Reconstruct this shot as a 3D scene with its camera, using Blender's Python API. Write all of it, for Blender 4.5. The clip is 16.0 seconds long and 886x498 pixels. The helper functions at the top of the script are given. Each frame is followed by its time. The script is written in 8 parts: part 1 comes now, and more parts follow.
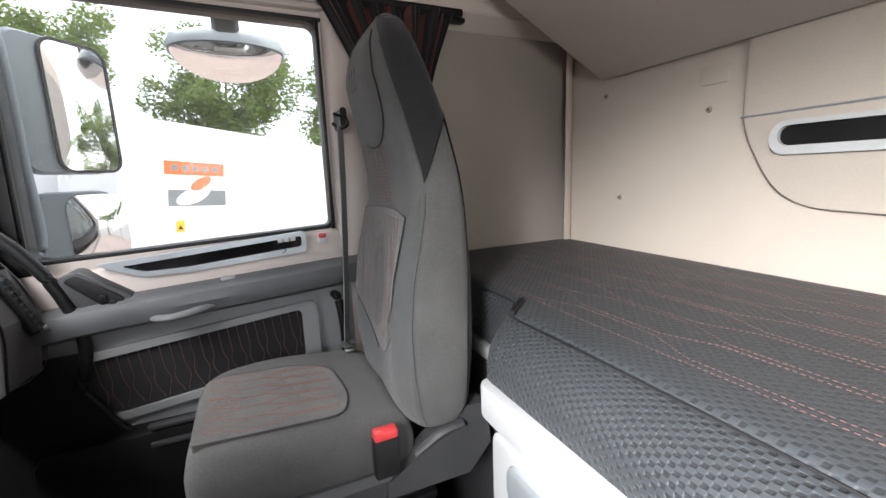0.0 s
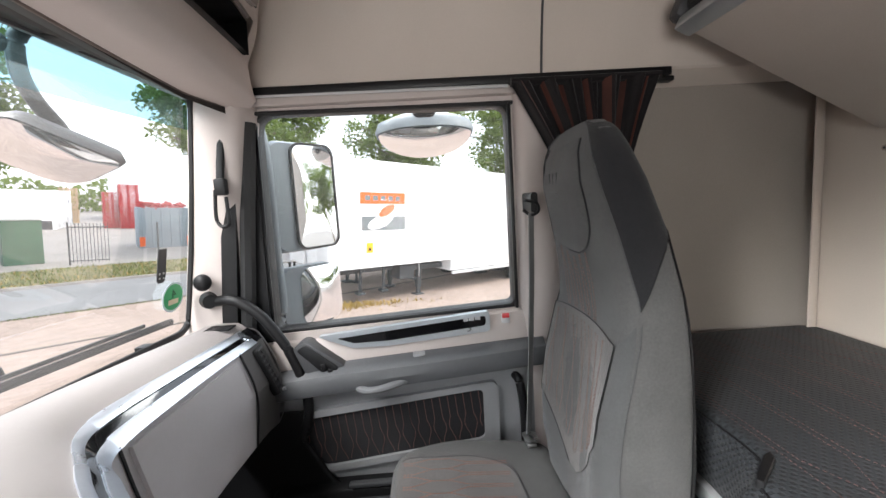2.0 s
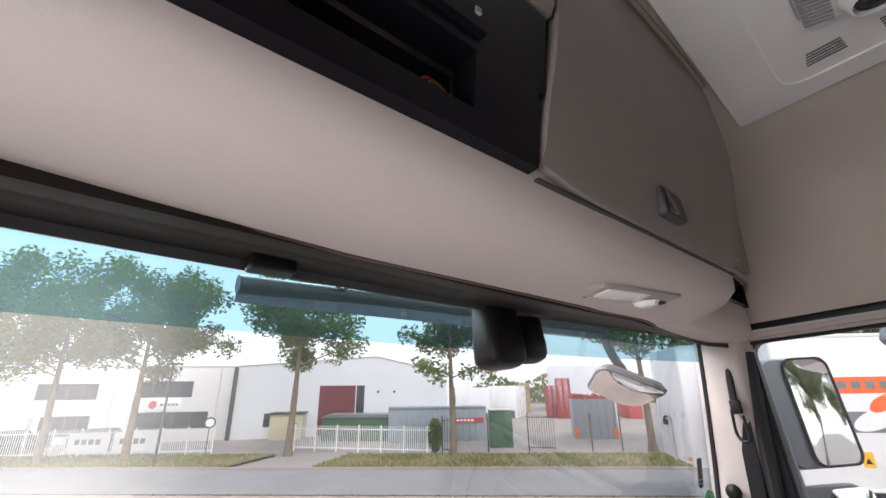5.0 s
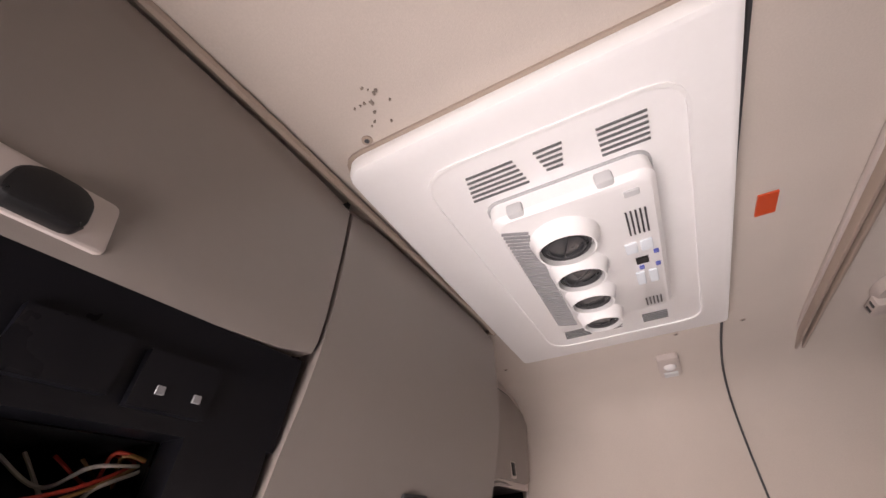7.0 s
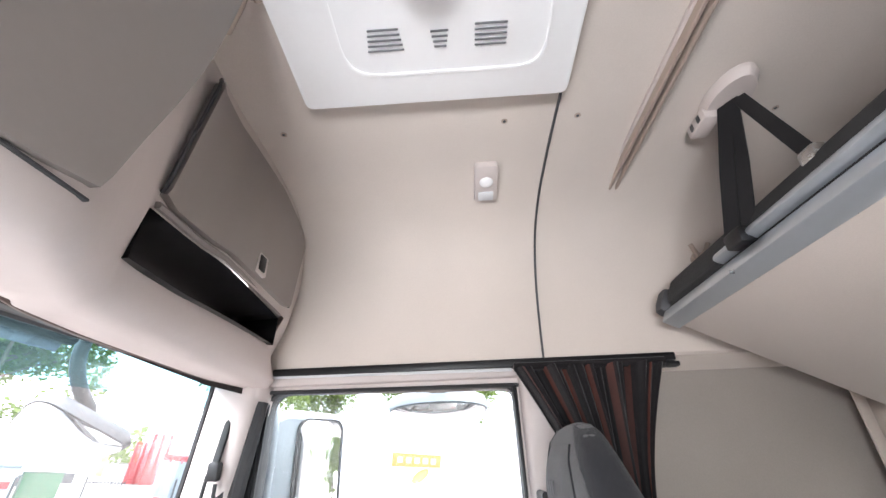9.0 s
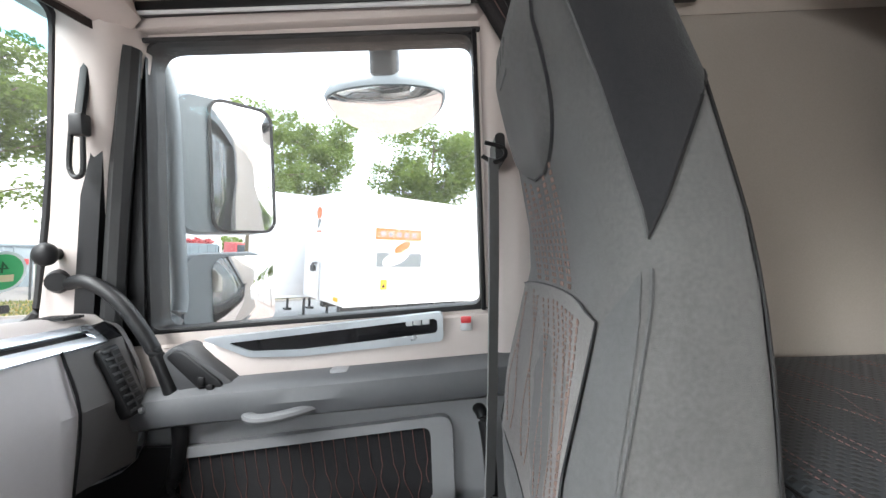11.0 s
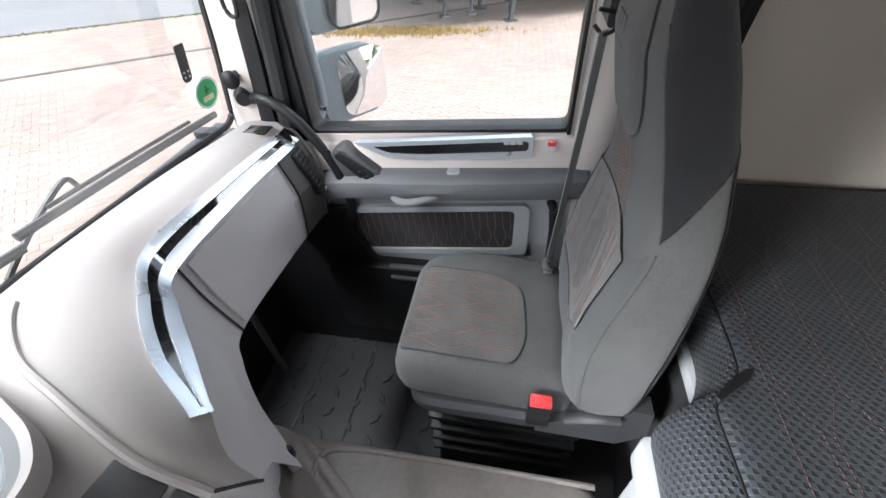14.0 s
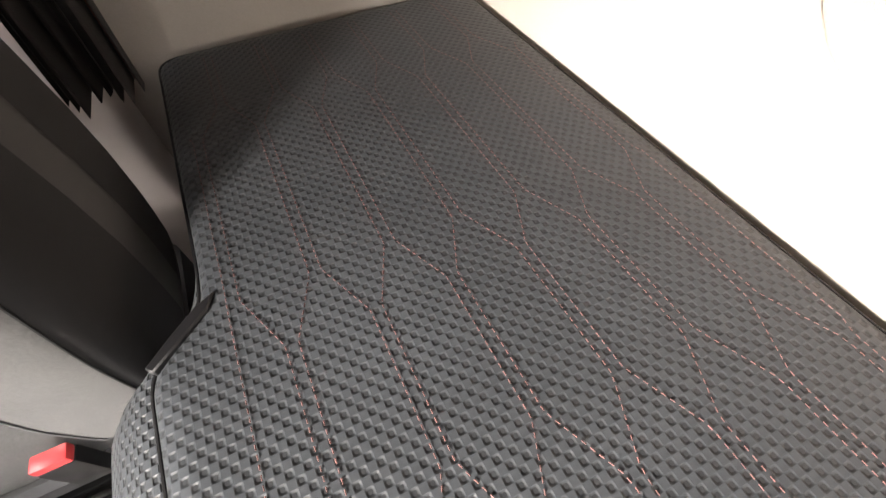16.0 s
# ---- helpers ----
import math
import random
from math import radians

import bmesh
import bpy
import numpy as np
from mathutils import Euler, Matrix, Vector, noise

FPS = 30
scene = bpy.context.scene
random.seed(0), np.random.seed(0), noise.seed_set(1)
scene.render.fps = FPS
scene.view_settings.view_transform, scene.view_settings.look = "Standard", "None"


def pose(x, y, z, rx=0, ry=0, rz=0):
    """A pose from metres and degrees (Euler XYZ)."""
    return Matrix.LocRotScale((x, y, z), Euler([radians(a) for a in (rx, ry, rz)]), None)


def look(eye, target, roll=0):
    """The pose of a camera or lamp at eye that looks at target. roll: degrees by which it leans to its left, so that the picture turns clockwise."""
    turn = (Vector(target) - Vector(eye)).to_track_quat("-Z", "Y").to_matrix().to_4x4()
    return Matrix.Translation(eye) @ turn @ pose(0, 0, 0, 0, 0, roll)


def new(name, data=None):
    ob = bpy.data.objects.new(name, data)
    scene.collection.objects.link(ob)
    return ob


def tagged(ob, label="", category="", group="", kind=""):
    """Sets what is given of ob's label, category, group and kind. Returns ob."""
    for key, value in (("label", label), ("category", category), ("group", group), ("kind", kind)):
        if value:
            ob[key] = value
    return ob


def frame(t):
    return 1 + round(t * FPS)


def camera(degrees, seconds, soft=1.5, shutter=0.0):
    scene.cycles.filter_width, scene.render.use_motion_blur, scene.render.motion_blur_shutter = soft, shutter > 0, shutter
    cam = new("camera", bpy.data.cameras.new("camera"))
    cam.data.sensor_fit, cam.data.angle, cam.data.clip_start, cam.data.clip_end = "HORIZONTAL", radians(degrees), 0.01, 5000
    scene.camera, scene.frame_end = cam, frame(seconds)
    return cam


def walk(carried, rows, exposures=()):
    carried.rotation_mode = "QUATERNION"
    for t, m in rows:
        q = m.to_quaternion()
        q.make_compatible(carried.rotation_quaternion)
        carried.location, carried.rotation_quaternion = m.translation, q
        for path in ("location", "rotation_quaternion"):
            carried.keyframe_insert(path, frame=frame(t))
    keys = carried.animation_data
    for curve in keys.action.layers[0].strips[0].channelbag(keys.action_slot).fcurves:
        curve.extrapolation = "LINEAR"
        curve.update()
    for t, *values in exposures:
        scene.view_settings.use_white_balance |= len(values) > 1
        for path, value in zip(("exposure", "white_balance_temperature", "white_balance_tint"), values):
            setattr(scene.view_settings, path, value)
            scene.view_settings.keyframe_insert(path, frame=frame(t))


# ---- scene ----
cam = camera(94.34, 16.0)
PATH = [
    (0, (-0.207, 0.033, 2.649), (1.587, -0.803, 2.364), 2.39),
    (0.5, (0.021, -0.030, 2.693), (1.855, -0.777, 2.416), 2.41),
    (1, (0.035, -0.036, 2.737), (1.922, -0.643, 2.471), 2.26),
    (1.5, (-0.037, 0.031, 2.755), (1.908, -0.362, 2.503), 1.98),
    (2, (-0.114, 0.089, 2.826), (1.871, 0.000, 2.601), 1.44),
    (2.5, (-0.136, 0.158, 2.829), (1.835, 0.447, 2.658), 0.89),
    (3, (-0.281, 0.173, 2.855), (1.580, 0.900, 2.783), 0.14),
    (3.5, (-0.403, 0.169, 2.867), (1.269, 1.265, 2.926), -0.67),
    (4, (-0.530, 0.180, 2.871), (0.913, 1.543, 3.111), -0.94),
    (4.2, (-0.570, 0.176, 2.873), (0.786, 1.610, 3.196), -1.12),
    (6.3, (-0.735, 0.043, 3.050), (0.495, 1.252, 4.061), -0.00),
    (6.5, (-0.710, 0.024, 3.067), (0.603, 1.120, 4.103), 0.39),
    (7, (-0.700, -0.019, 3.140), (0.763, 0.788, 4.238), 2.29),
    (7.5, (-0.669, -0.025, 3.159), (0.876, 0.517, 4.307), 3.30),
    (8, (-0.504, -0.009, 3.119), (1.088, 0.333, 4.279), 3.75),
    (8.5, (-0.317, -0.002, 3.041), (1.353, 0.218, 4.120), 3.78),
    (9, (-0.147, -0.014, 2.907), (1.623, 0.133, 3.826), 3.54),
    (9.5, (0.033, -0.016, 2.770), (1.915, 0.074, 3.442), 2.55),
    (10, (0.169, -0.092, 2.682), (2.122, 0.009, 3.102), 2.70),
    (10.2, (0.212, -0.116, 2.647), (2.182, -0.019, 2.982), 2.89),
    (12.3, (0.188, -0.056, 2.654), (2.083, 0.020, 2.019), 2.39),
    (12.5, (0.166, -0.037, 2.722), (2.022, 0.086, 1.986), 2.23),
    (13, (0.141, -0.020, 2.837), (1.869, 0.142, 1.842), 2.41),
    (13.5, (0.090, -0.001, 2.944), (1.667, 0.188, 1.729), 2.73),
    (14, (0.053, -0.028, 3.024), (1.495, 0.183, 1.654), 2.87),
    (14.5, (0.118, -0.146, 3.001), (1.427, 0.071, 1.504), 2.16),
    (15, (0.217, -0.345, 2.890), (1.460, -0.172, 1.333), 1.72),
    (15.4, (0.219, -0.499, 2.836), (1.490, -0.546, 1.293), 2.99),
    (15.7, (0.203, -0.578, 2.826), (1.407, -0.899, 1.261), 3.42),
    (16, (0.175, -0.600, 2.841), (1.242, -1.236, 1.274), 5.44),
]
LIGHT = [(0, 1.38, 6450, 10), (0.6, 1.45, 6300, 10), (2, 1.42, 6450, 9), (3, 1.0, 6100, 8), (4.2, 0.65, 6000, 8), (6.3, 1.2, 7400, 27), (7, 1.85, 7000, 23), (7.5, 2.15, 6800, 18), (8, 2.5, 6200, 12), (9, 2.7, 6050, 10), (9.5, 2.55, 5700, 8), (10, 2.0, 6000, 6), (10.2, 1.95, 6100, 6),
         (12.3, 1.85, 6350, 8), (13, 1.8, 6300, 8), (14, 1.65, 6100, 8), (15, 1.9, 5800, 8), (16, 2.45, 7100, 13)]
walk(cam, [(t, look(eye, target, roll)) for t, eye, target, roll in PATH], LIGHT)

# ---------------------------------------------------------------- light
world = bpy.data.worlds.new("world")
scene.world = world
world.use_nodes = True
wn = world.node_tree
sky = wn.nodes.new("ShaderNodeTexSky")
sky.sky_type, sky.sun_disc = "NISHITA", False
sky.sun_elevation, sky.sun_rotation = radians(48), radians(200)
sky.air_density, sky.dust_density, sky.ozone_density = 1.0, 4.0, 1.0
haze = wn.nodes.new("ShaderNodeMix")
haze.data_type = "RGBA"
haze.inputs[0].default_value = 0.6
haze.inputs[7].default_value = (7.4, 7.6, 7.9, 1)
wn.links.new(sky.outputs[0], haze.inputs[6])
wn.links.new(haze.outputs[2], wn.nodes["Background"].inputs[0])
wn.nodes["Background"].inputs[1].default_value = 0.15
sun = new("sun", bpy.data.lights.new("sun", "SUN"))
sun.data.energy, sun.data.angle, sun.data.color = 0.95, radians(14), (1.0, 0.95, 0.88)
sun.matrix_world = look((0, 0, 30), (6.0, 14.0, 8.0))

# added fill lamps for window daylight; the last two aim at roof and bunk
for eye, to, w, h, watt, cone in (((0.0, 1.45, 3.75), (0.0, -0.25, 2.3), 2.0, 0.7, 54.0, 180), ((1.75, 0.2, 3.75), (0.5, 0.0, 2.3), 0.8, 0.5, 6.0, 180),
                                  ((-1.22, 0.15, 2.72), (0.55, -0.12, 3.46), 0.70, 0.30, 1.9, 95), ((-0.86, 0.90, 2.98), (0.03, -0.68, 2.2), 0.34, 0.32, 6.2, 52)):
    fill_lamp = new("window_fill", bpy.data.lights.new("window_fill", "AREA"))
    fill_lamp.data.shape, fill_lamp.data.size, fill_lamp.data.size_y, fill_lamp.data.energy, fill_lamp.data.color = "RECTANGLE", w, h, watt, (1.0, 0.98, 0.96)
    fill_lamp.data.spread = radians(cone)
    fill_lamp.matrix_world = look(eye, to)

# ---------------------------------------------------------------- helpers
CAB = Matrix.Translation((0, 0, 2.8)) @ Matrix.Rotation(radians(-5.0), 4, "X") @ Matrix.Translation((0, 0, -2.8))
BASE = {}


def thing(name, base=(0, 0, 0), label="", category="", group="", kind="", cab=True, turn=0.0):
    """An Empty at the thing's base; parts are given in the cab's (or the yard's) coordinates."""
    ob = new(name)
    ob.empty_display_size = 0.1
    local = Matrix.Translation(base) @ Matrix.Rotation(turn, 4, "Z")
    ob.matrix_world = (CAB if cab else Matrix()) @ local
    BASE[ob.name] = local
    return tagged(ob, label, category, group, kind)


def mesh_of(name, bm, material, smooth=None):
    me = bpy.data.meshes.new(name)
    if smooth is not None:
        for f in bm.faces:
            f.smooth = True
        for e in bm.edges:
            e.smooth = not (len(e.link_faces) == 2 and e.calc_face_angle(0) > radians(smooth))
    bm.to_mesh(me)
    bm.free()
    me.materials.append(material)
    return me


def part(name, bm, material, parent, label="", smooth=38, local=False):
    """A bmesh as one mesh under a thing or a part."""
    base = BASE[parent.name]
    if not local:
        bm.transform(base.inverted())
    ob = new(name, mesh_of(name, bm, material, smooth))
    ob.parent = parent
    BASE[ob.name] = base
    return tagged(ob, label)


def solid(name, bm, material, label="", category="", group="", kind="", cab=True, smooth=38):
    """A top-level thing of one mesh."""
    ob = new(name, mesh_of(name, bm, material, smooth))
    ob.matrix_world = CAB if cab else Matrix()
    BASE[ob.name] = Matrix()
    return tagged(ob, label, category, group, kind)


def box(x0, x1, y0, y1, z0, z1, bevel=0.0, seg=2, bm=None):
    b = bmesh.new()
    bmesh.ops.create_cube(b, size=1)
    b.transform(Matrix.Translation(((x0 + x1) / 2, (y0 + y1) / 2, (z0 + z1) / 2)) @ Matrix.Diagonal((x1 - x0, y1 - y0, z1 - z0, 1)))
    if bevel:
        bmesh.ops.bevel(b, geom=list(b.edges), offset=bevel, segments=seg, profile=0.5, affect="EDGES")
    return merge(bm, b) if bm else b


def merge(bm, other, m=None):
    """Adds the mesh other to bm and frees it."""
    if m:
        other.transform(m)
    me = bpy.data.meshes.new("tmp")
    other.to_mesh(me)
    other.free()
    bm.from_mesh(me)
    bpy.data.meshes.remove(me)
    return bm


def disc(c, axis, r0, r1, length, seg=24, bm=None, cap=True):
    """A cone or cylinder from c along axis."""
    b = bmesh.new()
    bmesh.ops.create_cone(b, cap_ends=cap, segments=seg, radius1=r0, radius2=r1, depth=length)
    axis = Vector(axis).normalized()
    b.transform(Matrix.Translation(Vector(c) + axis * length / 2) @ axis.to_track_quat("Z", "Y").to_matrix().to_4x4())
    return merge(bm, b) if bm else b


def ball(c, r, scale=(1, 1, 1), seg=16, bm=None):
    b = bmesh.new()
    bmesh.ops.create_uvsphere(b, u_segments=seg, v_segments=seg // 2 + 2, radius=r)
    b.transform(Matrix.Translation(c) @ Matrix.Diagonal((*scale, 1)))
    return merge(bm, b) if bm else b


def smooth_line(points, n=8):
    """A Catmull-Rom line through the points."""
    p = [Vector(q) for q in points]
    p = [p[0] * 2 - p[1]] + p + [p[-1] * 2 - p[-2]]
    out = []
    for i in range(1, len(p) - 2):
        for k in range(n):
            t = k / n
            a, b, c, d = p[i - 1], p[i], p[i + 1], p[i + 2]
            out.append(0.5 * ((2 * b) + (c - a) * t + (2 * a - 5 * b + 4 * c - d) * t * t + (3 * b - a - 3 * c + d) * t ** 3))
    return out + [p[-2]]


def tube(points, r, seg=10, bm=None, n=8, flat=1.0, up=None):
    """A round (or flat oval) bar along a smooth line."""
    line = smooth_line(points, n) if n > 1 else [Vector(q) for q in points]
    b = bmesh.new()
    rings = []
    for i, q in enumerate(line):
        d = (line[min(i + 1, len(line) - 1)] - line[max(i - 1, 0)]).normalized()
        ref = Vector(up) if up else (Vector((0, 0, 1)) if abs(d.z) < 0.9 else Vector((1, 0, 0)))
        u = d.cross(ref).normalized()
        v = u.cross(d)
        rings.append([b.verts.new(q + u * (r * math.cos(a)) + v * (r * flat * math.sin(a))) for a in [2 * math.pi * k / seg for k in range(seg)]])
    for a, c in zip(rings, rings[1:]):
        for k in range(seg):
            b.faces.new((a[k], a[(k + 1) % seg], c[(k + 1) % seg], c[k]))
    b.faces.new(rings[0][::-1])
    b.faces.new(rings[-1])
    bmesh.ops.recalc_face_normals(b, faces=b.faces)
    return merge(bm, b) if bm else b


def loft(rings, caps=True, closed=True):
    """A skin over rings of points."""
    b = bmesh.new()
    vs = [[b.verts.new(q) for q in ring] for ring in rings]
    n = len(vs[0])
    for a, c in zip(vs, vs[1:]):
        for k in range(n if closed else n - 1):
            b.faces.new((a[k], a[(k + 1) % n], c[(k + 1) % n], c[k]))
    if caps and closed:
        b.faces.new(vs[0][::-1])
        b.faces.new(vs[-1])
    bmesh.ops.recalc_face_normals(b, faces=b.faces)
    return b


def sheet(fn, nu, nv, thick=0.0):
    """A surface fn(u, v) over 0..1, with a thickness."""
    b = bmesh.new()
    vs = [[b.verts.new(fn(i / nu, j / nv)) for j in range(nv + 1)] for i in range(nu + 1)]
    for i in range(nu):
        for j in range(nv):
            b.faces.new((vs[i][j], vs[i + 1][j], vs[i + 1][j + 1], vs[i][j + 1]))
    if thick:
        bmesh.ops.recalc_face_normals(b, faces=b.faces)
        bmesh.ops.solidify(b, geom=list(b.faces), thickness=thick)
    bmesh.ops.recalc_face_normals(b, faces=b.faces)
    return b


def prism(outline, axis, a0, a1, bevel=0.0, seg=2, holes=()):
    """A plate: an outline (pairs) drawn square to an axis, from a0 to a1. Axis x: (y, z); y: (x, z); z: (x, y)."""
    def place(p, a):
        return {"x": (a, p[0], p[1]), "y": (p[0], a, p[1]), "z": (p[0], p[1], a)}[axis]
    b = bmesh.new()
    lo = [b.verts.new(place(p, a0)) for p in outline]
    hi = [b.verts.new(place(p, a1)) for p in outline]
    n = len(lo)
    b.faces.new(lo[::-1])
    b.faces.new(hi)
    for k in range(n):
        b.faces.new((lo[k], lo[(k + 1) % n], hi[(k + 1) % n], hi[k]))
    bmesh.ops.recalc_face_normals(b, faces=b.faces)
    if bevel:
        es = [e for e in b.edges if len(e.link_faces) == 2 and e.calc_face_angle(0) > 0.5]
        bmesh.ops.bevel(b, geom=es, offset=bevel, segments=seg, profile=0.5, affect="EDGES")
    return b


def ring_plate(outer, inner, axis, a0, a1):
    """A plate with a hole: two outlines with as many points each."""
    def place(p, a):
        return {"x": (a, p[0], p[1]), "y": (p[0], a, p[1]), "z": (p[0], p[1], a)}[axis]
    b = bmesh.new()
    rows = [[b.verts.new(place(p, a)) for p in line] for line, a in ((outer, a0), (inner, a0), (inner, a1), (outer, a1))]
    n = len(outer)
    for r in range(4):
        p, q = rows[r], rows[(r + 1) % 4]
        for k in range(n):
            b.faces.new((p[k], p[(k + 1) % n], q[(k + 1) % n], q[k]))
    bmesh.ops.recalc_face_normals(b, faces=b.faces)
    return b


def rounded(x0, x1, y0, y1, r, seg=5):
    """The outline of a rectangle with round corners, anticlockwise."""
    out = []
    for cx, cy, a in ((x1 - r, y1 - r, 0), (x0 + r, y1 - r, 90), (x0 + r, y0 + r, 180), (x1 - r, y0 + r, 270)):
        out += [(cx + r * math.cos(radians(a + 90 * k / seg)), cy + r * math.sin(radians(a + 90 * k / seg))) for k in range(seg + 1)]
    return out


def round_poly(points, r, seg=5):
    """An outline with its corners rounded; r is one radius or one for each corner."""
    out = []
    n = len(points)
    for i in range(n):
        p, a, c = Vector(points[i]), Vector(points[i - 1]), Vector(points[(i + 1) % n])
        rr = r[i] if isinstance(r, (list, tuple)) else r
        da, dc = (a - p), (c - p)
        k = min(rr, da.length * 0.45, dc.length * 0.45)
        s, e = p + da.normalized() * k, p + dc.normalized() * k
        for j in range(seg + 1):
            t = j / seg
            q = s * (1 - t) ** 2 + p * 2 * t * (1 - t) + e * t * t
            out.append((q.x, q.y))
    return out


# ---------------------------------------------------------------- materials
def material(name, colour, rough=0.5, metal=0.0, vary=0.08, scale=6.0, fine=90.0, bump=0.0, bump_scale=300.0, sheen=0.0, coat=0.0, spec=0.5, rnd=0.0):
    """A surface with variation at two scales, fine relief, and a different shade piece by piece (rnd)."""
    m = bpy.data.materials.new(name)
    m.use_nodes = True
    nt = m.node_tree
    b = nt.nodes["Principled BSDF"]
    co = nt.nodes.new("ShaderNodeTexCoord")
    big = nt.nodes.new("ShaderNodeTexNoise")
    big.inputs["Scale"].default_value, big.inputs["Detail"].default_value = scale, 5
    small = nt.nodes.new("ShaderNodeTexNoise")
    small.inputs["Scale"].default_value, small.inputs["Detail"].default_value = fine, 3
    nt.links.new(co.outputs["Object"], big.inputs["Vector"])
    nt.links.new(co.outputs["Object"], small.inputs["Vector"])
    add = nt.nodes.new("ShaderNodeMath")
    add.operation = "MULTIPLY_ADD"
    add.inputs[1].default_value = 0.5
    nt.links.new(small.outputs[0], add.inputs[0])
    nt.links.new(big.outputs[0], add.inputs[2])
    ramp = nt.nodes.new("ShaderNodeMapRange")
    ramp.inputs[1].default_value, ramp.inputs[2].default_value = 0.45, 1.05
    ramp.inputs[3].default_value, ramp.inputs[4].default_value = 1 - vary, 1 + vary
    nt.links.new(add.outputs[0], ramp.inputs[0])
    value = ramp.outputs[0]
    if rnd:
        info = nt.nodes.new("ShaderNodeObjectInfo")
        isl = nt.nodes.new("ShaderNodeNewGeometry")
        both = nt.nodes.new("ShaderNodeMath")
        nt.links.new(info.outputs["Random"], both.inputs[0])
        nt.links.new(isl.outputs["Random Per Island"], both.inputs[1])
        each = nt.nodes.new("ShaderNodeMapRange")
        each.inputs[1].default_value, each.inputs[2].default_value = 0.0, 2.0
        each.inputs[3].default_value, each.inputs[4].default_value = 1 - rnd, 1 + rnd
        nt.links.new(both.outputs[0], each.inputs[0])
        mul = nt.nodes.new("ShaderNodeMath")
        mul.operation = "MULTIPLY"
        nt.links.new(value, mul.inputs[0])
        nt.links.new(each.outputs[0], mul.inputs[1])
        value = mul.outputs[0]
    tint = nt.nodes.new("ShaderNodeMix")
    tint.data_type, tint.blend_type = "RGBA", "MULTIPLY"
    tint.inputs[0].default_value = 1
    tint.inputs[6].default_value = (*colour, 1)
    nt.links.new(value, tint.inputs[7])
    nt.links.new(tint.outputs[2], b.inputs["Base Color"])
    rr = nt.nodes.new("ShaderNodeMapRange")
    rr.inputs[1].default_value, rr.inputs[2].default_value = 0.3, 0.7
    rr.inputs[3].default_value, rr.inputs[4].default_value = max(rough - 0.06, 0), min(rough + 0.06, 1)
    nt.links.new(big.outputs[0], rr.inputs[0])
    nt.links.new(rr.outputs[0], b.inputs["Roughness"])
    b.inputs["Metallic"].default_value = metal
    b.inputs["Specular IOR Level"].default_value = spec
    b.inputs["Sheen Weight"].default_value = sheen
    b.inputs["Coat Weight"].default_value = coat
    if bump:
        grain = nt.nodes.new("ShaderNodeTexNoise")
        grain.inputs["Scale"].default_value, grain.inputs["Detail"].default_value = bump_scale, 3
        nt.links.new(co.outputs["Object"], grain.inputs["Vector"])
        bn = nt.nodes.new("ShaderNodeBump")
        bn.inputs["Strength"].default_value, bn.inputs["Distance"].default_value = bump, 0.002
        nt.links.new(grain.outputs[0], bn.inputs["Height"])
        nt.links.new(bn.outputs[0], b.inputs["Normal"])
    return m


def glass(name, tint=(0.97, 0.985, 0.98), gloss=1.0, veil=0.0):
    """Thin clear sheet: passes light straight, with a weak mirror image."""
    m = bpy.data.materials.new(name)
    m.use_nodes = True
    nt = m.node_tree
    nt.nodes.remove(nt.nodes["Principled BSDF"])
    tr = nt.nodes.new("ShaderNodeBsdfTransparent")
    tr.inputs[0].default_value = (*tint, 1)
    gl = nt.nodes.new("ShaderNodeBsdfGlossy")
    gl.inputs["Roughness"].default_value = 0.01
    fr = nt.nodes.new("ShaderNodeFresnel")
    fr.inputs[0].default_value = 1.45
    k = nt.nodes.new("ShaderNodeMath")
    k.operation = "MULTIPLY"
    k.inputs[1].default_value = gloss
    mx = nt.nodes.new("ShaderNodeMixShader")
    nt.links.new(fr.outputs[0], k.inputs[0])
    nt.links.new(k.outputs[0], mx.inputs[0])
    nt.links.new(tr.outputs[0], mx.inputs[1])
    nt.links.new(gl.outputs[0], mx.inputs[2])
    out = mx.outputs[0]
    if veil:
        # pale film mixed in to imitate glare haze over the view
        film = nt.nodes.new("ShaderNodeBsdfTranslucent")
        film.inputs[0].default_value = (0.9, 0.9, 0.88, 1)
        streak = nt.nodes.new("ShaderNodeTexNoise")
        streak.inputs["Scale"].default_value = 3.0
        amount = nt.nodes.new("ShaderNodeMath")
        amount.operation = "MULTIPLY"
        amount.inputs[1].default_value = 2 * veil
        veiled = nt.nodes.new("ShaderNodeMixShader")
        nt.links.new(streak.outputs[0], amount.inputs[0])
        nt.links.new(amount.outputs[0], veiled.inputs[0])
        nt.links.new(out, veiled.inputs[1])
        nt.links.new(film.outputs[0], veiled.inputs[2])
        out = veiled.outputs[0]
    nt.links.new(out, nt.nodes["Material Output"].inputs[0])
    return m


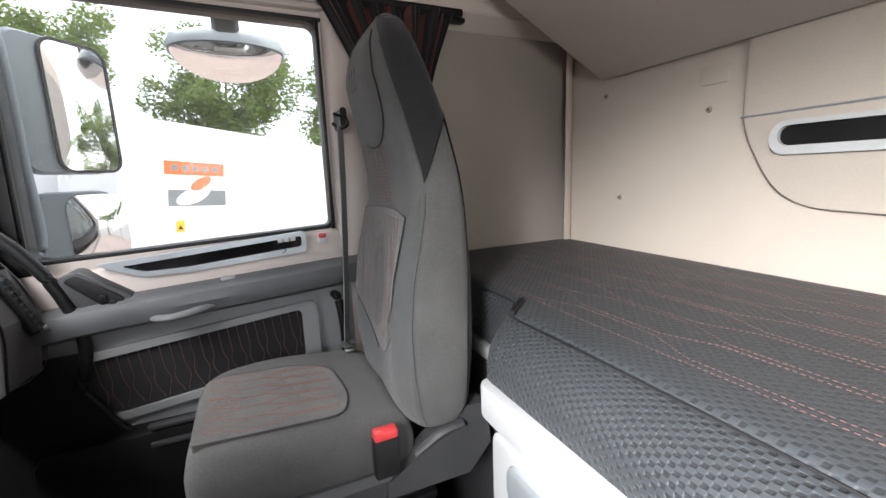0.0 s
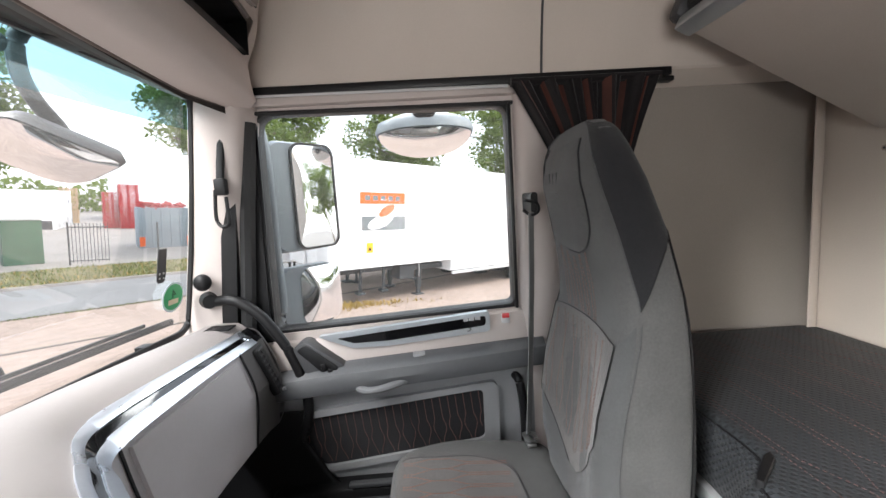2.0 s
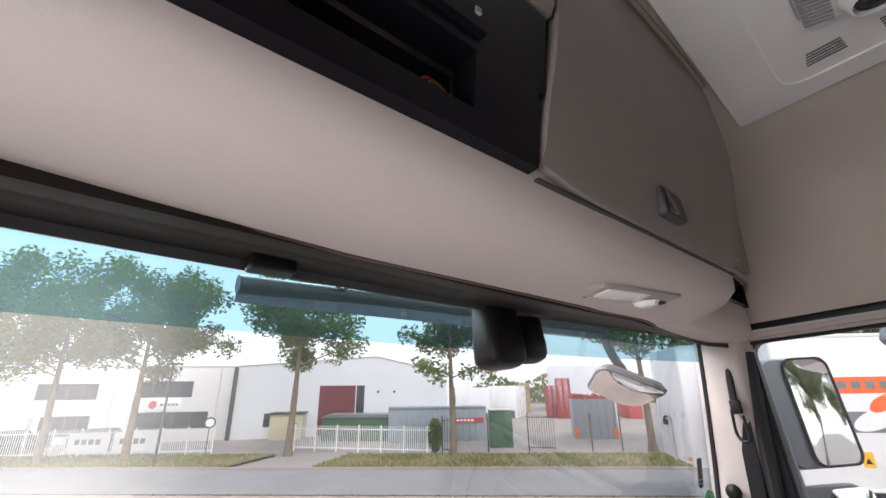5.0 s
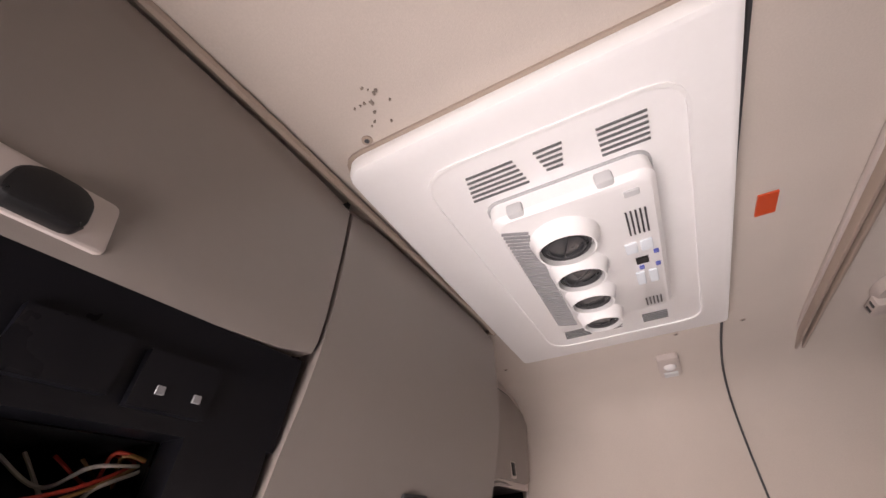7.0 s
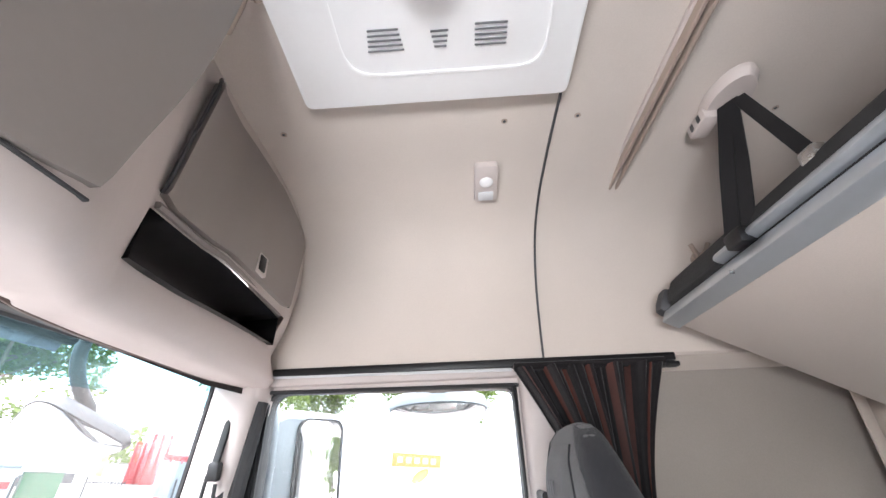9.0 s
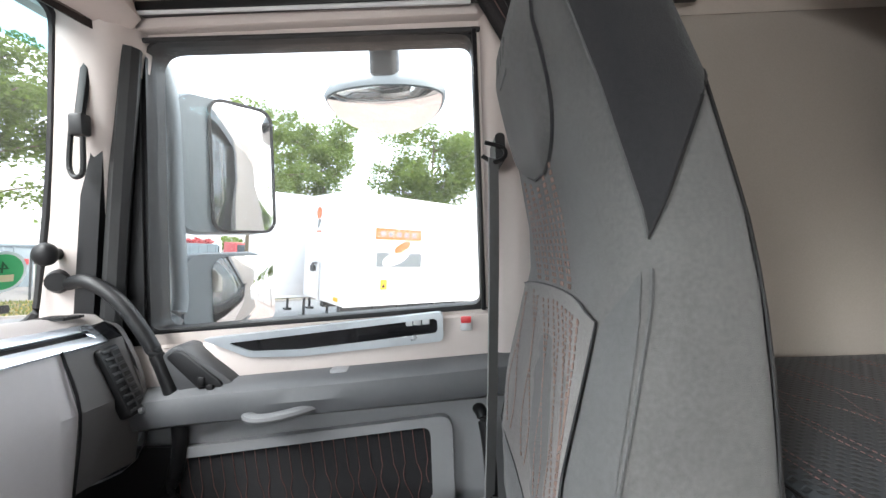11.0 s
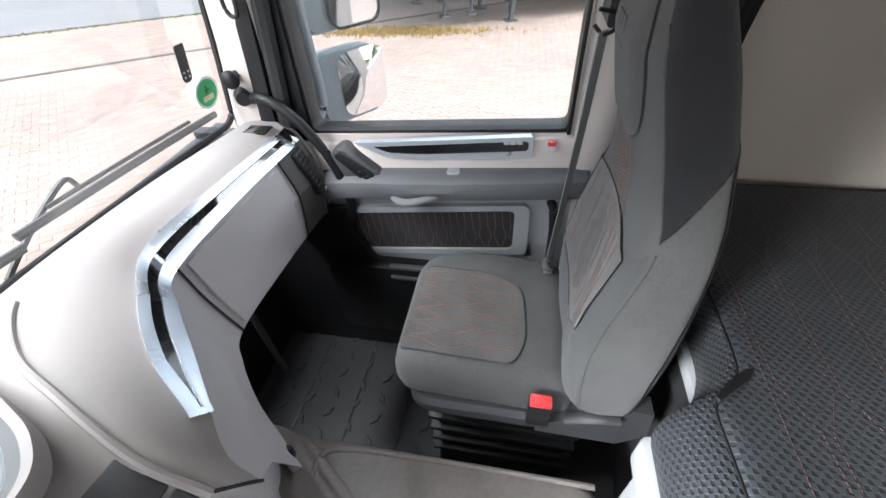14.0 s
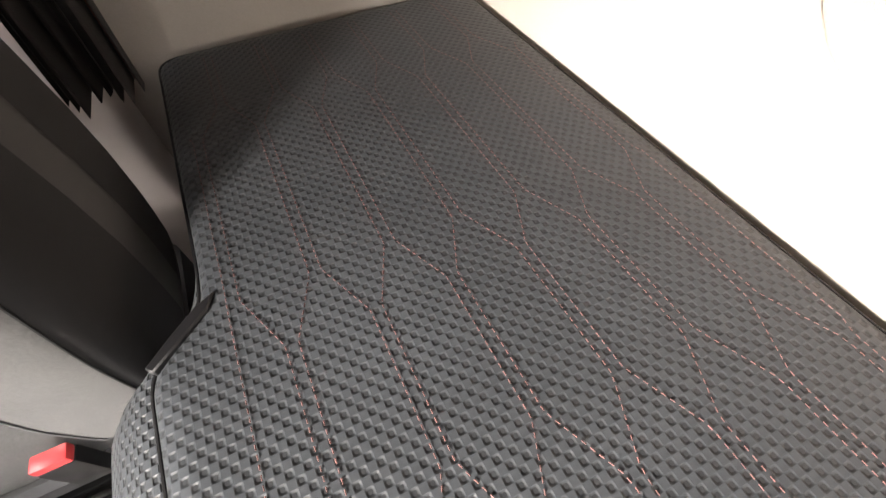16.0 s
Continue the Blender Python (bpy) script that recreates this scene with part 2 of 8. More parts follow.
def pattern(m, kind, size, strength=0.5, distance=0.002, tilt=0.0):
    """Adds an embossed pattern to a material: diamond cells, ribs or a weave."""
    nt = m.node_tree
    b = nt.nodes["Principled BSDF"]
    co = nt.nodes.new("ShaderNodeTexCoord")
    mp = nt.nodes.new("ShaderNodeMapping")
    mp.inputs["Scale"].default_value = size
    mp.inputs["Rotation"].default_value[0] = tilt
    nt.links.new(co.outputs["Object"], mp.inputs[0])
    if kind == "cells":
        tex = nt.nodes.new("ShaderNodeTexBrick")
        tex.offset = 0.5
        tex.inputs["Color1"].default_value = tex.inputs["Color2"].default_value = (1, 1, 1, 1)
        tex.inputs["Mortar"].default_value = (0, 0, 0, 1)
        tex.inputs["Scale"].default_value = 1.0
        tex.inputs["Mortar Size"].default_value, tex.inputs["Mortar Smooth"].default_value = 0.13, 1.0
        tex.inputs["Brick Width"].default_value, tex.inputs["Row Height"].default_value = 1.0, 0.5
        out = tex.outputs["Fac"]
    elif kind == "ribs":
        tex = nt.nodes.new("ShaderNodeTexWave")
        tex.inputs["Scale"].default_value = 1.0
        out = tex.outputs["Fac"]
    elif kind == "dimples":
        # staggered pits of a waffle weave; the shade inside them is put into the colour
        sep = nt.nodes.new("ShaderNodeSeparateXYZ")
        nt.links.new(mp.outputs[0], sep.inputs[0])
        waves = []
        for k in (0, 1):
            turn = nt.nodes.new("ShaderNodeMath")
            turn.operation = "MULTIPLY"
            turn.inputs[1].default_value = 2 * math.pi
            nt.links.new(sep.outputs[k], turn.inputs[0])
            cosine = nt.nodes.new("ShaderNodeMath")
            cosine.operation = "COSINE"
            nt.links.new(turn.outputs[0], cosine.inputs[0])
            waves.append(cosine.outputs[0])
        tex = nt.nodes.new("ShaderNodeMath")
        tex.operation = "MULTIPLY"
        nt.links.new(waves[0], tex.inputs[0])
        nt.links.new(waves[1], tex.inputs[1])
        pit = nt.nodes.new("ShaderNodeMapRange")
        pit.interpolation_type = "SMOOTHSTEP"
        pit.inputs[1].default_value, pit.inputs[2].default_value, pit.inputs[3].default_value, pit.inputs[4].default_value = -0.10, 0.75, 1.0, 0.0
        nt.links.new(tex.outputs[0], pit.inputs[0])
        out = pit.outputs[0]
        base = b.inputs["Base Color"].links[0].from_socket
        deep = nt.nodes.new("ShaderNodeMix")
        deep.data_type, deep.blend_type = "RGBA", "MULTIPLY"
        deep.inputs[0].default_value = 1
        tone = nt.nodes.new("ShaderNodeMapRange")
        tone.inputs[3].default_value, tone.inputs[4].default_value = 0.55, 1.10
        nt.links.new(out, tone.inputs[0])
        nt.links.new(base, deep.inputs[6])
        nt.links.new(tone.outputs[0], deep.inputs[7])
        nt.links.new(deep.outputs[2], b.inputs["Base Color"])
    else:
        tex = nt.nodes.new("ShaderNodeTexVoronoi")
        tex.inputs["Scale"].default_value = 1.0
        tex.inputs["Randomness"].default_value = 0.1
        out = tex.outputs["Distance"]
    if kind != "dimples":
        nt.links.new(mp.outputs[0], tex.inputs["Vector"])
    bn = nt.nodes.new("ShaderNodeBump")
    bn.inputs["Strength"].default_value, bn.inputs["Distance"].default_value = strength, distance
    if kind == "cells":
        bn.invert = True
    nt.links.new(out, bn.inputs["Height"])
    old = b.inputs["Normal"].links[0].from_socket if b.inputs["Normal"].links else None
    if old:
        nt.links.new(old, bn.inputs["Normal"])
    nt.links.new(bn.outputs[0], b.inputs["Normal"])
    return m


LINER = material("headliner_fabric", (0.56, 0.50, 0.45), 0.95, vary=0.09, scale=2.5, fine=400, bump=0.35, bump_scale=900, sheen=0.15, spec=0.2)
LINER_REAR = material("rear_wall_fabric", (0.58, 0.515, 0.455), 0.95, vary=0.09, scale=2.2, fine=300, bump=0.3, bump_scale=700, sheen=0.15, spec=0.2)
# rear wall fabric darkened, so the side walls' shade is in the colour
WALL_SHADED = material("shaded_wall_fabric", (0.315, 0.283, 0.255), 0.95, vary=0.09, scale=2.2, fine=300, bump=0.3, bump_scale=700, sheen=0.05, spec=0.2)
LOCKER = material("locker_plastic", (0.235, 0.207, 0.192), 0.5, vary=0.03, scale=5, bump=0.12, bump_scale=1200)
CONSOLE = material("console_plastic", (0.50, 0.445, 0.42), 0.55, vary=0.03, scale=5, bump=0.12, bump_scale=1200)
DASH_UP = material("dash_top_plastic", (0.26, 0.237, 0.23), 0.55, vary=0.05, scale=7, bump=0.3, bump_scale=900)
DASH_LOW = material("dash_grey_plastic", (0.49, 0.47, 0.48), 0.46, vary=0.04, scale=7, bump=0.3, bump_scale=900)
GREY = material("mid_grey_plastic", (0.27, 0.275, 0.285), 0.5, vary=0.05, scale=8, bump=0.3, bump_scale=900)
DARK = material("dark_plastic", (0.045, 0.046, 0.050), 0.5, vary=0.12, scale=9, bump=0.25, bump_scale=900)
BLACK = material("black_plastic", (0.008, 0.008, 0.009), 0.45, vary=0.15, scale=9, bump=0.1, bump_scale=900, spec=0.35)
GLOSS_BLACK = material("piano_black", (0.005, 0.005, 0.006), 0.08, vary=0.1, scale=9, coat=0.5)
RUBBER = material("rubber", (0.014, 0.014, 0.015), 0.7, vary=0.2, scale=20, bump=0.2, bump_scale=500)
MATRUB = material("rubber_mat", (0.055, 0.055, 0.058), 0.5, vary=0.25, scale=9, fine=60, bump=0.3, bump_scale=400)
CHROME = material("brushed_silver", (0.60, 0.65, 0.72), 0.30, 0.95, vary=0.05, scale=12, fine=200)
SILVER = material("silver_paint", (0.52, 0.56, 0.60), 0.32, 0.6, vary=0.04, scale=12)
STEEL = material("zinc_steel", (0.60, 0.60, 0.60), 0.3, 1.0, vary=0.1, scale=30)
WHITE = material("white_plastic", (0.83, 0.83, 0.83), 0.35, vary=0.02, scale=7)
OFFWHITE = material("grey_white_plastic", (0.55, 0.56, 0.57), 0.45, vary=0.03, scale=7)
TRACK = material("track_plastic", (0.36, 0.29, 0.24), 0.45, vary=0.04, scale=9)
RAIL = material("rail_grey", (0.40, 0.41, 0.42), 0.45, vary=0.04, scale=7)
LAMP = material("lamp_lens", (0.75, 0.74, 0.74), 0.2, vary=0.05, scale=60)
SEAT = material("seat_fabric", (0.088, 0.087, 0.087), 0.92, vary=0.32, scale=6.5, fine=250, bump=0.5, bump_scale=1500, sheen=0.12, spec=0.25)
SEAT_DK = material("seat_black_fabric", (0.020, 0.020, 0.022), 0.92, vary=0.25, scale=7, fine=250, bump=0.5, bump_scale=1500, sheen=0.12, spec=0.2)
SEAT_LT = material("seat_bolster_fabric", (0.074, 0.075, 0.077), 0.85, vary=0.24, scale=5, fine=250, bump=0.45, bump_scale=1400, sheen=0.14, spec=0.3)
SEAT_INS = material("seat_insert_fabric", (0.088, 0.082, 0.080), 0.9, vary=0.38, scale=9, fine=250, bump=0.5, bump_scale=1500, sheen=0.25, spec=0.25)
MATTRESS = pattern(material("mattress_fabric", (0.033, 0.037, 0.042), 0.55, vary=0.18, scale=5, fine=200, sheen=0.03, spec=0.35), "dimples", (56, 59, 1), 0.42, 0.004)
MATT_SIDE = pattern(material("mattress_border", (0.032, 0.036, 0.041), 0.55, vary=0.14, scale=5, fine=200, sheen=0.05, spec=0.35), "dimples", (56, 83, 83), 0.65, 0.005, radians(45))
THREAD = material("orange_thread", (0.30, 0.125, 0.085), 0.8, vary=0.2, scale=60)
THREAD_D = material("dark_red_thread", (0.16, 0.075, 0.068), 0.8, vary=0.2, scale=60)
THREAD_W = material("pale_thread", (0.20, 0.135, 0.115), 0.8, vary=0.2, scale=60)
BELT = pattern(material("seat_belt_web", (0.20, 0.203, 0.207), 0.65, vary=0.1, scale=20), "ribs", (0, 320, 60), 0.4, 0.001)
CURTAIN = material("curtain_cloth", (0.014, 0.012, 0.013), 0.95, vary=0.25, scale=12, sheen=0.1, spec=0.2, bump=0.3, bump_scale=900)
CURTAIN_RED = material("curtain_red_stripe", (0.09, 0.030, 0.022), 0.95, vary=0.25, scale=12, sheen=0.1, spec=0.2)
RED = material("red_plastic", (0.62, 0.045, 0.05), 0.35, vary=0.06, scale=12)
ORANGE_TAG = material("orange_sticker", (0.60, 0.075, 0.02), 0.5, vary=0.05, scale=12)
MIRROR = material("mirror_silver", (0.86, 0.87, 0.88), 0.015, 1.0, vary=0.01)
GLASS = glass("window_glass", (0.97, 0.985, 0.985), 0.15, 0.020)
TINT = glass("tinted_glass", (0.42, 0.65, 0.72), 0.15)
HOUSING = material("mirror_housing_grey", (0.17, 0.20, 0.225), 0.42, vary=0.06, scale=9, bump=0.2, bump_scale=900)
STICKER_G = material("green_sticker", (0.04, 0.42, 0.15), 0.4, vary=0.04, scale=20)
STICKER_W = material("pale_sticker", (0.62, 0.75, 0.78), 0.4, vary=0.04, scale=20)
STICKER_B = material("sand_sticker", (0.70, 0.66, 0.45), 0.4, vary=0.04, scale=20)
WIRE_R = material("red_wire", (0.45, 0.05, 0.03), 0.4)
WIRE_W = material("white_wire", (0.55, 0.52, 0.48), 0.4)
WIRE_Y = material("brown_wire", (0.28, 0.15, 0.05), 0.4)
BOWL = material("smoked_bowl", (0.045, 0.047, 0.05), 0.3, vary=0.1, scale=30)
VENT_IN = material("smoked_vent", (0.12, 0.125, 0.13), 0.35, vary=0.1, scale=30)
BLUE = material("blue_key", (0.10, 0.13, 0.45), 0.4)
PALE_KEY = material("pale_key", (0.68, 0.74, 0.79), 0.4)

# ---------------------------------------------------------------- the cab's shell
def screen_y(x, z):
    """The inside of the windscreen."""
    return 0.862 - 0.045 * x * x - 0.20 * (z - 2.5)


def roof_profile(y, side=1):
    """From the roof's middle out and down the side to the header over the door."""
    pts = [(0.0, 3.578), (0.50, 3.575), (0.72, 3.560), (0.86, 3.525), (0.95, 3.46), (1.005, 3.37), (1.035, 3.27), (1.052, 3.165)]
    return [(side * x, y, z) for x, z in pts]


def roof_line(y, n=4, side=1):
    return smooth_line(roof_profile(y, side), n)


for nm, ya, yb in (("ceiling", -0.252, 0.62), ("ceiling_rear", -1.16, -0.256)):
    rows = []
    for i in range(9):
        y = ya + (yb - ya) * i / 8
        right = roof_line(y)
        rows.append([Vector((-p.x, p.y, p.z)) for p in reversed(right[1:])] + right)
    b = loft(rows, caps=False, closed=False)
    bmesh.ops.recalc_face_normals(b, faces=b.faces)
    down = sum(f.normal.z * f.calc_area() for f in b.faces) < 0
    bmesh.ops.solidify(b, geom=list(b.faces), thickness=0.03 if down else -0.03)
    if min(v.co.z for v in b.verts if abs(v.co.x) < 0.1) < 3.57:
        b.transform(Matrix.Translation((0, 0, 3.578 - min(v.co.z for v in b.verts if abs(v.co.x) < 0.1))))
    solid(nm, b, LINER, "cream fabric roof lining curving down to the doors", "ceiling", kind="structure", smooth=50)
b = bmesh.new()
for side in (1, -1):
    tube([p + Vector((-0.002 * side, 0, -0.002)) for p in roof_line(-0.254, 4, side)], 0.0034, 6, b, n=1)
solid("ceiling_seam", b, DARK, "dark rubber seam strip across the roof lining", "trim", kind="structure")

# rear wall, with a shallow pressed panel and a stowage slot
b = prism(rounded(-1.16, 1.16, 1.5, 3.6, 0.02), "y", -1.16, -1.12)
solid("wall_rear", b, LINER_REAR, "cream fabric rear wall of the sleeper cab", "wall", kind="structure")
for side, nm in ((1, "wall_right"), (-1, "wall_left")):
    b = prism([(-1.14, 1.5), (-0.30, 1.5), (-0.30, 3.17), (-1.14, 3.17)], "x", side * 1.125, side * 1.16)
    solid(nm, b, WALL_SHADED, "grey-cream fabric side wall beside the bunk, darkened for shade", "wall", kind="structure")
    b = sheet(lambda u, v, s=side: (s * (1.126 - 0.065 * math.sin(v * math.pi / 2)), -1.121 + 0.065 * (1 - math.cos(v * math.pi / 2)), 2.3 + 0.9 * u), 2, 8, 0.004)
    solid("corner_trim", b, LINER_REAR, "rounded fabric corner of the rear wall", "trim", kind="structure")
    b = sheet(lambda u, v, s=side: (s * (1.125 - 0.075 * v), -1.14 + 0.88 * u, 3.135 + 0.03 * v), 2, 1, 0.01)
    solid("ledge_trim", b, LINER, "fabric ledge under the roof lining", "trim", kind="structure")

# floor and the rest of the shell, out of sight
b = box(-1.2, 1.2, -1.16, 1.0, 1.40, 1.50)
solid("floor", b, MATRUB, "dark rubber floor of the cab", "floor", kind="structure")
b = box(-1.2, 1.2, 0.93, 0.97, 1.4, 2.44)
solid("wall_front", b, DARK, "bulkhead under the windscreen", "wall", kind="structure")

# unseen panel, added to keep outside light out of the console cavity
b = prism([(0.745, 3.175), (0.775, 3.175), (0.66, 3.64), (0.60, 3.64)], "x", -1.16, 1.16)
solid("wall_front_light_stop", b, CONSOLE, "unseen outer panel above the windscreen, added to keep light out", "wall", kind="structure")

# windscreen: clear glass, a blue-tinted band along its top, black edge
ws = thing("window_1", (0, 0.84, 2.45), "large windscreen with a blue-tinted top band", "windscreen", kind="structure")
def screen(x0, x1, z0, z1, off, nu=16, nv=4):
    return sheet(lambda u, v: (x0 + (x1 - x0) * u, screen_y(x0 + (x1 - x0) * u, z0 + (z1 - z0) * v) + off, z0 + (z1 - z0) * v), nu, nv)
p = part("pane", screen(-1.10, 1.10, 2.43, 3.20, 0.012), GLASS, ws)
p.visible_shadow = False
p = part("tint_band", sheet(lambda u, v: (-1.06 + 2.12 * u, screen_y(-1.06 + 2.12 * u, 3.064 + 0.14 * v) + 0.008, 3.064 + 0.14 * v), 16, 2), TINT, ws, "blue-green sun tint")
p.visible_shadow = False
for nm, pts in (("gasket", [(-1.094, 2.502), (1.094, 2.502), (1.078, 2.83), (1.034, 3.160), (-1.034, 3.160), (-1.078, 2.83)]),):
    loop = round_poly(pts, [0.05, 0.05, 0.3, 0.05, 0.05, 0.3], 6)
    line = []
    for k in range(len(loop)):
        a, c = Vector(loop[k]), Vector(loop[(k + 1) % len(loop)])
        steps = max(1, int((c - a).length / 0.1))
        line += [a + (c - a) * j / steps for j in range(steps)]
    line.append(line[0])
    part("gasket", tube([(q.x, screen_y(q.x, q.y) + 0.002, q.y) for q in line], 0.009, 6, n=1), RUBBER, ws, "black rubber edge")

# roller blind housing between windscreen and console
hb = thing("roller_blind", (0, 0.70, 3.10), "brown-grey roller sun blind housing above the windscreen", "sun blind")
def blind_depth(x):
    return 1.05 - 0.30 * max(0.0, min(1.0, -x / 0.5)) if x < 0 else 1.05 - 0.63 * max(0.0, min(1.0, (x - 0.20) / 0.65))
part("cassette", loft([[(x, screen_y(x, 3.13) - 0.012 + dy * blind_depth(x), 3.118 + dz - 0.17 * dy * max(0.0, min(1.0, -x / 0.5))) for dy, dz in ((0.0, 0.034), (-0.03, 0.022), (-0.09, 0.010), (-0.125, -0.004), (-0.145, -0.004), (-0.160, -0.014), (-0.198, -0.022), (-0.206, 0.02), (-0.08, 0.09), (0.0, 0.09))] for x in np.linspace(-1.03, 1.03, 13)]), material("blind_housing", (0.020, 0.0145, 0.013), 0.6, spec=0.25, vary=0.06, scale=8), hb)
part("bar", loft([[(x, screen_y(x, 3.13) - 0.02 + dy, 3.150 + dz) for dy, dz in ((0.0, 0.0), (-0.006, -0.014), (-0.02, -0.018), (-0.026, -0.006))] for x in np.linspace(-1.02, 1.02, 13)]), DARK, hb, "dark pull bar")
for x in (-0.515, 0.62):
    part("catch", box(x - 0.030, x + 0.030, screen_y(x, 3.13) - 0.078, screen_y(x, 3.13) - 0.045, 3.126, 3.146, 0.005, 3), BLACK, hb, "black blind catch")

# front pillars
for side in (1, -1):
    nm = "pillar"
    pl = thing(nm, (side * 1.08, 0.70, 2.4), "cream plastic windscreen pillar with a black strap", "pillar", kind="structure")
    def ring(z):
        d = -0.16 * (z - 2.5)
        pts = [(1.096, 0.812), (1.070, 0.775), (1.054, 0.715), (1.062, 0.655), (1.13, 0.635), (1.17, 0.80), (1.13, 0.845)]
        pts = [(x - (0.045 * max(0.0, (z - 2.68) / 0.47) ** 1.3 if x < 1.12 else 0.0), y) for x, y in pts]
        pts = round_poly(pts, 0.03, 3)
        return [(side * x, y + d, z) for x, y in pts]
    part("cover", loft([ring(z) for z in np.linspace(2.40, 3.17, 8)]), CONSOLE, pl)
    part("seal_strip", loft([[(side * x, y, z) for x, y in ((1.052 - q, yf), (1.047 - q, (yf + yr) / 2), (1.052 - q, yr), (1.09, yr), (1.09, yf))] for z, yf, yr, q in ((2.50, 0.690, 0.648, 0.0), (2.60, 0.680, 0.637, 0.0), (2.85, 0.653, 0.611, 0.002), (3.02, 0.636, 0.595, 0.008), (3.16, 0.624, 0.583, 0.016))]), BLACK, pl, "black pillar trim")
    part("seal", tube([(side * 1.075, 0.63, 2.45), (side * 1.075, 0.595, 2.8), (side * 1.07, 0.56, 3.08)], 0.022, 8), RUBBER, pl, "black rubber door seal")
    if side > 0:
        part("strap", tube([(1.035, 0.612, 3.10), (1.03, 0.625, 3.0), (1.022, 0.635, 2.90)], 0.011, 8, flat=0.6), BLACK, pl, "black pull strap")
        part("strap_clip", box(1.008, 1.034, 0.615, 0.645, 2.885, 2.93, 0.006), BLACK, pl)
        part("loop", tube([(1.018, 0.645, 2.90), (1.016, 0.65, 2.83), (1.012, 0.640, 2.806), (1.008, 0.625, 2.802), (1.004, 0.612, 2.815), (1.010, 0.615, 2.88)], 0.005, 8), BLACK, pl, "black wire loop")
        kb = disc((1.06, 0.72, 2.652), (-1, -0.15, 0), 0.012, 0.010, 0.035, 12)
        ball((1.022, 0.712, 2.652), 0.024, (0.8, 1, 1), 14, kb)
        part("knob", kb, BLACK, pl, "black round coat knob")

# dark plastic taken down to black: the footwell's deep shade is in the colour
for s in (1, -1):
    b = prism([(0.60, 1.42), (0.97, 1.42), (0.97, 2.46), (0.60, 2.46)], "x", s * 1.09, s * 1.13)
    solid("wall_kick", b, BLACK, "dark foot-well side wall, blackened for deep shade", "wall", kind="structure")

ARMREST = material("armrest_plastic", (0.085, 0.088, 0.094), 0.5, vary=0.10, scale=9, bump=0.25, bump_scale=900)
PULL = material("pull_grey", (0.14, 0.143, 0.15), 0.5, vary=0.05, scale=8, bump=0.3, bump_scale=900)
# passenger door: frame, glass and lining
def door(side):
    s = side
    d = thing("door_1" if s > 0 else "door_2", (s * 1.12, 0.2, 1.6), "closed cab door with cream and grey lining and a large window", "door", kind="structure")
    win = round_poly([(0.565, 2.475), (-0.165, 2.510), (-0.165, 3.098), (0.555, 3.110)], [0.03, 0.02, 0.03, 0.05], 5)
    out = round_poly([(0.64, 2.40), (-0.25, 2.40), (-0.25, 3.165), (0.60, 3.165)], [0.01, 0.01, 0.02, 0.08], 5)
    part("window_frame", ring_plate(out, win, "x", s * 1.105, s * 1.17), BLACK, d, "black window surround")
    part("front_surround", prism([(0.64, 2.44), (0.560, 2.455), (0.548, 3.10), (0.61, 3.16)], "x", s * 1.098, s * 1.106), BLACK, d, "black front window surround")
    part("top_surround", box(min(s * 1.098, s * 1.104), max(s * 1.098, s * 1.104), -0.24, 0.546, 3.108, 3.160), CONSOLE, d)
    part("sill", prism([(0.558, 2.40), (-0.24, 2.40), (-0.24, 2.504), (0.558, 2.468)], "x", s * 1.097, s * 1.1035), CONSOLE, d)
    part("rear_surround", prism([(-0.173, 2.505), (-0.245, 2.505), (-0.245, 3.107), (-0.173, 3.107)], "x", s * 1.097, s * 1.1035), CONSOLE, d)
    win2 = [(0.195 + (y - 0.195) * 0.994, 2.79 + (z - 2.79) * 0.994) for y, z in win]
    win3 = [(0.195 + (y - 0.195) * 1.008, 2.79 + (z - 2.79) * 1.008) for y, z in win]
    part("gasket", ring_plate(win3, win2, "x", s * 1.100, s * 1.125), RUBBER, d, "black window rubber")
    fo = round_poly([(0.625, 2.47), (0.568, 2.47), (0.556, 3.10), (0.59, 3.12)], 0.005, 2)
    part("front_channel", prism(fo, "x", s * 1.09, s * 1.12), BLACK, d, "black front window channel")
    part("rear_channel", box(s * 1.09 - 0.005, s * 1.12, -0.173, -0.163, 2.50, 3.10, 0.003), BLACK, d, "black rear window channel")
    g = part("pane", prism(win3, "x", s * 1.140, s * 1.1405), GLASS, d)
    g.visible_shadow = False
    part("skin", prism([(0.66, 1.5), (-0.24, 1.5), (-0.24, 2.47), (0.66, 2.45)], "x", s * 1.135, s * 1.17), CONSOLE, d)
    # upper lining: a cream shelf bulging inwards under the glass
    prof = [(1.108, 2.485), (1.098, 2.497), (1.085, 2.492), (1.075, 2.470), (1.068, 2.43), (1.070, 2.39), (1.10, 2.37), (1.12, 2.42)]
    def upper(y):
        k = max(0.0, (y - 0.36) / 0.27)
        drop = -0.062 * (y + 0.165) / 0.73
        return [(s * x, y, z + drop + 0.014 * k) for x, z in prof]
    part("upper_lining", loft([upper(y) for y in np.linspace(-0.235, 0.66, 14)]), CONSOLE, d, "cream-grey upper lining")
    # silver-framed black inlay
    drop = lambda y: -0.085 * (y + 0.07)
    fr_o = [(-0.080, 2.503), (-0.080, 2.442), (0.22, 2.420), (0.33, 2.421), (0.43, 2.462)]
    fr_i = [(-0.068, 2.490), (-0.068, 2.459), (0.22, 2.434), (0.325, 2.433), (0.375, 2.452)]
